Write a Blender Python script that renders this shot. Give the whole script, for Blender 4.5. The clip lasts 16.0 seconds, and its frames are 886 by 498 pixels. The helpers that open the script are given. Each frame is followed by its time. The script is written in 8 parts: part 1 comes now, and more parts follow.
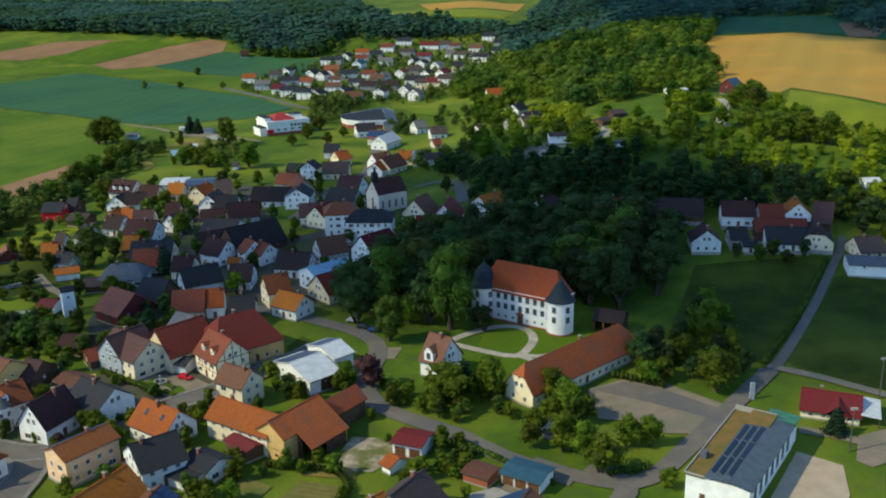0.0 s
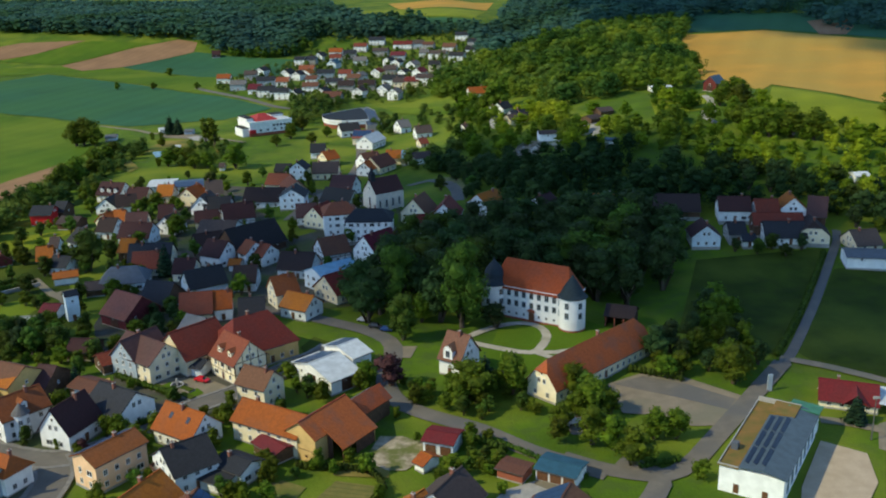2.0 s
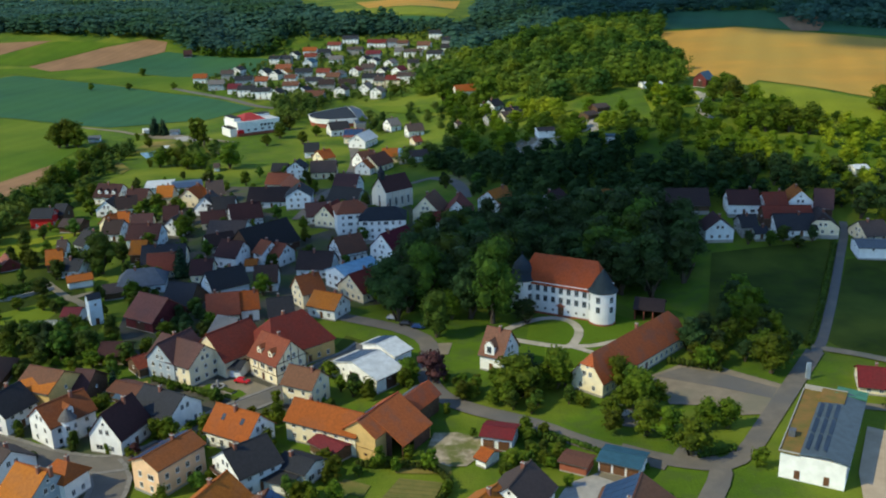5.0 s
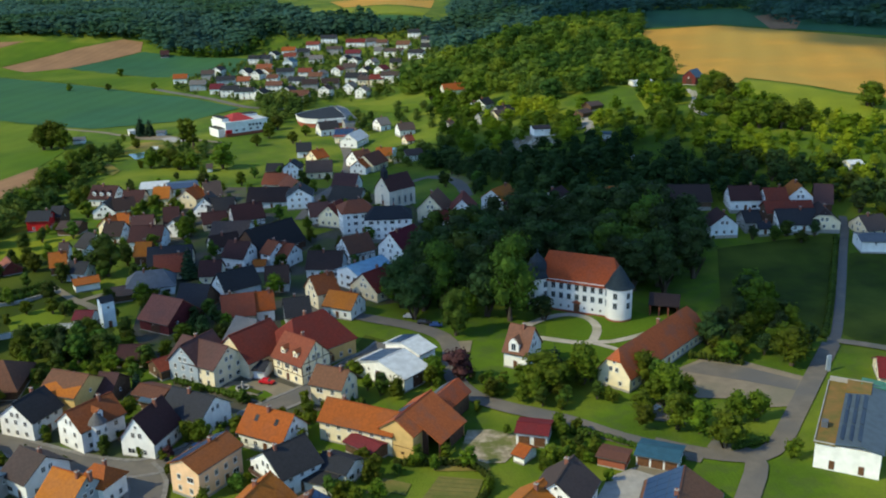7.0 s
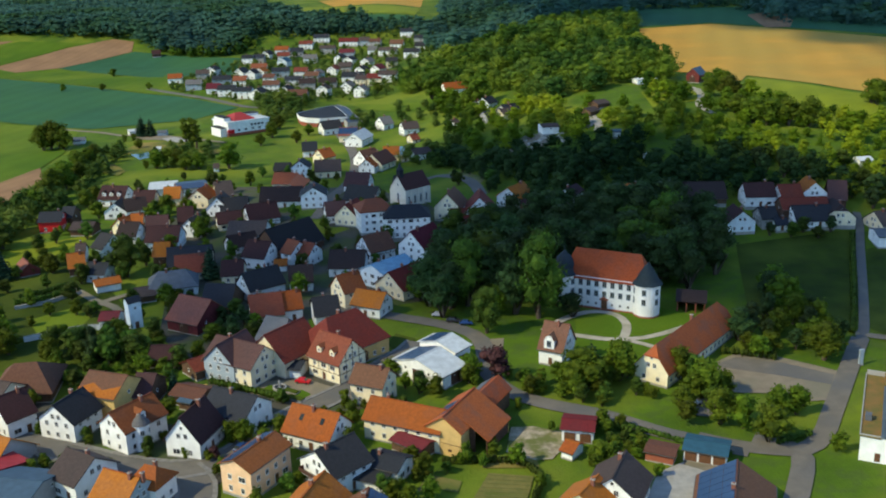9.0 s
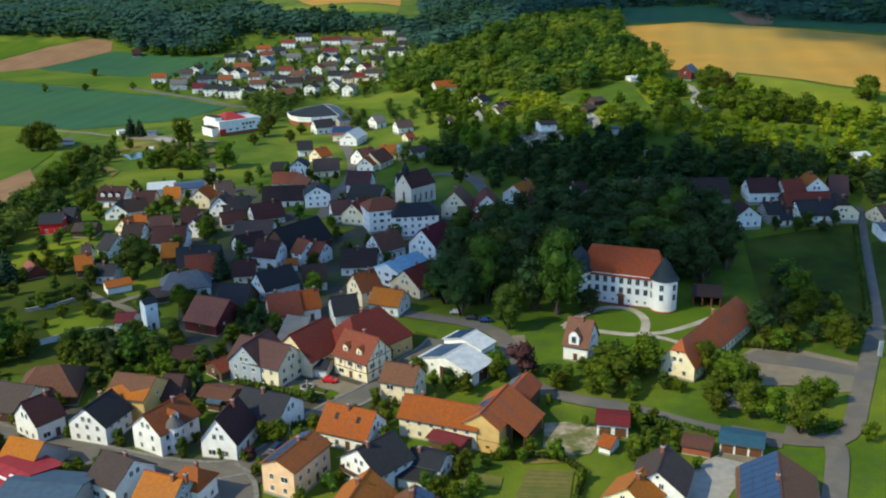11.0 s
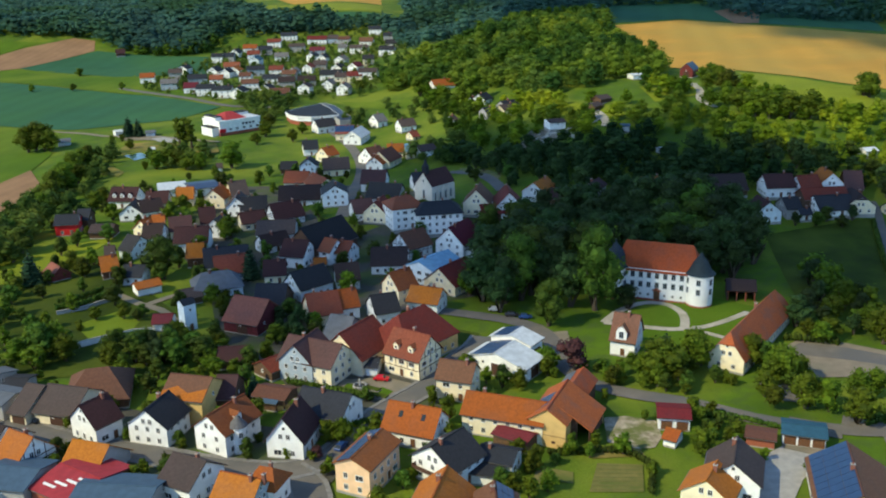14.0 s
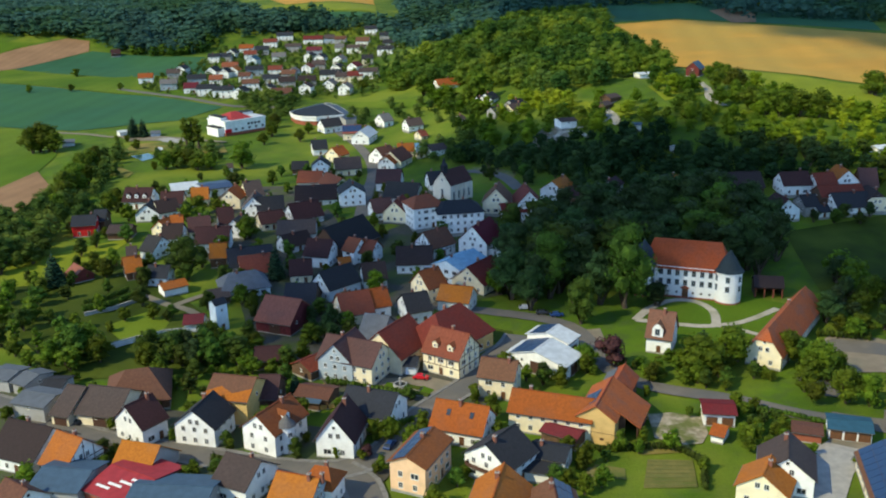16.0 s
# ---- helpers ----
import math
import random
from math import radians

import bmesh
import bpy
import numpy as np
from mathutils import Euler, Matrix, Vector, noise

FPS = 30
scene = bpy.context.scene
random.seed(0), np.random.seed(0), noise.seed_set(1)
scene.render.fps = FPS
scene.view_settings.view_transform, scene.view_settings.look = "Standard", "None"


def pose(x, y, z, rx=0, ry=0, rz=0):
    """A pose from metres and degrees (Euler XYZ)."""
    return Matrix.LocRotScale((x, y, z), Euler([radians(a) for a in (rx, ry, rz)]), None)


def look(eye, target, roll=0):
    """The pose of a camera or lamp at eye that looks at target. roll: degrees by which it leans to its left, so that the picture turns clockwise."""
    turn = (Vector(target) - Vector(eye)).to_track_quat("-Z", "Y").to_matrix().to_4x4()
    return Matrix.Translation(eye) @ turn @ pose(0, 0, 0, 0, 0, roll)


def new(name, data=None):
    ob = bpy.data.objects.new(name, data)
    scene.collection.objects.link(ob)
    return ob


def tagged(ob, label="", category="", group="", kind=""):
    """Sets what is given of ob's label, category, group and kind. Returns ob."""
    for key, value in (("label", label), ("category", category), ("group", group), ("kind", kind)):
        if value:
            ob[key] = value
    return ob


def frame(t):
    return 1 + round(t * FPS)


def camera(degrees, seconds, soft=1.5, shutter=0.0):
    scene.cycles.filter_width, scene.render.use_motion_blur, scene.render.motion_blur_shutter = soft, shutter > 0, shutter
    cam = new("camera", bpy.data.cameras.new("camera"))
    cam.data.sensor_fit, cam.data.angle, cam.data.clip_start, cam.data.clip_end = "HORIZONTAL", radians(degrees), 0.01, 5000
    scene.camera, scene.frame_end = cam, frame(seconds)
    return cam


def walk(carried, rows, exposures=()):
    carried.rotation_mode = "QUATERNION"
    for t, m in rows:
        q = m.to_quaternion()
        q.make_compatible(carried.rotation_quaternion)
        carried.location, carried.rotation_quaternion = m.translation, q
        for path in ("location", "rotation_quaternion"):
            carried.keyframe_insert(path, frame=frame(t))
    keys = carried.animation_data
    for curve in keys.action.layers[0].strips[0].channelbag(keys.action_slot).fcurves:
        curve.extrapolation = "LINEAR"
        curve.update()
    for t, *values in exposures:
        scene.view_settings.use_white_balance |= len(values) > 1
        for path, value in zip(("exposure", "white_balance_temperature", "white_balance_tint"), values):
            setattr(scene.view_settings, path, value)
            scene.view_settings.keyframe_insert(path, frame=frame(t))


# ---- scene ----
cam = camera(51.2, 16.0, 2.0)
METRES, EYE, TILT, LEAN, TURN = 120.0, 110.0, -17.3, 1.2, 0.0
ROWS = [
    (0.0, 0.0, 0.0, 0.0, 0.0, 0.0, -0.0),
    (0.5, -0.0318, -0.0007, -0.0005, -0.61, -0.0, 0.21),
    (1.0, -0.063, -0.0009, -0.0014, -1.24, -0.01, 0.41),
    (1.5, -0.0948, -0.001, -0.0018, -1.89, -0.04, 0.63),
    (2.0, -0.1265, -0.0007, -0.0023, -2.32, -0.05, 0.78),
    (2.5, -0.1583, 0.0001, -0.0029, -2.68, -0.07, 0.92),
    (3.0, -0.19, 0.001, -0.0032, -3.05, -0.09, 1.04),
    (3.5, -0.2218, 0.0024, -0.0034, -3.38, -0.1, 1.15),
    (4.0, -0.2532, 0.0039, -0.0037, -3.78, -0.12, 1.29),
    (6.5, -0.413, 0.0152, -0.0031, -6.71, -0.26, 2.19),
    (7.0, -0.4448, 0.0182, -0.0025, -6.99, -0.28, 2.29),
    (7.5, -0.4758, 0.0218, -0.0021, -7.24, -0.3, 2.38),
    (8.0, -0.5068, 0.0254, -0.0015, -7.53, -0.33, 2.48),
    (8.5, -0.5376, 0.0289, -0.0013, -7.81, -0.34, 2.57),
    (9.0, -0.5682, 0.0332, -0.0005, -8.16, -0.37, 2.67),
    (11.5, -0.7203, 0.056, 0.0032, -10.32, -0.56, 3.32),
    (12.0, -0.7509, 0.0612, 0.0043, -10.65, -0.59, 3.4),
    (12.5, -0.7814, 0.0664, 0.0054, -10.95, -0.62, 3.49),
    (13.0, -0.8118, 0.0718, 0.0067, -11.26, -0.64, 3.59),
    (13.5, -0.8418, 0.0775, 0.0078, -11.62, -0.67, 3.69),
    (14.0, -0.8707, 0.0828, 0.0092, -11.87, -0.69, 3.76),
    (14.5, -0.9013, 0.0887, 0.0106, -12.07, -0.71, 3.83),
    (15.0, -0.9313, 0.0946, 0.0121, -12.28, -0.72, 3.89),
    (15.5, -0.9616, 0.1005, 0.0131, -12.52, -0.74, 3.96),
    (16.0, -0.9917, 0.1065, 0.0144, -12.86, -0.76, 4.06),
]
walk(cam, [(t, pose(0, 0, EYE, TILT, LEAN, TURN) @ pose(METRES * x, METRES * y, METRES * z, 90 + pitch, roll, yaw)) for t, x, y, z, yaw, pitch, roll in ROWS], exposures=((0.0, 0.52, 6100, 1), (16.0, 0.76, 6100, 2)))

# ---- world, sun, exposure ----
SUN_FROM = Vector((-0.95, -0.30, 0.0)).normalized()
SUN_ELEV = radians(40)
sun_dir = Vector((SUN_FROM.x * math.cos(SUN_ELEV), SUN_FROM.y * math.cos(SUN_ELEV), math.sin(SUN_ELEV)))
world = bpy.data.worlds.new("world")
scene.world = world
world.use_nodes = True
wn = world.node_tree
sky = wn.nodes.new("ShaderNodeTexSky")
sky.sky_type, sky.sun_disc = "NISHITA", False
sky.sun_elevation = SUN_ELEV
sky.ozone_density, sky.dust_density = 4.0, 0.4
sky.sun_rotation = math.atan2(SUN_FROM.x, SUN_FROM.y)
wn.links.new(sky.outputs[0], wn.nodes["Background"].inputs[0])
wn.nodes["Background"].inputs[1].default_value = 0.142
sun = new("sun", bpy.data.lights.new("sun", "SUN"))
sun.data.energy, sun.data.angle, sun.data.color = 2.65, radians(0.53), (1.0, 0.83, 0.50)
sun.matrix_world = look(sun_dir * 500, (0, 0, 0))


# ---- terrain ----
def S(v):
    v = 0.0 if v < 0 else (1.0 if v > 1 else v)
    return v * v * (3 - 2 * v)


def ground_z(x, y):
    z = 33.5 * S((x + 40) / 170) * S((y - 270) / 250) * (1 - 0.75 * S((y - 830) / 200) * (1 - S((x - 90) / 130)))
    z += 10 * S((x - 120) / 300) * S((y - 520) / 600)
    z += (8 - 4 * S((-x - 120) / 100)) * S((y - 600) / 450) + 33 * S((y - 1000) / 220) * (1 - S((x - 20) / 200))
    z += 14 * S((y - 1250) / 900)
    z -= 5 * S((-x - 140) / 110) * S((y - 380) / 120) * (1 - S((y - 700) / 200))
    z += 4 * S((y - 342) / 32) * S((x + 98) / 30) * (1 - S((y - 418) / 50)) * (1 - S((x - 25) / 40))
    return z + 4.4 * math.exp(-((x + 26) ** 2 + (y - 389) ** 2) / 260)


# ---- materials ----
MATS = {}


def material(name, a, b=None, scale=4.0, fine=60.0, rough=0.85, metal=0.0, bump=0.3, island=0.0, rnd=0.0, spec=0.3, third=None, scale3=0.05, dist=0.05, thin=0.0, bands=0.0, tone=0.0, patch=0.0):
    """A procedural surface: two colours mixed by a coarse noise, a fine grain, an optional wide third colour, object-wise variation."""
    m = bpy.data.materials.new(name)
    m.use_nodes = True
    nt = m.node_tree
    p = nt.nodes["Principled BSDF"]
    p.inputs["Roughness"].default_value = rough
    p.inputs["Metallic"].default_value = metal
    p.inputs["Specular IOR Level"].default_value = spec
    b = b or tuple(c * 0.7 for c in a)
    geo = nt.nodes.new("ShaderNodeNewGeometry")
    n1, n2 = nt.nodes.new("ShaderNodeTexNoise"), nt.nodes.new("ShaderNodeTexNoise")
    n1.inputs["Scale"].default_value, n1.inputs["Detail"].default_value = scale, 6
    n2.inputs["Scale"].default_value, n2.inputs["Detail"].default_value = fine, 3
    nt.links.new(geo.outputs["Position"], n1.inputs["Vector"])
    nt.links.new(geo.outputs["Position"], n2.inputs["Vector"])
    r1 = nt.nodes.new("ShaderNodeMapRange")
    r1.inputs["From Min"].default_value, r1.inputs["From Max"].default_value = 0.35, 0.65
    nt.links.new(n1.outputs["Fac"], r1.inputs["Value"])
    mx = nt.nodes.new("ShaderNodeMix")
    mx.data_type = "RGBA"
    mx.inputs["A"].default_value, mx.inputs["B"].default_value = (*a, 1), (*b, 1)
    nt.links.new(r1.outputs[0], mx.inputs["Factor"])
    col = mx.outputs["Result"]
    if patch:
        n4 = nt.nodes.new("ShaderNodeTexNoise")
        n4.inputs["Scale"].default_value, n4.inputs["Detail"].default_value = 0.22, 4
        nt.links.new(geo.outputs["Position"], n4.inputs["Vector"])
        r4 = nt.nodes.new("ShaderNodeMapRange")
        r4.inputs["From Min"].default_value, r4.inputs["From Max"].default_value = 0.48, 0.60
        r4.inputs["To Max"].default_value = patch
        nt.links.new(n4.outputs["Fac"], r4.inputs["Value"])
        m4 = nt.nodes.new("ShaderNodeMix")
        m4.data_type = "RGBA"
        grey = sum(a) / 3
        m4.inputs["B"].default_value = (*(0.45 * v + 0.25 * grey for v in a), 1)
        nt.links.new(r4.outputs[0], m4.inputs["Factor"])
        nt.links.new(col, m4.inputs["A"])
        col = m4.outputs["Result"]
    if third:
        n3 = nt.nodes.new("ShaderNodeTexNoise")
        n3.inputs["Scale"].default_value, n3.inputs["Detail"].default_value = scale3, 5
        nt.links.new(geo.outputs["Position"], n3.inputs["Vector"])
        r3 = nt.nodes.new("ShaderNodeMapRange")
        r3.inputs["From Min"].default_value, r3.inputs["From Max"].default_value = 0.45, 0.62
        nt.links.new(n3.outputs["Fac"], r3.inputs["Value"])
        m3 = nt.nodes.new("ShaderNodeMix")
        m3.data_type = "RGBA"
        m3.inputs["B"].default_value = (*third, 1)
        nt.links.new(r3.outputs[0], m3.inputs["Factor"])
        nt.links.new(col, m3.inputs["A"])
        col = m3.outputs["Result"]
    hsv = nt.nodes.new("ShaderNodeHueSaturation")
    nt.links.new(col, hsv.inputs["Color"])
    val = nt.nodes.new("ShaderNodeMapRange")
    val.inputs["To Min"].default_value, val.inputs["To Max"].default_value = 0.8, 1.2
    nt.links.new(n2.outputs["Fac"], val.inputs["Value"])
    vout = val.outputs[0]
    if bands:
        wv = nt.nodes.new("ShaderNodeTexWave")
        wv.bands_direction = "X"
        wv.inputs["Scale"].default_value = 0.314 / bands
        wv.inputs["Distortion"].default_value, wv.inputs["Detail"].default_value, wv.inputs["Detail Scale"].default_value = 2.5, 3, 0.6
        rot = nt.nodes.new("ShaderNodeMapping")
        rot.inputs["Rotation"].default_value = (0, 0, radians(25))
        nt.links.new(geo.outputs["Position"], rot.inputs["Vector"])
        nt.links.new(rot.outputs[0], wv.inputs["Vector"])
        rw = nt.nodes.new("ShaderNodeMapRange")
        rw.inputs["To Min"].default_value, rw.inputs["To Max"].default_value = 0.955, 1.03
        nt.links.new(wv.outputs["Fac"], rw.inputs["Value"])
        mb = nt.nodes.new("ShaderNodeMath")
        mb.operation = "MULTIPLY"
        nt.links.new(vout, mb.inputs[0])
        nt.links.new(rw.outputs[0], mb.inputs[1])
        vout = mb.outputs[0]
    if island:
        ri = nt.nodes.new("ShaderNodeMapRange")
        ri.inputs["To Min"].default_value, ri.inputs["To Max"].default_value = 1 - island, 1 + island
        nt.links.new(geo.outputs["Random Per Island"], ri.inputs["Value"])
        mul = nt.nodes.new("ShaderNodeMath")
        mul.operation = "MULTIPLY"
        nt.links.new(vout, mul.inputs[0])
        nt.links.new(ri.outputs[0], mul.inputs[1])
        vout = mul.outputs[0]
    if tone:
        at = nt.nodes.new("ShaderNodeAttribute")
        at.attribute_name = "tone"
        rt = nt.nodes.new("ShaderNodeMapRange")
        rt.inputs["To Min"].default_value, rt.inputs["To Max"].default_value = 1 - tone, 1 + tone
        nt.links.new(at.outputs["Fac"], rt.inputs["Value"])
        mul = nt.nodes.new("ShaderNodeMath")
        mul.operation = "MULTIPLY"
        nt.links.new(vout, mul.inputs[0])
        nt.links.new(rt.outputs[0], mul.inputs[1])
        vout = mul.outputs[0]
        rh = nt.nodes.new("ShaderNodeMapRange")
        rh.inputs["To Min"].default_value, rh.inputs["To Max"].default_value = 0.5 + tone * 0.07, 0.5 - tone * 0.045
        nt.links.new(at.outputs["Fac"], rh.inputs["Value"])
        nt.links.new(rh.outputs[0], hsv.inputs["Hue"])
    if rnd:
        info = nt.nodes.new("ShaderNodeObjectInfo")
        ro = nt.nodes.new("ShaderNodeMapRange")
        ro.inputs["To Min"].default_value, ro.inputs["To Max"].default_value = 1 - rnd, 1 + rnd
        nt.links.new(info.outputs["Random"], ro.inputs["Value"])
        mul = nt.nodes.new("ShaderNodeMath")
        mul.operation = "MULTIPLY"
        nt.links.new(vout, mul.inputs[0])
        nt.links.new(ro.outputs[0], mul.inputs[1])
        vout = mul.outputs[0]
        rh = nt.nodes.new("ShaderNodeMapRange")
        rh.inputs["To Min"].default_value, rh.inputs["To Max"].default_value = 0.5 - rnd * 0.07, 0.5 + rnd * 0.05
        nt.links.new(info.outputs["Random"], rh.inputs["Value"])
        nt.links.new(rh.outputs[0], hsv.inputs["Hue"])
    nt.links.new(vout, hsv.inputs["Value"])
    nt.links.new(hsv.outputs[0], p.inputs["Base Color"])
    if bump:
        bp = nt.nodes.new("ShaderNodeBump")
        bp.inputs["Strength"].default_value, bp.inputs["Distance"].default_value = bump, dist
        nt.links.new(n2.outputs["Fac"], bp.inputs["Height"])
        nt.links.new(bp.outputs[0], p.inputs["Normal"])
    if thin:
        tl = nt.nodes.new("ShaderNodeBsdfTranslucent")
        nt.links.new(hsv.outputs[0], tl.inputs["Color"])
        ms = nt.nodes.new("ShaderNodeMixShader")
        ms.inputs[0].default_value = thin
        nt.links.new(p.outputs[0], ms.inputs[1])
        nt.links.new(tl.outputs[0], ms.inputs[2])
        nt.links.new(ms.outputs[0], nt.nodes["Material Output"].inputs["Surface"])
    MATS[name] = m
    return m


# roofs
for nm, c in dict(maroon=(0.062, 0.023, 0.024), slate=(0.029, 0.033, 0.044), russet=(0.27, 0.084, 0.024), rust=(0.40, 0.122, 0.014), castle=(0.40, 0.070, 0.026), towerslate=(0.035, 0.055, 0.075),
                  barnred=(0.43, 0.105, 0.030), orange=(0.44, 0.130, 0.016), orangebright=(0.52, 0.185, 0.015), gatebrown=(0.25, 0.125, 0.075), brown=(0.17, 0.075, 0.045), taupe=(0.092, 0.066, 0.06),
                  darkbrown=(0.046, 0.029, 0.028), mauve=(0.105, 0.05, 0.048), rustred=(0.27, 0.078, 0.038), redtile=(0.19, 0.034, 0.022),
                  red=(0.17, 0.018, 0.025), maroonred=(0.20, 0.03, 0.035), salmon=(0.30, 0.095, 0.07), black=(0.018, 0.018, 0.022),
                  grey=(0.20, 0.19, 0.19), darkgrey=(0.034, 0.034, 0.04)).items():
    c = tuple(v * 0.78 for v in c)
    material("roof_" + nm, c, tuple(v * 0.74 for v in c), scale=1.7, fine=6, rough=0.8, bump=0.5, rnd=0.16, spec=0.25, patch=0.6 if nm == "barnred" else 0.25)
for nm, c in dict(bluemetal=(0.055, 0.095, 0.145), greymetal=(0.115, 0.125, 0.145), whitemetal=(0.55, 0.58, 0.60), redmetal=(0.34, 0.035, 0.035),
                  teal=(0.032, 0.090, 0.140), bluegrey=(0.075, 0.105, 0.135), blueroof=(0.22, 0.38, 0.52)).items():
    material("roof_" + nm, c, tuple(v * 0.8 for v in c), scale=0.6, fine=7, rough=0.65, bump=0.15, rnd=0.06, spec=0.25)
MATS["roof_brick"] = MATS["roof_salmon"]
MATS["roof_white"] = MATS["roof_whitemetal"]
material("roof_solarflat", (0.020, 0.032, 0.070), (0.028, 0.042, 0.085), scale=1.0, fine=5, rough=0.4, bump=0.05, spec=0.35)
material("solar_dark", (0.014, 0.020, 0.040), (0.019, 0.027, 0.052), scale=1.2, fine=4, rough=0.4, bump=0.0, spec=0.35)
material("solar_cell", (0.018, 0.040, 0.100), (0.024, 0.050, 0.120), scale=1.2, fine=4, rough=0.32, bump=0.0, spec=0.45)
# walls
for nm, c in dict(white=(0.88, 0.88, 0.86), cream=(0.84, 0.74, 0.52), peach=(0.84, 0.56, 0.34), ochre=(0.66, 0.45, 0.17), grey=(0.36, 0.35, 0.34),
                  greyblue=(0.36, 0.42, 0.48), paleblue=(0.72, 0.78, 0.82), brick=(0.32, 0.10, 0.06), redpaint=(0.58, 0.025, 0.030)).items():
    material("wall_" + nm, c, tuple(v * 0.86 for v in c), scale=0.5, fine=14, rough=0.92, bump=0.15, rnd=0.05, spec=0.2)
for nm, c in dict(brownwood=(0.13, 0.075, 0.045), redwood=(0.16, 0.03, 0.028)).items():
    material("wall_" + nm, c, tuple(v * 0.55 for v in c), scale=1.6, fine=16, rough=0.9, bump=0.4, rnd=0.15)
material("timber", (0.09, 0.045, 0.03), scale=3, fine=20)
material("window_frame", (0.75, 0.74, 0.72), (0.66, 0.65, 0.62), scale=3, fine=30, rough=0.5, bump=0.05)
material("glass", (0.025, 0.03, 0.038), (0.04, 0.045, 0.05), scale=0.4, fine=2, rough=0.08, bump=0.0, spec=0.7)
material("door_wood", (0.16, 0.075, 0.035), scale=2, fine=20, rough=0.6)
material("gutter", (0.20, 0.19, 0.18), scale=2, fine=20, rough=0.45, metal=0.6, bump=0.05)
material("chimney_brick", (0.26, 0.10, 0.07), (0.16, 0.07, 0.05), scale=4, fine=25)
material("concrete", (0.36, 0.34, 0.31), (0.28, 0.27, 0.25), scale=0.5, fine=12)
# ground
material("meadow", (0.090, 0.150, 0.010), (0.056, 0.102, 0.009), scale=0.06, fine=1.6, rough=0.95, bump=0.6, third=(0.150, 0.185, 0.018), scale3=0.022, dist=0.3, spec=0.1, patch=0.45)
# Green set low: the castle meadow's cloud shade is partly in it.
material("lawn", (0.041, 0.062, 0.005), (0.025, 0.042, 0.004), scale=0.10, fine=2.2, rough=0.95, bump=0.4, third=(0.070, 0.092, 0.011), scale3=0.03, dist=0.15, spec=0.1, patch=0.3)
material("grass_crop", (0.085, 0.142, 0.008), (0.062, 0.115, 0.007), scale=0.03, fine=1.2, rough=0.95, bump=0.4, third=(0.125, 0.170, 0.012), scale3=0.009, dist=0.3, spec=0.1, bands=16)
material("lime_crop", (0.20, 0.23, 0.014), (0.155, 0.19, 0.013), scale=0.04, fine=1.2, rough=0.95, bump=0.4, dist=0.3, spec=0.1, bands=18)
material("teal_crop", (0.038, 0.108, 0.055), (0.032, 0.090, 0.042), scale=0.02, fine=0.9, rough=0.95, bump=0.3, third=(0.044, 0.115, 0.045), scale3=0.008, dist=0.3, spec=0.1, bands=20)
material("wheat", (0.46, 0.258, 0.044), (0.38, 0.212, 0.036), scale=0.02, fine=0.8, rough=0.95, bump=0.3, third=(0.37, 0.24, 0.048), scale3=0.010, dist=0.3, spec=0.1, bands=24)
material("tilled_soil", (0.27, 0.16, 0.085), (0.22, 0.13, 0.07), scale=0.04, fine=1.1, rough=0.95, bump=0.4, dist=0.3, spec=0.1, bands=9)
material("asphalt", (0.160, 0.142, 0.120), (0.126, 0.113, 0.097), scale=0.25, fine=5, rough=0.9, bump=0.1, third=(0.115, 0.11, 0.105), scale3=0.06)
material("soil_bed", (0.21, 0.175, 0.075), (0.15, 0.14, 0.045), scale=0.5, fine=3, rough=0.95, bump=0.5, third=(0.10, 0.13, 0.03), scale3=0.12)
material("mown_bed", (0.175, 0.150, 0.040), (0.130, 0.125, 0.030), scale=0.5, fine=3, rough=0.95, bump=0.5, third=(0.10, 0.115, 0.02), scale3=0.12)
material("mown_row", (0.145, 0.130, 0.034), (0.115, 0.115, 0.028), scale=0.5, fine=3, rough=0.95, bump=0.5)
material("gravel", (0.235, 0.195, 0.140), (0.185, 0.153, 0.112), scale=0.3, fine=5, rough=0.95, bump=0.3, third=(0.17, 0.155, 0.11), scale3=0.09)
material("pale_gravel", (0.42, 0.38, 0.32), (0.34, 0.31, 0.26), scale=0.3, fine=5, rough=0.95, bump=0.3, third=(0.27, 0.26, 0.19), scale3=0.12)
material("rubble", (0.40, 0.34, 0.25), (0.22, 0.185, 0.12), scale=0.5, fine=3.5, rough=0.95, bump=0.5, third=(0.12, 0.13, 0.035), scale3=0.22)
# Paving tone lowered to hold the shade lying between the houses as well.
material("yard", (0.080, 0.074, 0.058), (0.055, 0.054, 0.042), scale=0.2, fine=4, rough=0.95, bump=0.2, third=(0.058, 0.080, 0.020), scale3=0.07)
material("sand", (0.44, 0.35, 0.25), (0.38, 0.30, 0.21), scale=0.3, fine=5, rough=0.95, bump=0.2)
material("dry_grass", (0.25, 0.185, 0.055), (0.16, 0.145, 0.035), scale=0.12, fine=2, rough=0.95, bump=0.4, third=(0.09, 0.12, 0.02), scale3=0.05, spec=0.1)
material("pond_water", (0.045, 0.10, 0.085), (0.035, 0.085, 0.075), scale=0.1, fine=1, rough=0.12, bump=0.02, spec=0.5)
material("kerb_stone", (0.215, 0.205, 0.19), scale=1.0, fine=10)
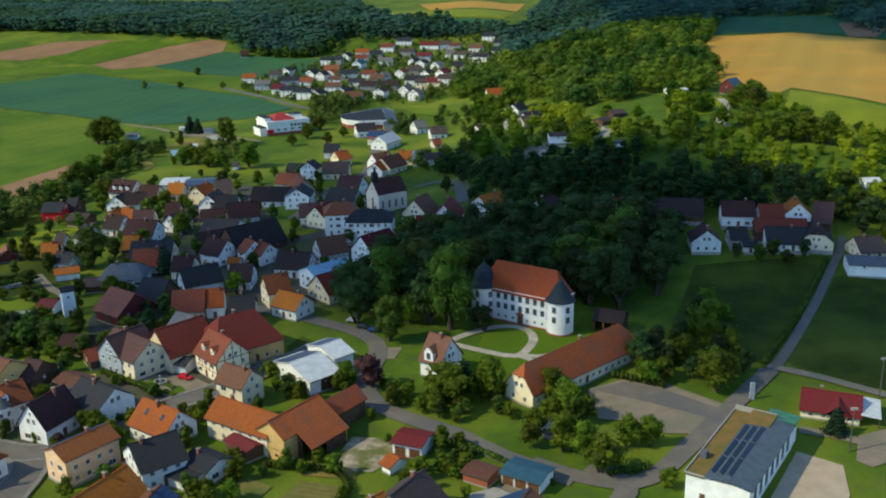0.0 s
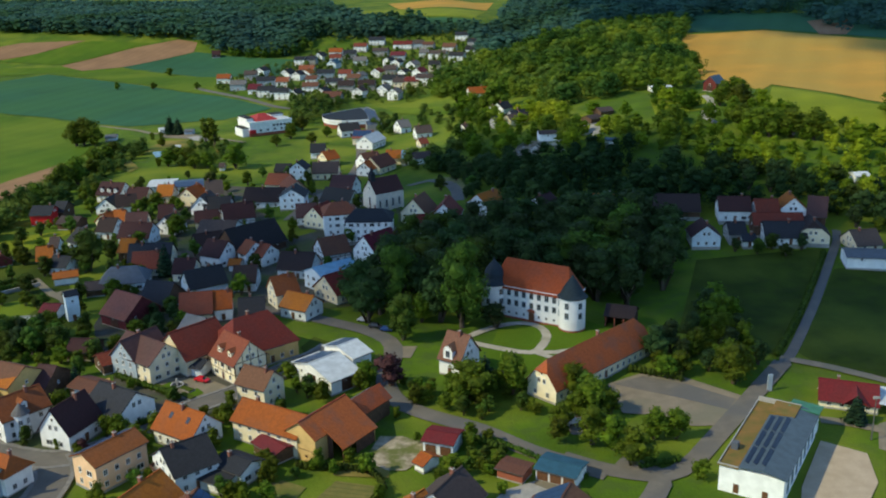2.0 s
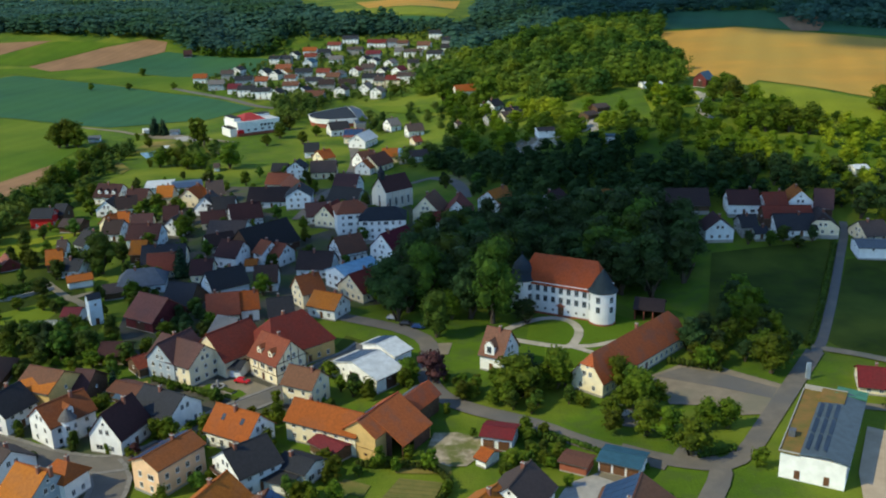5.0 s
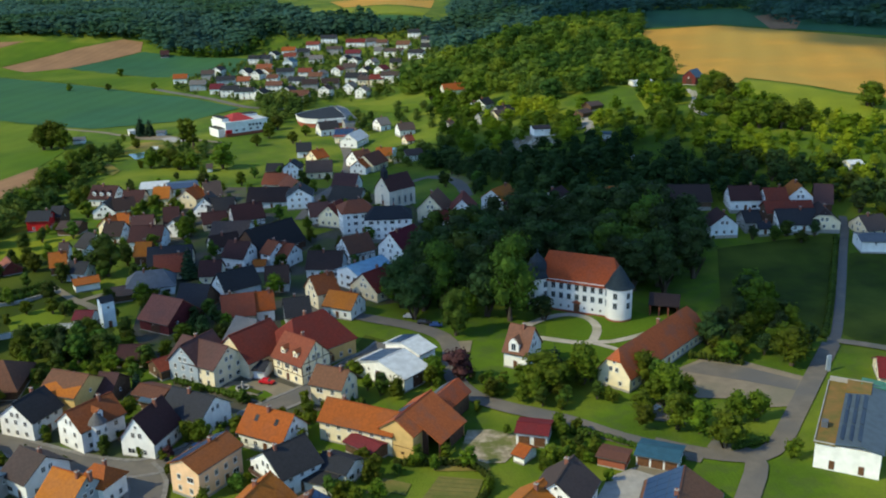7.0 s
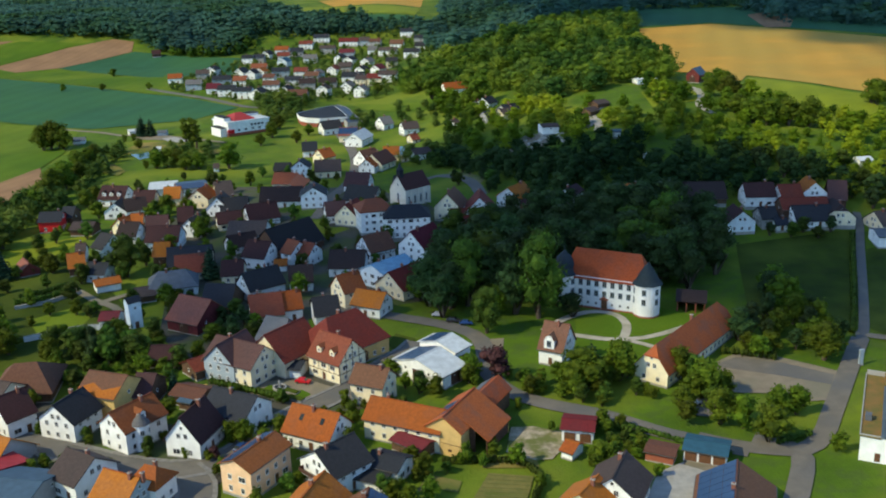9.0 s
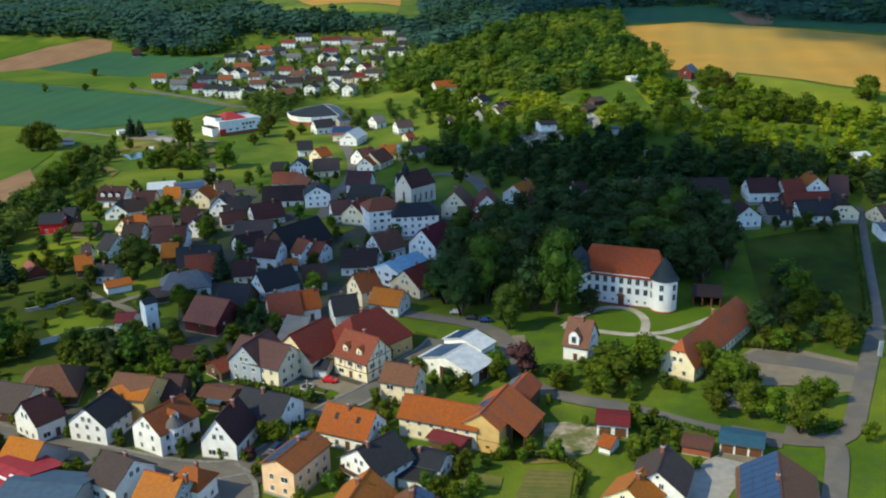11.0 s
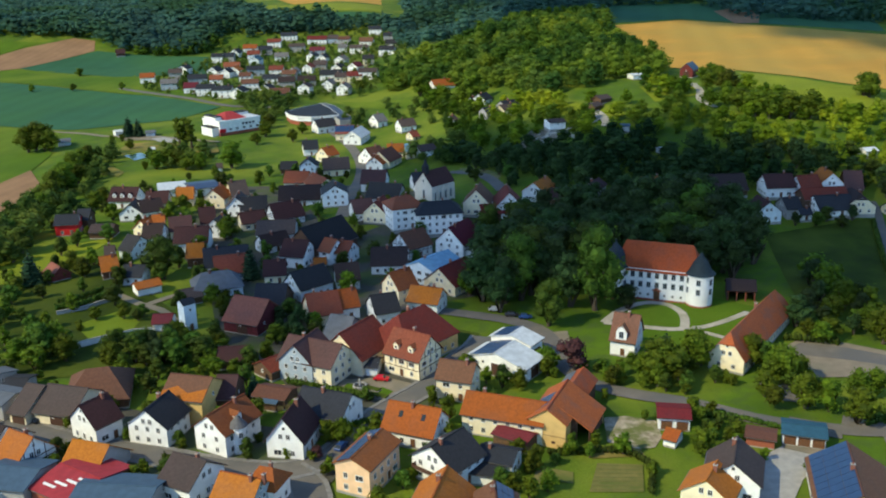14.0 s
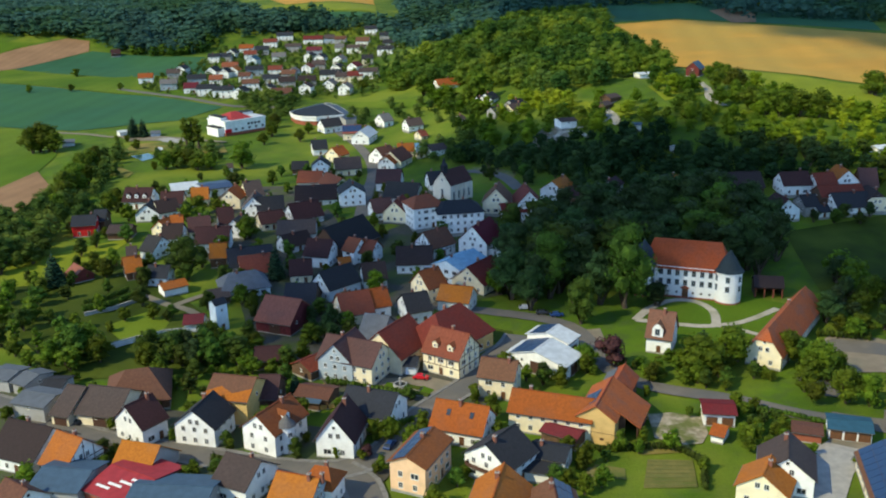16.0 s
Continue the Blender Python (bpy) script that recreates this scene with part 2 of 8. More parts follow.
# plants
material("leaf", (0.124, 0.170, 0.010), (0.064, 0.102, 0.008), scale=0.4, fine=3, rough=0.75, bump=0.0, island=0.28, rnd=0.4, spec=0.15, thin=0.4)
material("leaf_mid", (0.072, 0.116, 0.012), (0.038, 0.069, 0.009), scale=0.4, fine=3, rough=0.75, bump=0.0, island=0.28, rnd=0.4, spec=0.15, thin=0.3)
material("leaf_wood", (0.236, 0.296, 0.013), (0.152, 0.218, 0.013), scale=0.09, fine=0.6, rough=0.8, bump=0.0, island=0.16, third=(0.110, 0.155, 0.014), scale3=0.03, spec=0.1, thin=0.45, tone=0.48)
# Tall park trees: green lowered further to deepen the cloud shade on them.
material("leaf_tall_shade", (0.044, 0.078, 0.018), (0.026, 0.050, 0.013), scale=0.5, fine=3, rough=0.75, bump=0.0, island=0.3, rnd=0.28, spec=0.2, thin=0.2)
material("needle", (0.016, 0.038, 0.016), (0.010, 0.026, 0.012), scale=0.5, fine=3, rough=0.8, bump=0.0, island=0.35, rnd=0.2, spec=0.15)
# Distance haze over the far woods is tinted into this bluish leaf colour.
material("leaf_far_haze", (0.084, 0.172, 0.134), (0.072, 0.148, 0.114), scale=0.012, fine=0.4, rough=0.9, bump=0.0, island=0.06, third=(0.060, 0.125, 0.056), scale3=0.010, spec=0.05, thin=0.55, tone=0.22)
material("leaf_hill", (0.134, 0.195, 0.016), (0.082, 0.134, 0.014), scale=0.09, fine=0.6, rough=0.8, bump=0.0, island=0.14, third=(0.062, 0.118, 0.022), scale3=0.02, spec=0.1, thin=0.42, tone=0.45)
material("leaf_estate", (0.112, 0.160, 0.026), (0.070, 0.108, 0.020), scale=0.2, fine=1, rough=0.8, bump=0.0, island=0.15, spec=0.1, thin=0.35, tone=0.4)
# Woods below the cloud: its shade is darkened into this leaf colour.
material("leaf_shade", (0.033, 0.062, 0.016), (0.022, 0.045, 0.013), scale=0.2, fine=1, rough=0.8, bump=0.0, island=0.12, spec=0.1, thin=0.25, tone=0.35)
material("leaf_copper", (0.06, 0.022, 0.022), (0.035, 0.016, 0.018), scale=0.5, fine=3, rough=0.75, bump=0.0, island=0.4, spec=0.15)
material("cloud", (0.85, 0.86, 0.88), (0.78, 0.79, 0.82), scale=0.01, fine=0.1, rough=1.0, bump=0.0, spec=0.0)
material("bark", (0.11, 0.085, 0.06), (0.07, 0.055, 0.04), scale=2, fine=12, rough=0.95, bump=0.5)


def inside(x, y, poly):
    c = False
    for k in range(len(poly)):
        (x0, y0), (x1, y1) = poly[k], poly[k - 1]
        if (y0 > y) != (y1 > y) and x < (x1 - x0) * (y - y0) / (y1 - y0) + x0:
            c = not c
    return c


# ---- clouds that shade parts of the valley ----
def cloud(shade, height, size, seed, label, gap=0.8):
    """A flat-bottomed cumulus of many puffs, standing where its shadow falls on the given outline."""
    rnd = random.Random(seed)
    k = height / sun_dir.z
    bm = bmesh.new()
    xs, ys = [p[0] for p in shade], [p[1] for p in shade]
    done = []
    for _ in range(int((max(xs) - min(xs)) * (max(ys) - min(ys)) / (size * size) * 8)):
        x, y = rnd.uniform(min(xs), max(xs)), rnd.uniform(min(ys), max(ys))
        if not inside(x, y, shade) or any((x - a) ** 2 + (y - b) ** 2 < (gap * size) ** 2 for a, b in done):
            continue
        done.append((x, y))
        r = size * rnd.uniform(0.72, 1.05)
        m = Matrix.Translation((x + sun_dir.x * k, y + sun_dir.y * k, height + rnd.uniform(-0.1, 0.5) * size)) @ Matrix.Diagonal((r, r, r * 0.5, 1))
        bmesh.ops.create_icosphere(bm, subdivisions=2, radius=1.0, matrix=m)
    for v in bm.verts:
        n = noise.noise(v.co * (1.6 / size)) * 0.18 * size
        v.co += Vector((n, noise.noise(v.co * (1.6 / size) + Vector((9, 0, 0))) * 0.18 * size, n * 0.6))
    me = bpy.data.meshes.new("cloud")
    bm.to_mesh(me)
    bm.free()
    me.materials.append(MATS["cloud"])
    return tagged(new("cloud", me), label, "cloud", kind="structure")


cloud([(-10, 292), (-14, 305), (-12, 345), (-6, 400), (-2, 440), (8, 505), (22, 530), (40, 522), (60, 497), (88, 470), (112, 450), (132, 425), (146, 392), (156, 366), (152, 342), (158, 320), (176, 296), (186, 262), (160, 238), (108, 232), (88, 240), (72, 264), (46, 288), (15, 298)], 2000, 24, 3, "broad white fair-weather cloud high beside the valley")
cloud([(-132, 292), (-122, 345), (-97, 400), (-80, 460), (-66, 495), (-28, 495), (4, 500), (-6, 440), (-10, 400), (-16, 345), (-18, 298), (-52, 290), (-78, 270), (-100, 270)], 2000, 17, 5, "loose broken edge of the fair-weather cloud", 1.22)
cloud([(-44, 266), (-40, 290), (-12, 290), (15, 296), (46, 286), (70, 263), (84, 238), (100, 228), (78, 228), (56, 243), (28, 264)], 2000, 15, 6, "thin wisps at the foot of the fair-weather cloud", 1.45)
cloud([(268, 945), (318, 905), (368, 825), (392, 745), (408, 665), (414, 610), (560, 500), (900, 620), (1100, 900), (1100, 1900), (300, 1900), (260, 1200)], 2000, 70, 4, "large white cloud bank beyond the hill")


# ---- mesh helpers ----
def mesh_of(name, verts, faces, mats, idx=None, smooth=False):
    me = bpy.data.meshes.new(name)
    me.from_pydata([tuple(v) for v in verts], [], [tuple(f) for f in faces])
    for m in mats:
        me.materials.append(MATS[m])
    if idx is not None:
        me.polygons.foreach_set("material_index", idx)
    if smooth:
        me.polygons.foreach_set("use_smooth", [True] * len(me.polygons))
    me.update()
    return me


class Build:
    """Gathers boxes and polygons for one mesh."""

    def __init__(self):
        self.v, self.f, self.i = [], [], []

    def poly(self, pts, mat=0):
        n = len(self.v)
        self.v += [tuple(p) for p in pts]
        self.f.append(tuple(range(n, n + len(pts))))
        self.i.append(mat)

    def box(self, x0, x1, y0, y1, z0, z1, mat=0):
        n = len(self.v)
        self.v += [(x, y, z) for z in (z0, z1) for x, y in ((x0, y0), (x1, y0), (x1, y1), (x0, y1))]
        for q in ((3, 2, 1, 0), (4, 5, 6, 7), (0, 1, 5, 4), (1, 2, 6, 5), (2, 3, 7, 6), (3, 0, 4, 7)):
            self.f.append(tuple(n + k for k in q))
            self.i.append(mat)

    def slab(self, quad, thick, mat=0):
        """A plate: the quad is its upper face, thickened straight down."""
        a = [Vector(p) for p in quad]
        b = [p - Vector((0, 0, thick)) for p in a]
        k = len(a)
        self.poly(a, mat)
        self.poly(list(reversed(b)), mat)
        for j in range(k):
            self.poly([b[j], b[(j + 1) % k], a[(j + 1) % k], a[j]], mat)

    def tube(self, p, q, r0, r1, n=8, mat=0):
        p, q = Vector(p), Vector(q)
        w = (q - p).normalized()
        u = w.orthogonal().normalized()
        s = w.cross(u)
        base = len(self.v)
        for c, r in ((p, r0), (q, r1)):
            self.v += [tuple(c + (u * math.cos(k * 2 * math.pi / n) + s * math.sin(k * 2 * math.pi / n)) * r) for k in range(n)]
        for k in range(n):
            self.f.append((base + k, base + (k + 1) % n, base + n + (k + 1) % n, base + n + k))
            self.i.append(mat)
        self.f.append(tuple(base + n + k for k in range(n)))
        self.i.append(mat)

    def mesh(self, name, mats, smooth=False):
        return mesh_of(name, self.v, self.f, mats, self.i, smooth)


def part(name, build, mats, parent, label="", m=None):
    me = build if isinstance(build, bpy.types.Mesh) else build.mesh(name, mats if isinstance(mats, (list, tuple)) else [mats])
    ob = new(name, me)
    ob.parent = parent
    if m is not None:
        ob.matrix_basis = m
    return tagged(ob, label)


# ---- ground sheet ----
def axis(lo, hi, a, b, step):
    """Coordinates dense between a and b, growing outwards to lo and hi."""
    mid = list(np.arange(a, b + 0.1, step))
    out, s, v = [], step, a
    while v > lo:
        s *= 1.35
        v -= s
        out.append(max(v, lo))
    left = out[::-1]
    out, s, v = [], step, mid[-1]
    while v < hi:
        s *= 1.35
        v += s
        out.append(min(v, hi))
    return left + mid + out


gx, gy = axis(-3800, 3800, -450, 560, 10), axis(-1500, 4600, 60, 1300, 10)
gv = [(x, y, ground_z(x, y) + 0.25 * noise.noise((x * 0.03, y * 0.03, 0)) - 0.12) for y in gy for x in gx]
nx = len(gx)
gf = [(j * nx + i, j * nx + i + 1, (j + 1) * nx + i + 1, (j + 1) * nx + i) for j in range(len(gy) - 1) for i in range(nx - 1)]
tagged(new("ground", mesh_of("ground", gv, gf, ["meadow"], smooth=True)), "grassy rolling ground of meadows and gardens", "ground", kind="structure")


def sheet(name, pts, mat, lift, label, category="field", cell=20.0, rows=0.0):
    """A flat-lying patch of ground that follows the terrain."""
    bm = bmesh.new()
    bm.faces.new([bm.verts.new((x, y, 0)) for x, y in pts])
    bmesh.ops.triangulate(bm, faces=bm.faces[:])
    xs, ys = [p[0] for p in pts], [p[1] for p in pts]
    for lo, hi, ax in ((min(xs), max(xs), 0), (min(ys), max(ys), 1)):
        step = max(cell, (hi - lo) / 40)
        v = lo + step
        while v < hi:
            co = (v, 0, 0) if ax == 0 else (0, v, 0)
            bmesh.ops.bisect_plane(bm, geom=bm.verts[:] + bm.edges[:] + bm.faces[:], plane_co=co, plane_no=(1, 0, 0) if ax == 0 else (0, 1, 0))
            v += step
    for v in bm.verts:
        v.co.z = ground_z(v.co.x, v.co.y) + lift
    bm.normal_update()
    for f in bm.faces:
        if f.normal.z < 0:
            f.normal_flip()
    me = bpy.data.meshes.new(name)
    bm.to_mesh(me)
    bm.free()
    me.materials.append(MATS[mat])
    return tagged(new(name, me), label, category, kind="structure")


def smooth_line(pts, step=4.0):
    """A Catmull-Rom line through the points."""
    p = [Vector(q) for q in pts]
    p = [p[0] * 2 - p[1]] + p + [p[-1] * 2 - p[-2]]
    out = []
    for k in range(1, len(p) - 2):
        n = max(2, int((p[k + 1] - p[k]).length / step))
        for j in range(n):
            t = j / n
            a, b, c, d = p[k - 1], p[k], p[k + 1], p[k + 2]
            out.append(0.5 * ((2 * b) + (c - a) * t + (2 * a - 5 * b + 4 * c - d) * t * t + (3 * b - a - 3 * c + d) * t * t * t))
    out.append(p[-2])
    return out


LANES = []


def lane(name, pts, width, mat, label, lift=0.16, category="road", kerb=False):
    line = smooth_line(pts)
    LANES.append((line, width / 2))
    v, f = [], []
    for k, c in enumerate(line):
        d = (line[min(k + 1, len(line) - 1)] - line[max(k - 1, 0)]).normalized()
        n = Vector((-d.y, d.x))
        for s in (-1, -0.33, 0.33, 1):
            q = c + n * s * width / 2
            v.append((q.x, q.y, ground_z(q.x, q.y) + lift + (0.04 if abs(s) < 0.5 else 0)))
    for k in range(len(line) - 1):
        for j in range(3):
            f.append((k * 4 + j + 1, k * 4 + j, k * 4 + 4 + j, k * 4 + 5 + j))
    ob = tagged(new(name, mesh_of(name, v, f, [mat], smooth=True)), label, category, kind="structure")
    if kerb:
        for side in (-1, 1):
            b = Build()
            ring = []
            for k, c in enumerate(line):
                d = (line[min(k + 1, len(line) - 1)] - line[max(k - 1, 0)]).normalized()
                n = Vector((-d.y, d.x)) * side
                q0, q1 = c + n * width / 2, c + n * (width / 2 + 1.1)
                z = ground_z(q0.x, q0.y) + lift
                ring.append(((q0.x, q0.y, z - 0.1), (q0.x, q0.y, z + 0.13), (q1.x, q1.y, z + 0.13), (q1.x, q1.y, z - 0.2)))
            for k in range(len(ring) - 1):
                for j in range(3):
                    q = [ring[k][j], ring[k][j + 1], ring[k + 1][j + 1], ring[k + 1][j]]
                    b.poly(q if side < 0 else q[::-1])
            tagged(new("pavement", b.mesh("pavement", ["kerb_stone"])), "raised stone pavement with a kerb along the street", "pavement", kind="structure")
    return ob


sheet('crop_field', [(-457.8, 888.5), (-417.2, 946.2), (-390.4, 997.2), (-263.6, 890.0), (-175.9, 805.9), (-119.9, 729.1), (-151.1, 685.2), (-221.6, 694.0), (-301.8, 747.2), (-417.9, 806.6)], 'teal_crop', 0.2, 'wide field of blue-green young grain', 'field')
sheet('crop_field', [(-322.0, 1031.7), (-252.4, 1086.3), (-134.8, 1030.3), (-133.5, 908.1), (-220.8, 940.6)], 'teal_crop', 0.2, 'blue-green grain field below the wood', 'field')
sheet('meadow_field', [(-419.4, 789.7), (-299.1, 740.0), (-229.7, 692.3), (-222.3, 608.1), (-227.3, 543.2), (-239.7, 509.3), (-265.7, 484.6)], 'grass_crop', 0.2, 'bright green mown meadow', 'field')
sheet('meadow_field', [(-534.4, 1045.2), (-392.9, 1038.2), (-299.4, 1017.2), (-134.7, 897.0), (-146.2, 776.8), (-265.8, 897.9), (-394.1, 1007.1), (-496.9, 967.9)], 'grass_crop', 0.15, 'bright green strip of grass', 'field')
sheet('soil_field', [(-257.8, 469.4), (-241.4, 528.3), (-226.1, 567.4), (-211.5, 519.7), (-219.1, 476.0), (-234.4, 424.1)], 'tilled_soil', 0.25, 'bare brown tilled field', 'field')
sheet('soil_field', [(-392.3, 1045.7), (-329.5, 1106.0), (-282.8, 1135.1), (-258.4, 1122.4), (-255.7, 1086.5), (-322.0, 1031.7), (-361.0, 1017.6)], 'tilled_soil', 0.25, 'pale brown tilled field', 'field')
sheet('soil_field', [(-552.2, 1083.8), (-467.2, 1137.0), (-393.4, 1140.8), (-437.7, 1092.6), (-480.6, 1068.4)], 'tilled_soil', 0.25, 'brown tilled strip', 'field')
sheet('meadow_field', [(-467.3, 1067.4), (-385.7, 1138.0), (-314.0, 1124.0), (-390.8, 1050.4)], 'grass_crop', 0.25, 'green grass strip', 'field')
sheet('wheat_field', [(194.1, 738.3), (240.0, 845.4), (310.9, 849.7), (343.4, 805.9), (420.2, 691.1), (276.2, 444.6), (233.9, 492.1), (205.7, 554.1), (191.2, 531.8), (178.2, 574.4), (165.7, 599.2)], 'wheat', 0.25, 'golden ripe wheat field on the hilltop', 'field')
sheet('meadow_field', [(202.3, 544.6), (231.2, 486.0), (274.1, 440.8), (253.6, 404.1), (211.2, 440.6), (195.9, 462.5), (176.1, 483.5)], 'lime_crop', 0.2, 'bright green hilltop meadow', 'field')
sheet('crop_field', [(244.4, 861.4), (298.3, 1028.0), (406.8, 960.3), (503.8, 834.5), (432.0, 711.3), (313.6, 857.2)], 'teal_crop', 0.2, 'dark green field behind the wheat', 'field')
sheet('wheat_field', [(-38.8, 1530.0), (133.1, 1569.5), (105.1, 1379.3), (-21.2, 1383.4)], 'wheat', 0.3, 'far pale wheat field', 'field')
sheet('meadow_field', [(-77.6, 1377.4), (-21.6, 1370.8), (99.4, 1332.8), (74.2, 1183.8), (-65.6, 1219.5)], 'lime_crop', 0.3, 'far green strip field', 'field')
sheet('crop_field', [(-27.3, 1194.2), (69.5, 1173.8), (62.9, 1147.1), (-21.6, 1164.7)], 'teal_crop', 0.3, 'far dark green strip field', 'field')
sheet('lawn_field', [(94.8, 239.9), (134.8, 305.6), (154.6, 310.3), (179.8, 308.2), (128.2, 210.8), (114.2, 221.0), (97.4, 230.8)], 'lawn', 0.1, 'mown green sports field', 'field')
sheet('lawn_field', [(65.1, 257.8), (89.1, 318.2), (138.5, 323.5), (87.9, 238.3), (75.7, 252.9)], 'lawn', 0.1, 'green castle meadow with cloud shade in its colour', 'field')
sheet('lawn_field', [(10.8, 265.3), (39.6, 270.0), (51.3, 255.7), (21.2, 232.1), (4.5, 241.3)], 'grass_crop', 0.08, 'lawn in front of the castle', 'field')
sheet('lawn_field', [(-203.5, 375.1), (-181.0, 390.2), (-160.0, 399.6), (-165.4, 385.2), (-179.6, 348.1), (-200.4, 348.4)], 'lime_crop', 0.1, 'garden meadow', 'field')
sheet('lawn_field', [(-162.2, 300.4), (-149.6, 309.6), (-142.4, 298.4), (-143.8, 291.7), (-156.0, 286.6)], 'grass_crop', 0.1, 'garden lawn', 'field')
sheet('lawn_field', [(-179.4, 278.3), (-157.4, 275.9), (-160.5, 261.3), (-173.7, 261.4)], 'lawn', 0.1, 'garden lawn', 'field')
sheet('garden_bed', [(-33.6, 181.4), (-24.1, 178.3), (-28.3, 168.1), (-39.5, 170.9)], 'mown_bed', 0.12, 'mown dry garden bed with faint rows', 'field')
sheet('garden_bed', [(-45.9, 182.7), (-40.1, 179.2), (-41.7, 174.9), (-48.0, 178.0)], 'mown_bed', 0.12, 'small dry garden bed', 'field')
sheet('gravel_yard', [(-188.5, 649.7), (-159.0, 627.1), (-144.9, 615.6), (-145.8, 608.1), (-181.3, 629.3)], 'gravel', 0.2, 'pale gravel storage yard', 'field')
sheet('meadow_field', [(-31.3, 721.0), (19.2, 665.2), (18.6, 629.4), (-5.8, 662.9), (-24.6, 688.7)], 'grass_crop', 0.2, 'bright green meadow slope', 'field')
sheet('meadow_field', [(69.0, 528.8), (94.1, 479.9), (92.9, 464.4), (65.5, 477.1)], 'lime_crop', 0.2, 'sunny yellow-green hillside meadow', 'field')
sheet('meadow_field', [(119.9, 509.5), (156.7, 525.8), (143.4, 481.1), (114.2, 474.9)], 'lime_crop', 0.2, 'sunny yellow-green hillside meadow', 'field')
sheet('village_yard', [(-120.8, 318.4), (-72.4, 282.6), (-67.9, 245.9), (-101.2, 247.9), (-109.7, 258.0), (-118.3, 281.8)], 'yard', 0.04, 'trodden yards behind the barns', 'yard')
sheet('driveway', [(3.0, 174.7), (11.0, 178.3), (16.1, 171.1), (6.5, 163.9), (-9.8, 147.0), (-14.0, 148.2)], 'concrete', 0.1, 'pale concrete driveway', 'driveway')
sheet('driveway', [(11.7, 180.9), (20.0, 175.2), (16.1, 171.1), (9.9, 176.7)], 'gravel', 0.13, 'gravel forecourt of the garages', 'driveway')
sheet('garden_bed', [(-47.8, 181.9), (-43.4, 181.1), (-45.2, 175.4), (-50.3, 177.3)], 'soil_bed', 0.1, 'dry garden bed', 'field')
sheet('soil_field', [(371.4, 896.6), (419.5, 921.0), (394.3, 847.4), (364.4, 797.7), (344.5, 805.9)], 'tilled_soil', 0.3, 'brown tilled patch behind the wheat', 'field')
sheet('cemetery_ground', [(34.7, 470.5), (48.1, 486.4), (56.6, 474.3), (53.7, 458.2), (42.7, 449.2), (33.3, 456.9)], 'gravel', 0.12, 'gravelled cemetery ground on the slope', 'cemetery')
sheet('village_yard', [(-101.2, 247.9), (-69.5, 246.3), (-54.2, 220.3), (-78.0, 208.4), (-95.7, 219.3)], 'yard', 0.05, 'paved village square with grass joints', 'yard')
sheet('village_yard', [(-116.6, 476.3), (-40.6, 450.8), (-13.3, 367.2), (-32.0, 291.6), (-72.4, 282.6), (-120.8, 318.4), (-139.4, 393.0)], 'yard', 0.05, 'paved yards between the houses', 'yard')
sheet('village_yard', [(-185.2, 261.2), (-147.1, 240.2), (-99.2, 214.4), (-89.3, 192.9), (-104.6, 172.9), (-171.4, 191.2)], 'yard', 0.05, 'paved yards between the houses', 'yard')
sheet('car_park', [(36.3, 224.4), (47.8, 230.9), (58.0, 226.9), (69.6, 214.5), (64.5, 205.8), (58.7, 199.4), (51.7, 199.7), (46.1, 205.7), (36.6, 207.8)], 'gravel', 0.12, 'tan gravel car park', 'car park')
sheet('car_park', [(37.8, 224.3), (46.9, 228.4), (57.0, 222.8), (67.3, 212.7), (63.3, 207.3), (52.4, 215.2), (43.2, 220.7)], 'asphalt', 0.18, 'dark asphalt strip of the car park', 'car park')
sheet('car_park', [(22.0, 208.6), (31.0, 210.5), (34.5, 203.4), (28.6, 194.6), (21.7, 198.2)], 'asphalt', 0.14, 'asphalt court under the trees', 'car park')
# Darker grass sheet that paints the shading over these gardens.
sheet('garden_ground', [(-204, 345), (-188, 300), (-168, 262), (-128, 256), (-124, 284), (-138, 318), (-150, 345), (-168, 372), (-192, 385)], 'lawn', 0.05, 'garden grass beside the stream, darkened for the shade on it', 'garden')
sheet('soil_field', [(-185.2, 589.1), (-175.6, 614.7), (-154.9, 611.6), (-143.4, 593.3), (-162.0, 584.7), (-179.6, 580.3)], 'dry_grass', 0.22, 'dry tan grass by the stream', 'field')
sheet('soil_field', [(-139.0, 588.0), (-122.1, 591.1), (-120.2, 563.9), (-130.5, 555.9)], 'dry_grass', 0.22, 'dry tan grass beside the hedge', 'field')
sheet('soil_field', [(-188.7, 550.2), (-182.1, 554.9), (-170.7, 530.3), (-172.6, 517.7), (-184.7, 534.7)], 'dry_grass', 0.22, 'dry tan grass on the meadow', 'field')
sheet('pond', [(-175.5, 577.7), (-166.0, 580.2), (-159.4, 564.8), (-167.8, 558.4)], 'pond_water', 0.24, 'small green pond on the meadow', 'pond')
sheet('gravel_yard', [(-163.4, 624.0), (-155.4, 625.2), (-145.1, 608.8), (-147.7, 602.5), (-158.3, 611.5)], 'concrete', 0.26, 'white slab beside the storage yard', 'yard')
sheet('gravel_yard', [(96.7, 196.9), (109.9, 202.0), (102.6, 186.7), (93.7, 182.6), (91.2, 185.6)], 'gravel', 0.13, 'gravel patch beside the sports club', 'yard')
sheet('gravel_yard', [(-24.3, 200.9), (-18.6, 200.3), (-12.6, 196.2), (-14.6, 188.6), (-18.2, 184.6), (-22.0, 184.8), (-27.9, 189.6)], 'rubble', 0.12, 'rough rubble yard with dry weeds', 'yard')
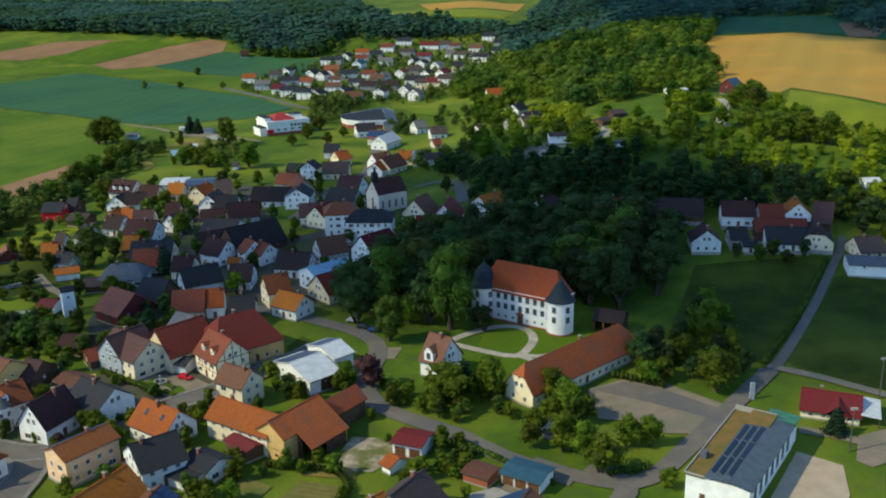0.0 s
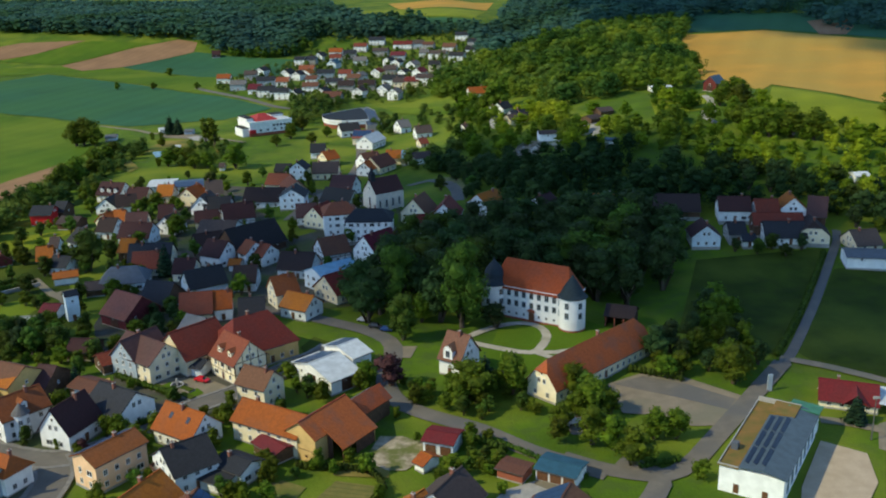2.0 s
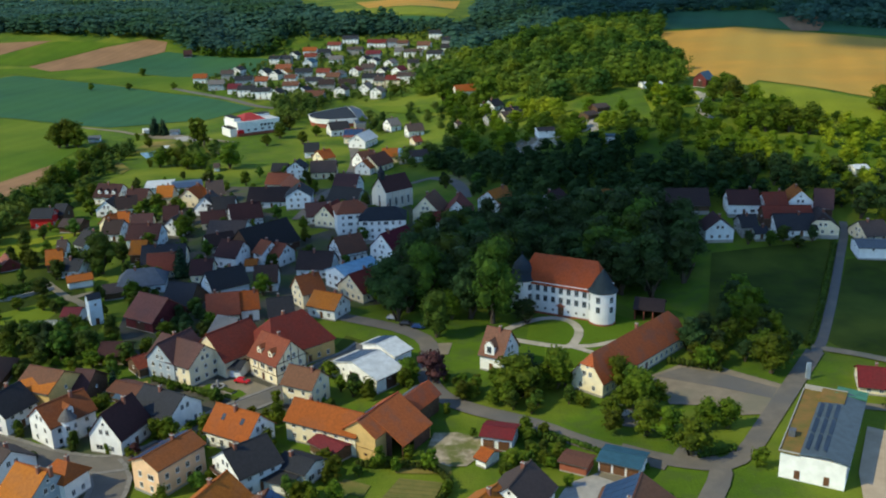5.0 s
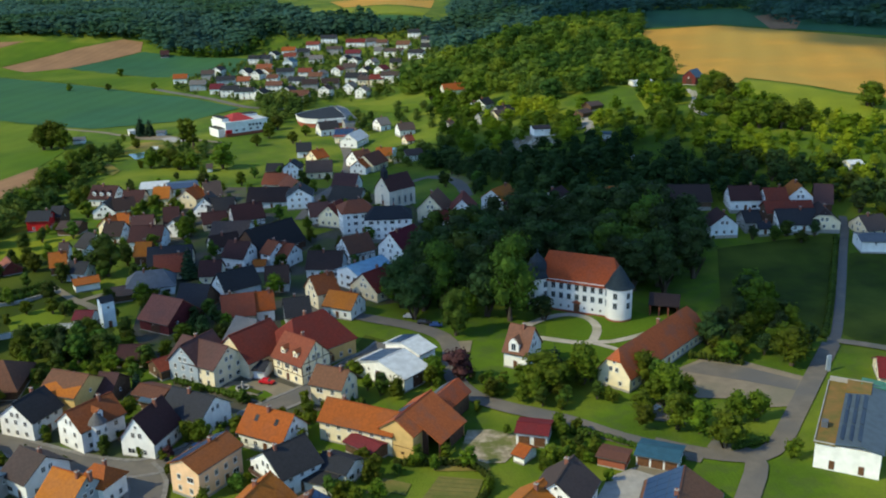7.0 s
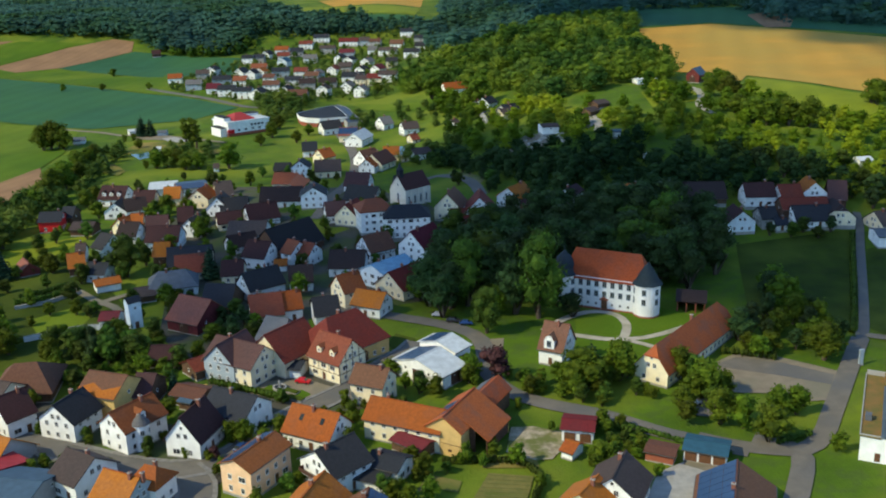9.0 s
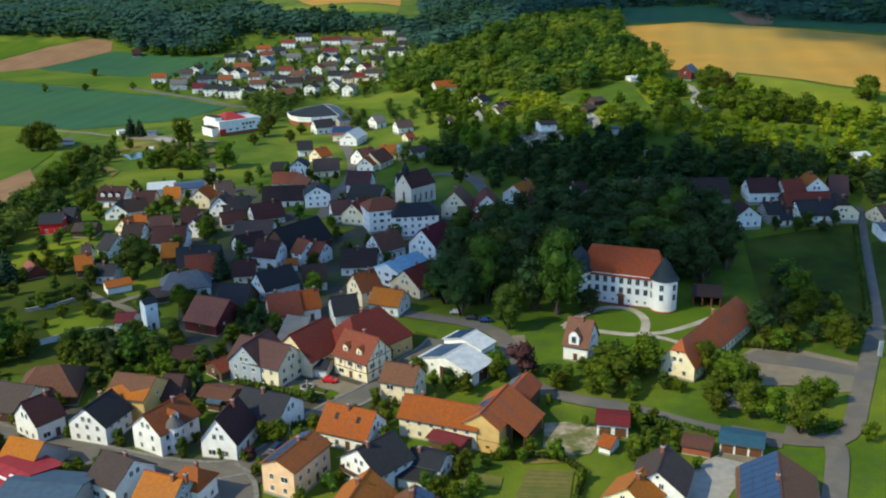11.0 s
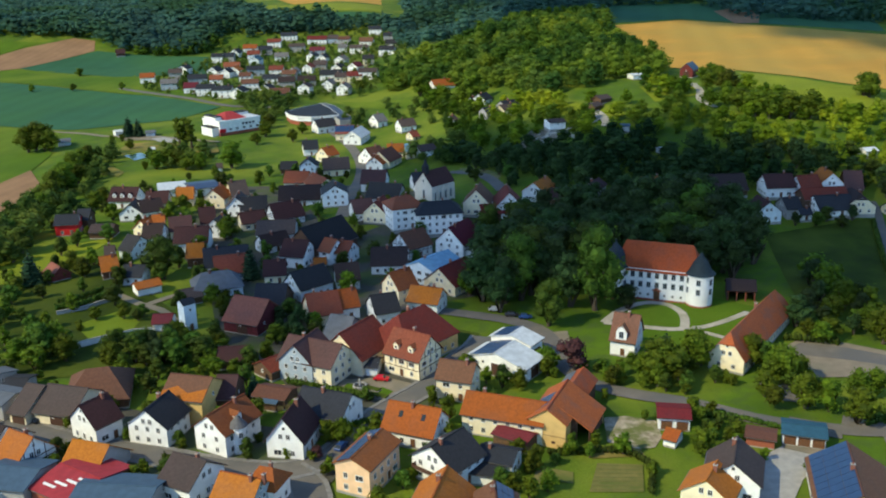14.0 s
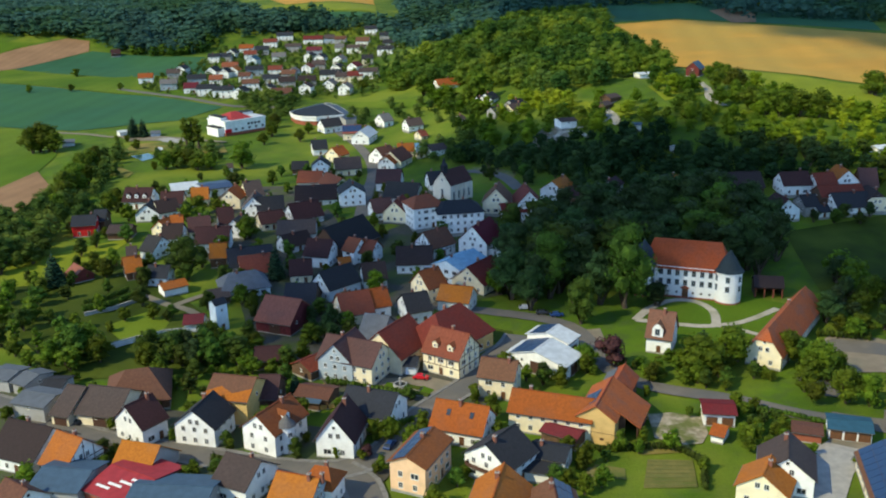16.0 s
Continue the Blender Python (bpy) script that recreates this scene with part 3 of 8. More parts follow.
sheet('sand_court', [(67.0, 171.0), (79.5, 190.2), (87.5, 183.6), (84.0, 171.5), (71.6, 155.3), (60.6, 156.6)], 'sand', 0.12, 'sandy court beside the hall', 'court')
sheet('soil_field', [(0.8, 459.5), (7.8, 447.3), (12.7, 421.2), (7.0, 412.2), (-0.8, 437.7)], 'soil_bed', 0.2, 'dry grass bank behind the church', 'field')
sheet('gravel_yard', [(-21.9, 255.2), (-14.4, 254.8), (-16.4, 246.5), (-24.4, 247.1)], 'gravel', 0.14, 'small gravel forecourt beside the road', 'yard')
sheet('lawn_field', [(-46.0, 265.1), (-40.5, 259.8), (-42.5, 255.1), (-47.2, 251.3), (-49.4, 257.1)], 'lawn', 0.16, 'grass verge beside the village street', 'field')
sheet('village_square', [(-88.1, 232.1), (-83.9, 238.9), (-72.3, 237.1), (-64.8, 230.1), (-73.6, 223.4)], 'gravel', 0.16, 'tan paved village square', 'square')
sheet('lawn_field', [(-85.4, 233.3), (-83.3, 236.3), (-79.9, 233.5), (-81.9, 230.2)], 'grass_crop', 0.2, 'small lawn on the square', 'field')
sheet('lawn_field', [(-76.9, 229.8), (-74.6, 231.6), (-72.1, 228.3), (-74.8, 225.5)], 'grass_crop', 0.2, 'small lawn on the square', 'field')
sheet('soil_field', [(-33.0, 187.4), (-21.7, 185.9), (-22.0, 181.7), (-34.1, 183.6)], 'dry_grass', 0.1, 'dry grass beside the garden bed', 'field')
lane('road', [(-70.5, 292.3), (-56.6, 286.5), (-48.5, 281.5), (-40.6, 276.1), (-29.9, 268.4), (-22.9, 259.7), (-21.4, 249.7), (-23.3, 236.1), (-22.8, 226.7), (-20.0, 219.0), (-13.7, 212.0), (0.1, 202.1), (11.7, 190.4), (26.8, 179.4)], 5.6, 'asphalt', 'grey asphalt village road', 0.2, kerb=False)
lane('road', [(17.9, 187.8), (25.0, 182.6), (32.0, 179.1), (39.2, 177.9), (46.5, 182.6), (55.6, 193.6), (72.5, 214.7), (88.0, 234.0)], 5, 'asphalt', 'grey asphalt lane past the car park', 0.2, kerb=False)
lane('road', [(86.0, 231.4), (92.9, 240.0), (113.5, 273.7), (135.0, 310.3), (146.0, 328.9), (150.2, 338.5)], 3.1, 'asphalt', 'narrow grey asphalt lane across the fields', 0.21, kerb=False)
lane('road', [(-193.4, 260.0), (-173.5, 242.9), (-158.0, 226.7), (-135.2, 212.6), (-116.3, 200.9), (-101.6, 195.8), (-90.4, 200.9), (-78.5, 216.0), (-62.4, 229.5), (-50.8, 243.3), (-44.0, 250.3), (-39.8, 256.9)], 6.5, 'asphalt', 'grey asphalt street with pavement', 0.2, kerb=True)
lane('road', [(-101.6, 195.8), (-97.7, 188.1), (-97.7, 173.0)], 7, 'asphalt', 'grey asphalt side street', 0.22, kerb=True)
lane('road', [(30.7, 185.2), (36.8, 179.7), (37.2, 174.5), (31.0, 164.6), (19.0, 147.9)], 5, 'asphalt', 'grey asphalt lane towards the fields', 0.24, kerb=False)
lane('road', [(88.4, 237.1), (99.9, 229.3), (112.7, 217.8), (125.9, 206.3)], 3.5, 'gravel', 'pale gravel path beside the sports field', 0.2, kerb=False)
lane('road', [(-15.4, 449.1), (-5.1, 455.2), (2.3, 439.0), (6.3, 417.5), (6.5, 399.0)], 5.5, 'asphalt', 'grey lane beside the church', 0.2, kerb=False)
lane('path', [(74.8, 481.2), (81.7, 483.3), (82.8, 472.7), (80.1, 460.3), (77.2, 458.8)], 4.0, 'pale_gravel', 'pale gravel turning place on the slope', 0.25, kerb=False)
lane('road', [(-207.0, 861.4), (-148.2, 781.3), (-113.9, 731.7), (-77.4, 709.4), (-58.6, 649.6), (-48.9, 603.6), (-43.1, 545.2), (-45.2, 491.6), (-57.5, 433.4), (-67.3, 387.1)], 6, 'asphalt', 'grey asphalt road to the far estate', 0.2, kerb=False)
lane('path', [(-1.3, 258.0), (5.7, 264.7), (12.9, 269.0), (19.2, 270.0), (24.1, 266.1), (25.1, 258.9), (22.4, 251.3), (18.7, 247.0), (11.1, 250.2), (-1.3, 258.0)], 2.8, 'pale_gravel', 'pale gravel ring drive before the castle', 0.16, kerb=False)
lane('path', [(19.4, 247.6), (26.0, 246.6), (35.4, 249.5), (45.1, 254.0)], 2.4, 'pale_gravel', 'pale gravel castle path', 0.18, kerb=False)
lane('path', [(19.4, 247.6), (25.1, 241.8), (29.5, 235.2)], 2.2, 'pale_gravel', 'pale gravel castle path', 0.2, kerb=False)
for k in range(7):
    f = (k + 0.5) / 7
    lane('garden_row', [tuple(a + (b - a) * f for a, b in zip(p, q)) for p, q in (((-33.6, 181.4), (-39.5, 170.9)), ((-24.1, 178.3), (-28.3, 168.1)))], 0.45, 'mown_row', 'faint mown row of the garden bed', 0.2, kerb=False)
lane('path', [(153.1, 517.1), (149.4, 493.3), (138.8, 471.3), (140.6, 457.2)], 4, 'pale_gravel', 'pale farm track up the hill', 0.2, kerb=False)
lane('path', [(-155.4, 330.6), (-148.8, 321.2), (-142.0, 312.1), (-136.5, 306.8), (-128.4, 289.5)], 3, 'gravel', 'garden track', 0.18, kerb=False)
lane('path', [(-142.0, 312.1), (-135.8, 317.3), (-129.8, 321.1)], 3, 'gravel', 'garden track', 0.2, kerb=False)
lane('path', [(-247.2, 705.3), (-213.5, 676.3), (-192.7, 651.4), (-178.0, 647.0), (-155.4, 625.2), (-137.6, 609.8), (-120.3, 596.0)], 3.5, 'gravel', 'pale farm track beside the stream', 0.2, kerb=False)
lane('path', [(154.1, 509.8), (148.9, 493.5), (144.7, 476.8)], 3.5, 'pale_gravel', 'pale farm track up to the barn', 0.2, kerb=False)
lane('path', [(95.1, 500.7), (84.8, 486.6), (80.8, 472.4), (75.0, 466.1)], 3.5, 'pale_gravel', 'pale farm track up the hill', 0.2, kerb=False)
lane('path', [(42.0, 453.2), (50.4, 467.8), (56.8, 476.5)], 3, 'pale_gravel', 'cemetery path', 0.22, kerb=False)
lane('path', [(52.5, 470.0), (59.2, 466.2), (60.5, 455.9), (62.0, 451.2)], 2.5, 'pale_gravel', 'cemetery path', 0.22, kerb=False)
lane('path', [(59.2, 466.2), (64.2, 469.3)], 2.5, 'pale_gravel', 'cemetery path', 0.24, kerb=False)
lane('path', [(83.8, 200.2), (90.3, 197.7), (96.6, 193.6), (103.8, 189.2)], 3.5, 'gravel', 'gravel path beside the sports club', 0.2, kerb=False)

# ---- houses ----
FOOT = []
WORDS = dict(bluegrey="blue-grey metal", gatebrown="pale brown tiled", barnred="orange-red weathered tiled", maroon="dark maroon tiled", slate="dark slate", russet="russet tiled", rust="rust-orange tiled", orange="bright orange tiled", orangebright="vivid orange tiled",
             brown="brown tiled", taupe="weathered grey-brown tiled", darkbrown="dark brown tiled", mauve="dusky mauve-brown tiled", rustred="rusty red tiled", redtile="deep red tiled",
             red="red", maroonred="maroon-red", salmon="faded salmon tiled", brick="faded salmon tiled", black="blackened", grey="grey", darkgrey="dark grey", bluemetal="blue sheet-metal", greymetal="grey sheet-metal",
             whitemetal="pale sheet-metal", redmetal="red sheet-metal", teal="teal-blue", blueroof="light blue", solarflat="solar-panelled", white="white")
WALLW = dict(white="white rendered", cream="cream rendered", peach="peach rendered", ochre="ochre rendered", grey="grey", greyblue="grey-blue", paleblue="pale blue-white rendered",
             brick="red brick", redpaint="red painted", brownwood="brown timber", redwood="dark red timber")


def window_mesh(name, w, h, bars=1):
    """Frame, recessed panes and sill in one closed piece."""
    t, y0, y1 = 0.09, -0.05, -0.015
    xs = [-w / 2, -w / 2 + t] + ([-0.04, 0.04] if bars else []) + [w / 2 - t, w / 2]
    zs = [-h / 2, -h / 2 + t, h / 2 - t, h / 2]
    v, f, mi, at = [], [], [], {}

    def vert(x, y, z):
        k = (round(x, 4), round(y, 4), round(z, 4))
        if k not in at:
            at[k] = len(v)
            v.append(k)
        return at[k]

    def quad(pts, m=0):
        f.append(tuple(vert(*p) for p in pts))
        mi.append(m)

    holes = (1, 3) if bars else (1,)
    for i in range(len(xs) - 1):
        for j in range(3):
            x0, x1, z0, z1 = xs[i], xs[i + 1], zs[j], zs[j + 1]
            if j == 1 and i in holes:
                quad([(x0, y1, z0), (x1, y1, z0), (x1, y1, z1), (x0, y1, z1)], 1)
                for p, q in (((x0, z0), (x1, z0)), ((x1, z0), (x1, z1)), ((x1, z1), (x0, z1)), ((x0, z1), (x0, z0))):
                    quad([(p[0], y0, p[1]), (q[0], y0, q[1]), (q[0], y1, q[1]), (p[0], y1, p[1])])
            else:
                quad([(x0, y0, z0), (x1, y0, z0), (x1, y0, z1), (x0, y0, z1)])
    a, c, e, g = xs[0], xs[-1], zs[0], zs[-1]
    for p, q in (((a, e), (c, e)), ((c, e), (c, g)), ((c, g), (a, g)), ((a, g), (a, e))):
        quad([(p[0], 0.04, p[1]), (q[0], 0.04, q[1]), (q[0], y0, q[1]), (p[0], y0, p[1])])
    quad([(a, y0, e), (c, y0, e), (c + 0.06, -0.15, e - 0.02), (a - 0.06, -0.15, e - 0.02)])
    quad([(a - 0.06, -0.15, e - 0.02), (c + 0.06, -0.15, e - 0.02), (c + 0.06, -0.15, e - 0.08), (a - 0.06, -0.15, e - 0.08)])
    return mesh_of(name, v, f, ["window_frame", "glass"], mi)


WIN = window_mesh("window", 1.05, 1.35)
WIN_SMALL = window_mesh("window", 0.8, 0.85, 0)
WIN_TALL = window_mesh("window", 1.15, 1.75)
WIN_CASTLE = window_mesh("window", 1.35, 1.9)
WIN_CASTLE.materials[0] = MATS["wall_greyblue"]
WIN_BIG = window_mesh("window", 1.9, 1.35)


def leaf_door(name, w, h, n, mats, frame=0.08, across=False):
    """A door of boards with shallow grooves inside a frame, as one closed piece."""
    v, f, mi = [], [], []
    prof = [(-w / 2 - frame, 0.03), (-w / 2 - frame, -0.1), (-w / 2, -0.1)]
    tags = [1, 1, 1]
    for k in range(n):
        a, c = -w / 2 + w * k / n, -w / 2 + w * (k + 1) / n
        prof += [(a + 0.03, -0.06), (c - 0.03, -0.06), (c, -0.035)]
        tags += [0, 0, 0]
    prof[-1] = (w / 2, -0.1)
    prof += [(w / 2 + frame, -0.1), (w / 2 + frame, 0.03)]
    tags += [1, 1]
    for z in (0.0, h):
        v += [(x, y, z) for x, y in prof]
    m = len(prof)
    for k in range(m - 1):
        f.append((k, k + 1, m + k + 1, m + k))
        mi.append(tags[k] if k < len(tags) else 1)
    f.append(tuple(m + k for k in range(m)))
    mi.append(1)
    return mesh_of(name, v, f, mats, mi)


DOOR = leaf_door("door", 1.1, 2.1, 3, ["door_wood", "window_frame"])
GARAGE_DOOR = leaf_door("garage_door", 2.5, 2.2, 6, ["door_wood", "window_frame"], 0.11)
BARN_DOOR = leaf_door("barn_door", 3.4, 3.4, 8, ["timber", "timber"], 0.15)


def chimney_mesh(h):
    b = Build()
    b.box(-0.32, 0.32, -0.4, 0.4, -1.2, h)
    b.box(-0.4, 0.4, -0.48, 0.48, h, h + 0.12, 1)
    b.box(-0.14, 0.14, -0.2, 0.2, h + 0.12, h + 0.34, 0)
    return b.mesh("chimney", ["chimney_brick", "concrete"])


CHIMNEY = chimney_mesh(1.1)


def gable_roof(L, w, he, hr, over=0.55, thick=0.22):
    """Two tiled slopes folded over the ridge, with thickness and verges."""
    s = (hr - he) / (w / 2)
    ze = he - s * over + 0.2
    y, t = w / 2 + over, thick
    prof = [(-y, ze), (0, hr + 0.2), (y, ze), (y, ze - t), (0, hr + 0.2 - t), (-y, ze - t)]
    b = Build()
    b.v = [(x, p[0], p[1]) for x in (-L / 2, L / 2) for p in prof]
    b.f = [(k, (k + 1) % 6, 6 + (k + 1) % 6, 6 + k)[::-1] for k in range(6)] + [(0, 1, 4, 5), (1, 2, 3, 4), (11, 10, 7, 6), (10, 9, 8, 7)]
    b.i = [0] * len(b.f)
    return b


def ridge_cap(L, hr):
    b = Build()
    b.box(-L / 2 - 0.02, L / 2 + 0.02, -0.16, 0.16, hr + 0.12, hr + 0.29)
    return b


def half_hip_roof(L, w, he, hr, over=0.55):
    """A saddle roof whose gable tips are cut back by small hips."""
    b = Build()
    s = (hr - he) / (w / 2)
    ze, h, m = he - s * over + 0.2, hr + 0.2, he + (hr - he) * 0.55
    X, Y = L / 2, w / 2 + over
    ym, cut = (hr - m) / s, (hr - m) * 0.9
    for sy in (-1, 1):
        q = [(-X, sy * Y, ze), (X, sy * Y, ze), (X, sy * ym, m + 0.2), (X - cut, 0, h), (-X + cut, 0, h), (-X, sy * ym, m + 0.2)]
        b.slab(q if sy < 0 else q[::-1], 0.2)
    for sx in (-1, 1):
        q = [(sx * X, -ym, m + 0.2), (sx * X, ym, m + 0.2), (sx * (X - cut), 0, h)]
        b.slab(q if sx > 0 else q[::-1], 0.2)
    return b


def hip_roof(R, L, w, he, hr, over=0.55):
    b = Build()
    s = (hr - he) / (w / 2)
    ze = he - s * over + 0.2
    X, Y, r, h = L / 2 + over, w / 2 + over, R / 2, hr + 0.2
    for q in ([(-X, -Y, ze), (X, -Y, ze), (r, 0, h), (-r, 0, h)], [(X, Y, ze), (-X, Y, ze), (-r, 0, h), (r, 0, h)], [(X, -Y, ze), (X, Y, ze), (r, 0, h)], [(-X, Y, ze), (-X, -Y, ze), (-r, 0, h)]):
        b.slab(q, 0.2)
    return b


def side_place(side, u, z, L, w, out=0.0):
    """The pose of a thing on a wall: side 0 and 1 the long walls, 2 and 3 the gables."""
    if side == 0:
        return pose(u, -w / 2 - out, z, 0, 0, 0)
    if side == 1:
        return pose(-u, w / 2 + out, z, 0, 0, 180)
    if side == 2:
        return pose(L / 2 + out, u, z, 0, 0, 90)
    return pose(-L / 2 - out, -u, z, 0, 0, -90)


def house(x, y, yaw, L, w, hr, pitch, wall, roof, hip=None, barn=0, dormer=0, solar=0, skylight=0, turret=0, timber=0, garage=0, chimneys=1, balcony=0, walldormer=0, eaveband=0, strips=0, halfhip=0, porch=0, detail=2, label="", kind="", group=""):
    rnd = random.Random(int(x * 31 + y * 17))
    he = max(hr - (w / 2) * math.tan(radians(pitch)), 2.2 if hr > 3 else hr * 0.7)
    name = kind or ("garage" if garage else ("barn" if barn and hr > 6.5 else ("shed" if barn else "house")))
    root = new(name)
    root.matrix_basis = pose(x, y, ground_z(x, y), 0, 0, yaw)
    extra = " with solar panels" if solar else (" and dormers" if dormer else (" and half-timbered gable" if timber else ""))
    tagged(root, label or f"{WALLW[wall]} {name} with {WORDS[roof]} {'hipped' if hip else 'gable'} roof{extra}", name, group or ("village houses" if name == "house" else "village outbuildings"))
    FOOT.append((x, y, math.hypot(L, w) / 2))
    Lw = L - 0.9 if hip is None else L + w * 0.55
    wm, rm = "wall_" + wall, "roof_" + roof
    b = Build()
    a, c = Lw / 2, w / 2
    z0 = -1.2
    b.poly([(-a, -c, z0), (a, -c, z0), (a, -c, he), (-a, -c, he)])
    b.poly([(a, c, z0), (-a, c, z0), (-a, c, he), (a, c, he)])
    if halfhip:
        zt = he + (hr - he) * 0.55
        yt = (hr - zt) / ((hr - he) / c)
        b.poly([(a, -c, z0), (a, c, z0), (a, c, he), (a, yt, zt), (a, -yt, zt), (a, -c, he)])
        b.poly([(-a, c, z0), (-a, -c, z0), (-a, -c, he), (-a, -yt, zt), (-a, yt, zt), (-a, c, he)])
    elif hip is None:
        b.poly([(a, -c, z0), (a, c, z0), (a, c, he), (a, 0, hr), (a, -c, he)])
        b.poly([(-a, c, z0), (-a, -c, z0), (-a, -c, he), (-a, 0, hr), (-a, c, he)])
    else:
        b.poly([(a, -c, z0), (a, c, z0), (a, c, he), (a, -c, he)])
        b.poly([(-a, c, z0), (-a, -c, z0), (-a, -c, he), (-a, c, he)])
    b.box(-a - 0.04, a + 0.04, -c - 0.04, c + 0.04, z0, 0.35, 1)
    part("wall", b, [wm, "concrete"], root)
    rp = part("roof", (half_hip_roof(L, w, he, hr) if halfhip else gable_roof(L, w, he, hr)) if hip is None else hip_roof(L, Lw, w, he, hr), rm, root)
    s = (hr - he) / (w / 2)
    if hip is None and not halfhip and s > 0.15 and detail > 1:
        part("ridge_cap", ridge_cap(L, hr), rm, rp)
    if detail >= 1:
        for sy in (-1, 1):
            g = Build()
            g.box(-L / 2, L / 2, sy * (w / 2 + 0.62) - 0.08, sy * (w / 2 + 0.62) + 0.08, he - s * 0.55 - 0.08, he - s * 0.55 + 0.06)
            part("gutter", g, "gutter", root)
    # windows and doors
    floors = max(1, int(he / 2.7))
    if detail and not garage:
        for side in range(4):
            length = (Lw if side < 2 else w) - 1.6
            if barn:
                n = max(0, int(length / 5.5))
                if side in (0, 3) and hr > 6:
                    part("barn_door", BARN_DOOR, None, root, "", side_place(side, rnd.uniform(-0.2, 0.2) * length, 0.3, Lw, w, 0.03) @ Matrix.Diagonal((1, 1, min(1, (he - 0.5) / 3.5), 1)))
                for k in range(n):
                    u = -length / 2 + length * (k + 0.5) / n
                    if he > 3:
                        part("window", WIN_SMALL, None, root, "", side_place(side, u, he - 0.8, Lw, w, 0.03))
                continue
            step = 2.7 if detail > 1 else 3.6
            n = max(1, int(length / step))
            for fl in range(floors):
                z = 1.7 + fl * 2.75
                if z + 0.75 > he and fl:
                    continue
                for k in range(n):
                    u = -length / 2 + length * (k + 0.5) / n
                    if fl == 0 and side == 0 and k == n // 2:
                        part("door", DOOR, None, root, "", side_place(side, u, 0.35, Lw, w, 0.03))
                    else:
                        part("window", WIN_BIG if rnd.random() < 0.12 else WIN, None, root, "", side_place(side, u, min(z, he - 0.75), Lw, w, 0.03))
            if side >= 2 and hip is None and hr - he > 2.6:
                for u in ((-0.9, 0.9) if w > 8.5 else (0,)):
                    part("window", WIN_SMALL if w < 8 else WIN, None, root, "", side_place(side, u, he + 0.95, Lw, w, 0.03))
                if hr - he > 4.2:
                    part("window", WIN_SMALL, None, root, "", side_place(side, 0, he + 3.0, Lw, w, 0.03))
    if garage:
        n = garage
        for k in range(n):
            part("garage_door", GARAGE_DOOR, None, root, "", side_place(0, -Lw / 2 + Lw * (k + 0.5) / n, 0.35, Lw, w, 0.05))
    if not barn and not garage and detail:
        for k in range(chimneys):
            u = rnd.uniform(-0.3, 0.3) * L + (k * 0.3 * L)
            part("chimney", CHIMNEY, None, root, "", pose(u, rnd.choice((-0.5, 0.5)), hr))
    if timber:
        for side in (2, 3):
            t = Build()
            for k in range(5):
                u = -w / 2 + 0.15 + (w - 0.3) * k / 4
                top = hr - abs(u) * s - 0.15
                t.box(u - 0.11, u + 0.11, -0.03, 0.05, 0.4, top)
            for z in (2.9, he):
                t.box(-w / 2, w / 2, -0.03, 0.05, z - 0.11, z + 0.11)
            part("timber_frame", t, "timber", root, "dark timber framing", side_place(side, 0, 0, Lw, w, 0.02))
        t = Build()
        n = max(3, int(Lw / 1.8))
        for k in range(n + 1):
            u = -Lw / 2 + Lw * k / n
            t.box(u - 0.1, u + 0.1, -0.03, 0.05, 2.9, he)
        for z in (2.9, he - 0.1):
            t.box(-Lw / 2, Lw / 2, -0.03, 0.05, z - 0.1, z + 0.1)
        part("timber_frame", t, "timber", root, "dark timber framing", side_place(0, 0, 0, Lw, w, 0.02))
    for sy in (-1,):
        for k in range(dormer):
            u = (k - (dormer - 1) / 2) * L / (dormer + 0.6)
            zb = he + (hr - he) * 0.18
            yb = -(w / 2) * 0.82
            d = Build()
            top = zb + 1.7
            yback = -(hr - top) / s if s > 0 else 0
            d.box(-0.85, 0.85, yb, yback, zb - 0.4, top)
            d.poly([(-0.85, yb, top), (0.85, yb, top), (0, yb, top + 0.75)])
            body = part("dormer", d, wm, root, "", pose(u, 0, 0))
            r = Build()
            yr = -(hr - top - 0.75) / s if s > 0 else 0
            r.slab([(-1.1, yb - 0.25, top - 0.1), (0, yb - 0.25, top + 0.85), (0, yr, top + 0.85), (-1.1, yback, top - 0.1)][::-1], 0.12)
            r.slab([(1.1, yb - 0.25, top - 0.1), (0, yb - 0.25, top + 0.85), (0, yr, top + 0.85), (1.1, yback, top - 0.1)], 0.12)
            part("dormer_roof", r, rm, body)
            part("window", WIN_SMALL, None, body, "", pose(0, yb - 0.02, zb + 0.85))
    if solar:
        sy = -1 if solar < 0 else 1
        n, rows_ = max(3, int(L / 2.4)), 3
        slope = math.hypot(w / 2, hr - he)
        for k in range(n):
            for j in range(rows_):
                p = Build()
                cx = -L / 2 + L * (k + 0.5) / n
                f0, f1 = (0.02 + j * 0.32, 0.02 + (j + 1) * 0.32 - 0.01) if abs(solar) > 1 else (0.14 + j * 0.26, 0.14 + (j + 1) * 0.26 - 0.02)
                hx = L / n / 2 - 0.06
                ys = [sy * (w / 2) * (1 - f) for f in (f0, f1)]
                zs = [he + (hr - he) * f + 0.36 for f in (f0, f1)]
                q = [(cx - hx, ys[0], zs[0]), (cx + hx, ys[0], zs[0]), (cx + hx, ys[1], zs[1]), (cx - hx, ys[1], zs[1])]
                p.slab(q if sy < 0 else q[::-1], 0.06)
                part("solar_panel", p, "solar_cell", rp, "dark blue solar panel")
    if skylight:
        for u in (-0.2, 0.22):
            p = Build()
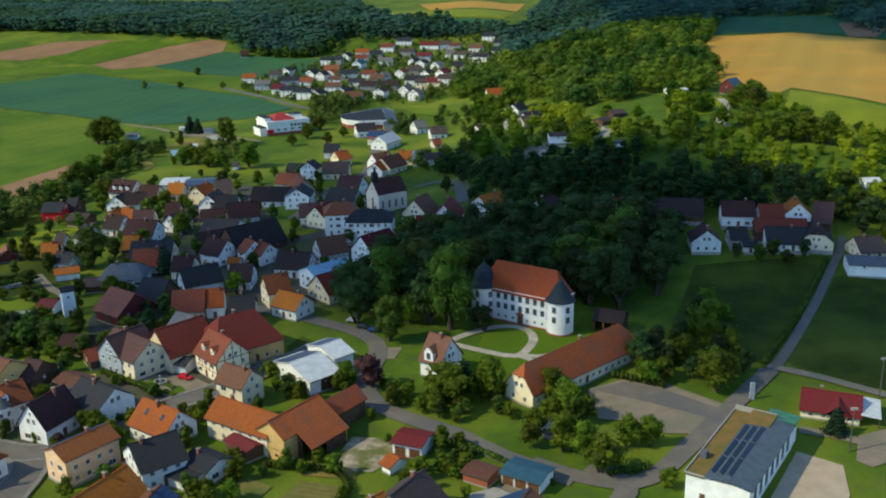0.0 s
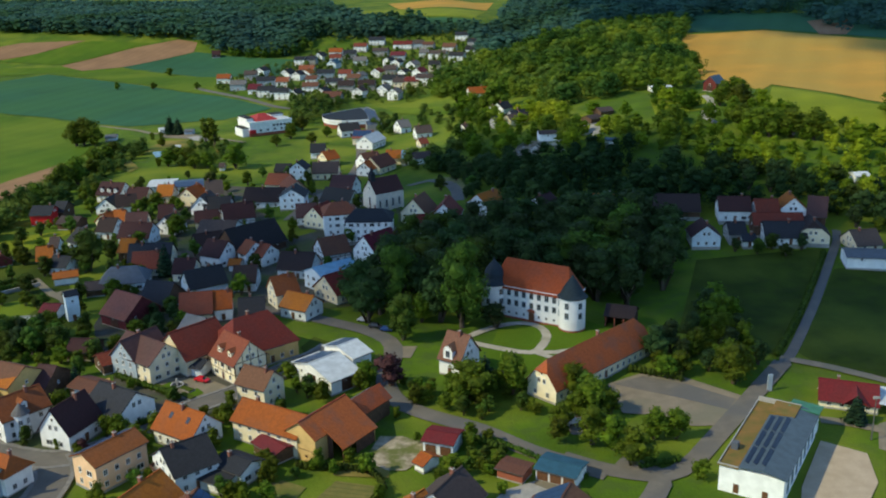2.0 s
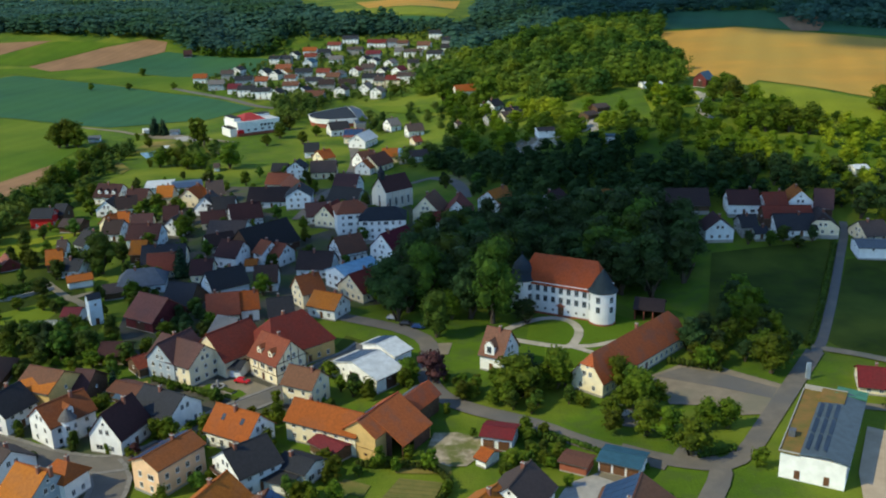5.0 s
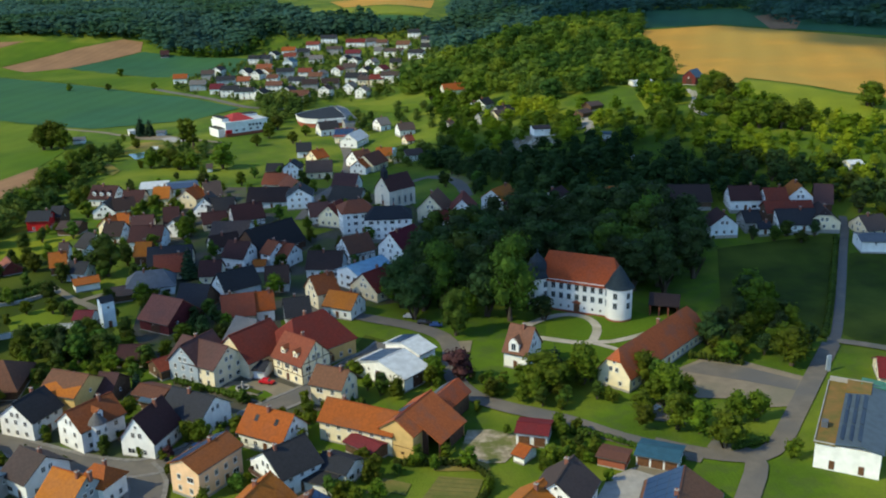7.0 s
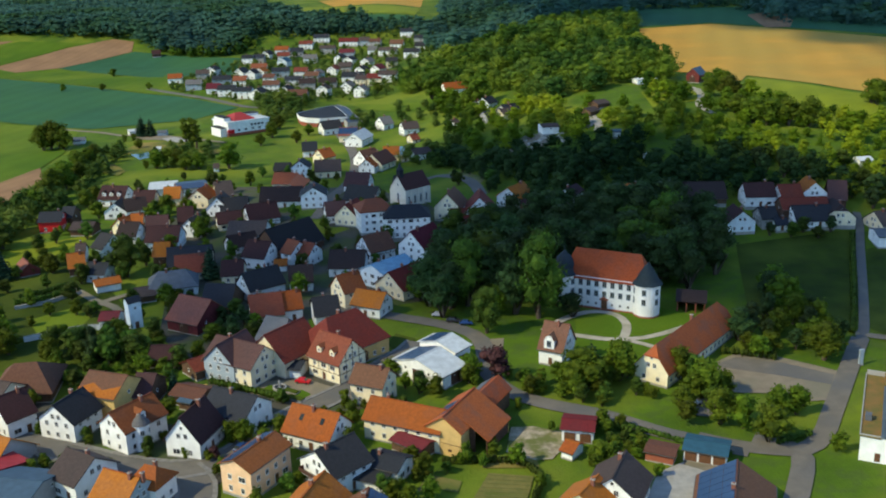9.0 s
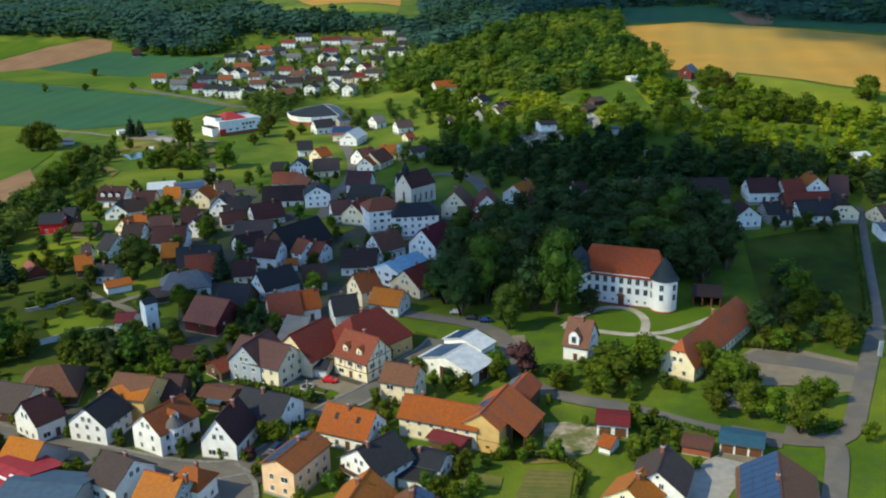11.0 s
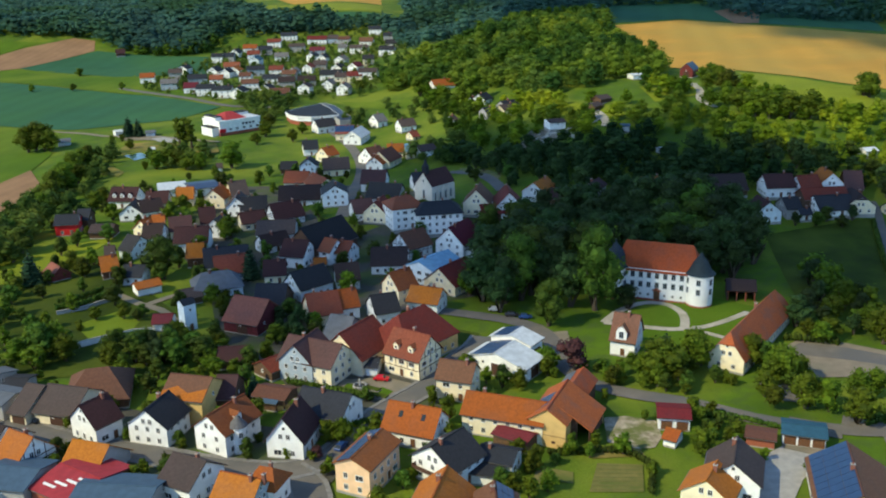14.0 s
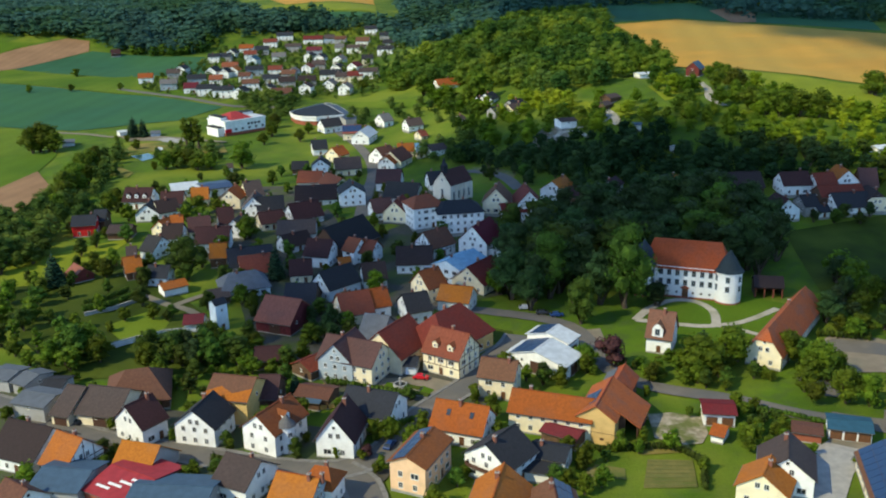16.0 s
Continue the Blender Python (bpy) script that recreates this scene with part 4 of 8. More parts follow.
            f0, f1 = 0.45, 0.68
            ys = [-(w / 2) * (1 - f) for f in (f0, f1)]
            zs = [he + (hr - he) * f + 0.3 for f in (f0, f1)]
            cx = u * L
            p.slab([(cx - 0.5, ys[0], zs[0]), (cx + 0.5, ys[0], zs[0]), (cx + 0.5, ys[1], zs[1]), (cx - 0.5, ys[1], zs[1])], 0.08)
            part("skylight", p, "glass", rp)
    if strips:
        for k in range(4):
            p = Build()
            cx = -L / 2 + L * (k + 0.5) / 4
            cx = L * (0.28 - 0.16 * k)
            fs = (0.72 - 0.17 * k, 0.80 - 0.17 * k)
            ys, zs = [-(w / 2) * (1 - f) for f in fs], [he + (hr - he) * f + 0.27 for f in fs]
            p.slab([(cx - 1.9, ys[0], zs[0]), (cx + 1.9, ys[0], zs[0]), (cx + 1.9, ys[1], zs[1]), (cx - 1.9, ys[1], zs[1])], 0.05)
            part("skylight_strip", p, "window_frame", rp, "white translucent roof strip")
    if turret:
        t = Build()
        t.tube((0, 0, -0.5), (0, 0, 6.8), 1.9, 1.9, 14)
        tw = part("turret", t, wm, root, "", pose(-L * 0.12, -w / 2, 0))
        c = Build()
        c.tube((0, 0, 6.7), (0, 0, 9.4), 2.3, 0.05, 14)
        part("turret_roof", c, "roof_grey", tw, "grey conical roof")
        for an in (-120, -60):
            part("window", WIN, None, tw, "", pose(1.92 * math.cos(radians(an)), 1.92 * math.sin(radians(an)), 4.9, 0, 0, an + 90))
    if porch:
        b = Build()
        b.slab([(L / 2 - 0.3, -w / 2, 3.0), (L / 2 + 4.2, -w / 2, 2.7), (L / 2 + 4.2, w / 2 - 1, 2.7), (L / 2 - 0.3, w / 2 - 1, 3.0)], 0.15)
        pr = part("porch_roof", b, "roof_whitemetal", root, "pale lean-to porch roof")
        for yy in (-w / 2 + 0.3, 0, w / 2 - 1.3):
            b = Build()
            b.box(L / 2 + 3.8, L / 2 + 4.0, yy - 0.1, yy + 0.1, -0.8, 2.6)
            part("post", b, "timber", pr)
        b = Build()
        zr, yg = hr - 0.4, -w / 2 - 1.6
        zl = he - 0.2
        for sx in (-1, 1):
            q = [(sx * 3.2, yg, zl), (0, yg, zr), (0, 0, zr), (sx * 3.2, 0, zl)]
            b.slab(q if sx > 0 else q[::-1], 0.15)
        part("cross_roof", b, rm, root, "red cross gable roof", pose(L * 0.12, 0, 0.25))
    if eaveband:
        # Bright orange slab with a stepped upper edge over the lower roof slope.
        d = Build()
        y0, y1, y2 = -w / 2 - 0.5, -w / 2 + 1.4, -w / 2 + 3.0
        zz = [hr + 0.215 + q * s for q in (y0, y1, y2)]
        d.slab([(-L / 2 + 0.05, y0, zz[0]), (L / 2 - 0.05, y0, zz[0]), (L / 2 - 0.05, y2, zz[2]), (L * 0.1, y1, zz[1]), (-L * 0.2, y2, zz[2]), (-L / 2 + 0.05, y1, zz[1])], 0.05)
        part("new_tiles", d, "roof_orangebright", rp, "bright orange lower band of the roof along the eave")
    if walldormer:
        d = Build()
        yf = -w / 2 - 0.12
        zt = he + 2.6
        d.box(-1.5, 1.5, yf, -(hr - zt) / s, he - 1.2, zt)
        d.poly([(-1.5, yf, zt), (1.5, yf, zt), (0.75, yf, zt + 1.1), (0, yf, zt + 1.5), (-0.75, yf, zt + 1.1)])
        body = part("wall_dormer", d, wm, root, "white rounded wall dormer", pose(-0.4, 0, 0))
        r = Build()
        for sx in (-1, 1):
            q = [(sx * 1.7, yf - 0.1, zt - 0.15), (0, yf - 0.1, zt + 1.6), (0, -(hr - zt - 1.5) / s, zt + 1.6), (sx * 1.7, -(hr - zt) / s, zt - 0.15)]
            r.slab(q if sx > 0 else q[::-1], 0.12)
        part("dormer_roof", r, rm, body)
        part("window", WIN_CASTLE, None, body, "", pose(0, yf - 0.02, he + 1.5))
    if balcony:
        b = Build()
        b.box(-w / 2 + 1, w / 2 - 1, -1.3, 0, -0.15, 0)
        b.box(-w / 2 + 1, w / 2 - 1, -1.3, -1.22, 0, 0.95, 1)
        for e in (-w / 2 + 1, w / 2 - 1.08):
            b.box(e, e + 0.08, -1.22, 0, 0, 0.95, 1)
        part("balcony", b, ["concrete", "timber"], root, "dark timber balcony", side_place(3, 0, 3.2, Lw, w, 0.0))
    return root


def open_shed(x, y, yaw, L, w, hr, pitch, wall, roof, **kw):
    """A gabled shed whose long front stands open on posts."""
    he = hr - (w / 2) * math.tan(radians(pitch))
    root = new("open_shed")
    root.matrix_basis = pose(x, y, ground_z(x, y), 0, 0, yaw)
    FOOT.append((x, y, math.hypot(L, w) / 2))
    tagged(root, f"open-fronted {WALLW[wall]} shed with {WORDS[roof]} roof", "shed")
    part("roof", gable_roof(L, w, he, hr), "roof_" + roof, root)
    b = Build()
    b.box(-L / 2 + 0.4, L / 2 - 0.4, w / 2 - 0.2, w / 2, -0.8, he)
    b.box(-L / 2 + 0.4, -L / 2 + 0.6, -w / 2, w / 2 - 0.2, -0.8, he)
    b.box(L / 2 - 0.6, L / 2 - 0.4, -w / 2, w / 2 - 0.2, -0.8, he)
    part("wall", b, "wall_" + wall, root)
    for k in range(4):
        p = Build()
        u = -L / 2 + 0.6 + (L - 1.2) * k / 3
        p.box(u - 0.22, u + 0.22, -w / 2, -w / 2 + 0.4, -0.8, he)
        part("post", p, "wall_brick", root)
    return root


def farm_barn():
    """A barn with an ochre gable, a long slope that sweeps down over an open bay, and a lower rear wing on the same ridge."""
    root = new("barn")
    root.matrix_basis = pose(-42.2, 191.4, 0, 0, 0, 53.4)
    tagged(root, "ochre farm barn with rust-orange tiled sweeping roof", "barn", "village outbuildings")
    FOOT.extend([(-37.5, 197.8, 9), (-29, 209, 8), (-30, 195, 6)])
    hr, he, c, L, e, ze, x0 = 9.7, 6.6, 4.5, 16.0, 9.2, 3.9, 4.2
    b = Build()
    b.poly([(0, -c, -1), (0, -c, he), (0, 0, hr), (0, c, he), (0, c, -1)])
    b.poly([(0, c, -1), (0, c, he), (L, c, he), (L, c, -1)])
    b.poly([(0, -c, -1), (x0, -c, -1), (x0, -c, he), (0, -c, he)])
    b.poly([(L, c, -1), (L, c, he), (L, 0, hr), (L, -e, ze), (L, -e, -1)])
    b.poly([(x0 + 5, -e + 0.3, -1), (L, -e + 0.3, -1), (L, -e + 0.3, ze), (x0 + 5, -e + 0.3, ze)], 1)
    b.poly([(x0, -c, -1), (x0, -c - 1.6, -1), (x0, -c - 1.6, he - 1.3), (x0, -c, he)], 1)
    part("wall", b, ["wall_ochre", "wall_brownwood"], root)
    k = (hr - he) / c
    over = 0.5
    f = Build()
    f.slab([(-over, c + over, he - k * over + 0.2), (-over, 0, hr + 0.2), (L + 0.4, 0, hr + 0.2), (L + 0.4, c + over, he - k * over + 0.2)][::-1], 0.22)
    f.slab([(-over, -c - over, he - k * over + 0.2), (x0 - over, -c - over, he - k * over + 0.2), (x0 - over, 0, hr + 0.2), (-over, 0, hr + 0.2)], 0.22)
    f.slab([(x0 - over, -e - over, ze - 0.1), (L + 0.4, -e - over, ze - 0.1), (L + 0.4, 0, hr + 0.2), (x0 - over, 0, hr + 0.2)], 0.22)
    rp = part("roof", f, "roof_barnred", root)
    part("ridge_cap", ridge_cap(L + 0.8, hr), "roof_barnred", rp, "", pose(L / 2, 0, 0))
    g = Build()
    for u in (-1.6, 1.6):
        g.box(-0.06, 0.03, u - 0.45, u + 0.45, 1.1, 1.7)
    g.box(-0.05, 0.02, -c, c, 2.9, 3.0)
    part("vent_opening", g, "timber", root, "dark small openings in the gable")
    for xx, yy in ((x0 + 0.3, -e + 0.3), (x0 + 2.8, -e + 0.3)):
        q = Build()
        q.box(xx - 0.15, xx + 0.15, yy - 0.15, yy + 0.15, -0.8, ze)
        part("post", q, "timber", root)
    d = Build()
    d.box(L, L + 13, -3.6, 3.4, -1, 4.8)
    d.poly([(L + 13, -3.6, 4.8), (L + 13, 3.4, 4.8), (L + 13, -0.4, 7.4)])
    part("rear_wing", d, "wall_brownwood", root, "brown boarded rear wing")
    r = Build()
    r.slab([(L, -4.2, 4.6), (L + 13.4, -4.2, 4.6), (L + 13.4, -0.4, 7.7), (L, -0.4, 7.7)], 0.2)
    r.slab([(L + 13.4, 4.0, 4.6), (L, 4.0, 4.6), (L, -0.4, 7.7), (L + 13.4, -0.4, 7.7)], 0.2)
    rw = part("rear_roof", r, "roof_barnred", root)
    q = Build()
    q.slab([(L + 12.5, 3.9, 4.95), (L + 1.0, 3.9, 4.95), (L + 1.0, 1.2, 6.8), (L + 12.5, 1.2, 6.8)], 0.06)
    part("metal_strip", q, "roof_greymetal", rw, "grey metal sheeting over the lower slope")
    for i in range(4):
        for j in range(2):
            q = Build()
            xa, ya, yb = 3.0 + i * 1.75, 1.0 + j * 1.75, 2.65 + j * 1.75
            za, zb = hr - k * ya + 0.32, hr - k * yb + 0.32
            q.slab([(xa + 1.65, yb, zb), (xa, yb, zb), (xa, ya, za), (xa + 1.65, ya, za)], 0.06)
            part("solar_panel", q, "solar_cell", rp, "dark blue solar panel")
    return root


house(-145.5, 223.7, 42, 8.2, 10.0, 9.8, 42, 'white', 'maroon')
house(-130.6, 219.7, 61, 10.7, 10.4, 9.5, 38, 'white', 'darkgrey')
house(-114.4, 212.0, 47, 12.7, 9.6, 10, 38, 'white', 'russet', dormer=1, turret=1)
house(-99.5, 206.0, 66, 12.0, 8.8, 10.5, 52, 'white', 'maroon')
house(-90.3, 215.4, -35, 13.9, 11, 9, 35, 'white', 'slate')
house(-84.4, 187.7, 52, 14.2, 8.4, 8.9, 24, 'peach', 'russet', solar=1)
house(-70.8, 203.4, -35, 13.7, 10, 8.5, 42, 'white', 'orange', skylight=1)
house(-55.9, 222.5, -32, 10.1, 8, 9.5, 40, 'cream', 'brown')
house(-49.0, 201.0, -33, 20.6, 9, 9, 38, 'cream', 'rust')
farm_barn()
house(-48.7, 194.4, -48, 9.7, 6, 3.6, 14, 'brownwood', 'maroonred', barn=1)
house(-67.1, 185.0, 37, 11.2, 12, 9.5, 34, 'white', 'darkgrey', balcony=1)
house(-55.4, 184.9, -35, 8.8, 7, 5.2, 22, 'white', 'slate')
house(-58.6, 181.7, -28, 7.5, 7, 3.2, 6, 'white', 'darkgrey', barn=1)
house(-73.3, 166.9, -117, 16.7, 11, 9, 38, 'white', 'orange')
house(-61.9, 164.9, -102, 9.4, 9, 7, 32, 'white', 'brown', solar=1)
house(-9.3, 194.0, -22, 8.2, 7, 4.2, 12, 'white', 'red', garage=2)
house(-13.3, 185.6, -46, 3.7, 5, 3.4, 25, 'white', 'orange', barn=1)
house(-9.4, 165.2, -123, 12.0, 11, 9, 38, 'white', 'taupe')
house(-17.2, 160.6, -133, 9.0, 10, 8, 36, 'cream', 'orange')
house(10.6, 153.5, -117, 21.7, 15, 8.5, 32, 'cream', 'brown', solar=-2)
house(16.3, 179.2, -31, 10.1, 7, 3.6, 10, 'white', 'teal', garage=3)
house(6.1, 180.5, -33, 7.1, 5, 2.8, 6, 'brick', 'brown', barn=1)
house(-169.1, 220.0, -36, 13.7, 14, 9, 36, 'white', 'darkbrown')
house(-159.6, 211.9, -43, 8.8, 11, 9, 42, 'white', 'orange', timber=1)
house(-144.0, 206.3, -30, 9.9, 14, 7.5, 36, 'grey', 'orangebright', barn=1)
house(-145.3, 197.6, -43, 13.3, 16, 5.5, 10, 'brick', 'redmetal', barn=1, strips=1)
house(-159.1, 202.1, -24, 12.1, 12, 6, 14, 'grey', 'bluemetal', barn=1)
house(-136.7, 188.9, -20, 17.5, 14, 6, 14, 'grey', 'bluemetal', barn=1)
house(-122.0, 192.4, -40, 9.5, 11, 8.5, 34, 'white', 'taupe')
house(-111.4, 181.2, -33, 9.9, 13, 9, 38, 'greyblue', 'orange', chimneys=2)
house(-106.2, 184.9, -30, 3.0, 7, 8, 38, 'white', 'orange', hip=1)
house(-171.5, 243.7, -32, 10.5, 9, 5.5, 12, 'grey', 'greymetal', barn=1)
house(-183.2, 263.6, -31, 8.3, 8, 4.5, 10, 'grey', 'greymetal', barn=1)
house(-176.1, 259.5, -41, 5.8, 9, 4.5, 14, 'grey', 'greymetal', barn=1)
house(-169.4, 254.5, -16, 6.5, 8, 4, 14, 'grey', 'darkgrey', barn=1)
house(-161.9, 241.1, -32, 5.9, 15, 7.5, 30, 'cream', 'taupe', barn=1)
house(-153.7, 237.9, -28, 12.1, 14, 7.5, 30, 'cream', 'taupe', barn=1)
house(-147.7, 246.2, 1, 5.7, 18, 8, 30, 'brownwood', 'brown', hip=1, barn=1)
house(-122.7, 229.4, -27, 11.8, 12, 10.5, 30, 'ochre', 'brown', barn=1, eaveband=1)
house(-114.1, 232.8, -16, 5.7, 11, 8, 34, 'brownwood', 'mauve', barn=1)
house(-168.2, 196.8, -49, 8.5, 12, 7, 36, 'white', 'brown')
house(-102.6, 230.5, -31, 9.9, 7, 4.2, 18, 'brownwood', 'brown', barn=1)
house(-103.1, 227.8, -29, 4.3, 5, 3.2, 15, 'brownwood', 'bluemetal', barn=1)
house(-90.6, 244.1, -39, 17.6, 11.5, 10.5, 37, 'cream', 'mauve')
house(-93.1, 245.6, -126, 12.9, 10.4, 11, 44, 'greyblue', 'mauve', chimneys=0)
house(-64.5, 240.3, -47, 12.7, 10.6, 11.5, 45, 'cream', 'rustred', dormer=2, timber=1)
house(-62.4, 252.5, 36, 11.0, 17, 13, 42, 'ochre', 'redtile', hip=1)
house(-78.7, 249.5, 46, 16.0, 14, 11.5, 42, 'cream', 'redtile', barn=1)
house(-40.0, 233.6, 42, 10.6, 18, 6.8, 16, 'white', 'whitemetal', barn=1, solar=1)
house(-34.2, 242.2, 42, 7.4, 13, 7.4, 15, 'white', 'whitemetal', barn=1, solar=1)
house(-75.3, 241.9, -21, 4.1, 6, 4, 20, 'paleblue', 'slate', barn=1)
house(-2.75, 237.5, -37, 7.8, 10, 11, 50, 'white', 'gatebrown', walldormer=1)
house(33.4, 231.8, 42, 43.8, 9.6, 10.5, 52, 'cream', 'barnred', halfhip=1)
open_shed(49.8, 267.3, -24, 9.6, 8, 6, 30, 'brownwood', 'darkbrown')
house(-175.6, 350.7, -61, 9.1, 7, 5, 40, 'redwood', 'brick', barn=1)
house(-157.0, 348.1, 13, 6.5, 9, 7.5, 42, 'brownwood', 'rust')
house(-158.1, 362.4, 3, 4.1, 8, 7, 38, 'white', 'taupe')
house(-146.7, 337.8, -17, 8.2, 8, 6.5, 36, 'paleblue', 'slate')
house(-142.1, 325.9, 22, 9.1, 6, 4.2, 24, 'white', 'rust', barn=1)
house(-127.3, 313.5, 15, 7.1, 9, 4.2, 20, 'brownwood', 'taupe', barn=1)
house(-134.2, 291.1, -8, 6.4, 7, 4.4, 24, 'white', 'maroonred', barn=1)
house(-118.4, 319.2, 6, 9.0, 13, 7.5, 32, 'paleblue', 'greymetal', hip=0.4)
house(-106.8, 284.6, -36, 13.1, 14, 9.5, 38, 'redwood', 'salmon', barn=1)
house(-113.1, 258.2, -8, 8.2, 9, 5, 26, 'brownwood', 'maroon', barn=1)
house(-102.8, 247.7, 35, 7.1, 8, 5, 26, 'brownwood', 'redtile', barn=1)
house(-85.4, 284.6, 8, 10.6, 12, 9, 40, 'cream', 'rustred')
house(-77.3, 286.6, 8, 6.4, 10, 8.6, 40, 'white', 'orange')
house(-100.1, 298.4, -17, 10.6, 14, 8.5, 40, 'brownwood', 'slate', barn=1)
house(-87.9, 308.1, 31, 14.1, 10, 9.5, 44, 'paleblue', 'slate')
house(-81.0, 264.4, -32, 8.1, 13, 8.5, 36, 'grey', 'greymetal', barn=1)
house(-66.7, 279.3, 7, 8.6, 11, 8.5, 36, 'white', 'darkgrey')
house(-58.7, 294.6, 28, 8.8, 9, 10.5, 46, 'cream', 'russet')
house(-51.6, 284.3, -33, 11.2, 9, 7.5, 38, 'white', 'rust')
house(-43.5, 312.2, 39, 16.7, 12, 8.5, 22, 'paleblue', 'blueroof')
house(-39.3, 301.5, 41, 15.5, 13, 9, 38, 'cream', 'redtile')
house(-28.0, 339.2, 47, 15.3, 12, 11.5, 44, 'white', 'red')
house(-21.4, 331.8, 53, 9.0, 9, 6, 36, 'white', 'maroon')
house(-45.8, 341.5, 27, 11.7, 11, 9.5, 42, 'white', 'brown', timber=1)
house(-56.9, 326.4, -12, 13.5, 12, 8.5, 38, 'white', 'darkbrown')
house(-76.4, 341.1, -45, 6.2, 9, 9, 38, 'white', 'rustred')
house(-70.9, 340.1, -37, 6.2, 9, 8, 38, 'white', 'rustred')
house(-81.6, 334.7, -2, 5.0, 6, 4, 24, 'white', 'rust', barn=1)
house(-74.1, 314.0, -1, 8.7, 11, 8, 38, 'white', 'darkbrown')
house(-97.4, 362.6, 25, 12.0, 8.5, 6.8, 40, 'white', 'darkbrown')
house(-89.0, 342.0, -30, 10.5, 11, 9.5, 40, 'white', 'maroon')
house(-98.1, 326.5, -4, 8.3, 10, 7.5, 38, 'cream', 'maroon')
house(-115.0, 344.0, 2, 16.7, 13, 8.5, 38, 'cream', 'slate')
house(-126.2, 353.4, -5, 6.6, 10, 8, 38, 'brownwood', 'rust')
house(-78.6, 354.7, 41, 23.0, 16, 11, 42, 'brownwood', 'black', barn=1)
house(-95.0, 376.1, -9, 15.9, 14, 8, 28, 'white', 'taupe', barn=1)
house(-90.6, 394.6, 18, 14.0, 11, 10, 44, 'white', 'maroon', timber=1)
house(-104.6, 397.3, 11, 11.0, 10, 7, 36, 'cream', 'maroon')
house(-67.7, 410.9, 87, 13.0, 11, 9.5, 32, 'paleblue', 'slate')
house(-82.1, 423.0, -9, 19.2, 13, 8.5, 38, 'white', 'darkbrown', detail=1)
house(-80.6, 462.9, -19, 12.5, 11, 8, 38, 'cream', 'rustred', detail=1)
house(-71.5, 441.6, -70, 16.7, 10, 8, 38, 'cream', 'rustred', detail=1)
house(-73.1, 486.0, 79, 10.0, 9, 9.5, 36, 'paleblue', 'slate', detail=1)
house(-46.0, 400.8, -31, 15.7, 11, 9.5, 44, 'white', 'slate', timber=1)
house(-46.0, 435.6, -19, 12.2, 12, 9.5, 40, 'white', 'mauve', detail=1)
house(-44.2, 368.1, 9, 6.1, 13, 12.5, 28, 'white', 'rustred', hip=1)
house(-31.5, 361.3, -3, 10.5, 14, 12, 26, 'white', 'slate', hip=1)
house(-59.3, 384.1, 6, 9.2, 11, 8, 38, 'white', 'mauve')
house(-52.7, 377.8, 61, 12.0, 10, 9, 42, 'cream', 'redtile')
house(-27.0, 425.0, 2, 6.8, 11, 8, 40, 'white', 'slate', detail=1)
house(-11.4, 373.3, 68, 14.0, 11, 11, 46, 'cream', 'brown')
house(-0.2, 367.6, 79, 15.9, 11, 11, 46, 'white', 'redtile')
house(-7.1, 364.6, -5, 11.8, 9, 6.5, 30, 'white', 'redtile', barn=1)
house(5.0, 357.2, 10, 3.7, 8, 5, 30, 'white', 'grey', barn=1)
house(17.4, 378.4, 45, 13.0, 11, 8.5, 36, 'white', 'orangebright')
house(26.4, 361.1, 19, 3.1, 7, 5, 30, 'white', 'maroon')
house(24.5, 369.6, -44, 11.8, 9, 6, 34, 'brownwood', 'maroon', barn=1)
house(41.1, 376.0, 49, 11.4, 7, 6, 34, 'white', 'maroon')
house(113.9, 352.8, -9, 12.9, 11, 9, 38, 'white', 'maroon')
house(125.4, 348.9, -5, 9.7, 11, 9, 38, 'white', 'redtile')
house(136.7, 351.4, 79, 12.0, 12, 9.5, 42, 'white', 'rust')
house(126.0, 338.2, -9, 19.1, 10, 8, 34, 'brownwood', 'redtile', barn=1)
house(145.9, 347.4, -25, 7.7, 15, 10, 38, 'brownwood', 'mauve', barn=1)
house(125.8, 331.5, -7, 15.8, 13, 7.5, 34, 'white', 'darkgrey')
house(136.8, 331.6, 75, 14.2, 12, 8.5, 40, 'cream', 'darkbrown', halfhip=1)
house(95.9, 332.4, 84, 12.0, 10.5, 8.5, 38, 'paleblue', 'maroon')
house(108.6, 334.3, -4, 7.1, 10, 7, 34, 'grey', 'darkgrey')
house(111.6, 328.6, -4, 5.7, 6, 4.5, 30, 'white', 'slate')
house(152.6, 323.1, 4, 10.6, 12, 7, 34, 'cream', 'taupe')
house(149.1, 308.3, -14, 18.9, 11, 5.5, 12, 'white', 'greymetal', barn=1)
house(92.1, 361.5, -10, 21.0, 14, 8, 36, 'brownwood', 'darkbrown', barn=1)
house(-180.6, 412.2, -3, 10.2, 10, 8, 30, 'redpaint', 'slate')
house(-174.9, 419.9, -9, 5.7, 10, 8, 34, 'brownwood', 'slate', barn=1, detail=1)
house(-165.3, 402.3, -13, 10.1, 9, 5, 24, 'brownwood', 'taupe', barn=1)
house(-161.0, 452.3, -18, 13.6, 12, 9, 40, 'white', 'maroon', dormer=3, detail=1)
house(-146.0, 442.4, -7, 10.6, 11, 8, 38, 'cream', 'maroon', detail=1)
house(-141.6, 469.5, 6, 13.9, 16, 4.2, 4, 'white', 'whitemetal', barn=1, detail=1)
house(-127.3, 465.1, 12, 15.0, 15, 4.8, 5, 'white', 'solarflat', barn=1, detail=1)
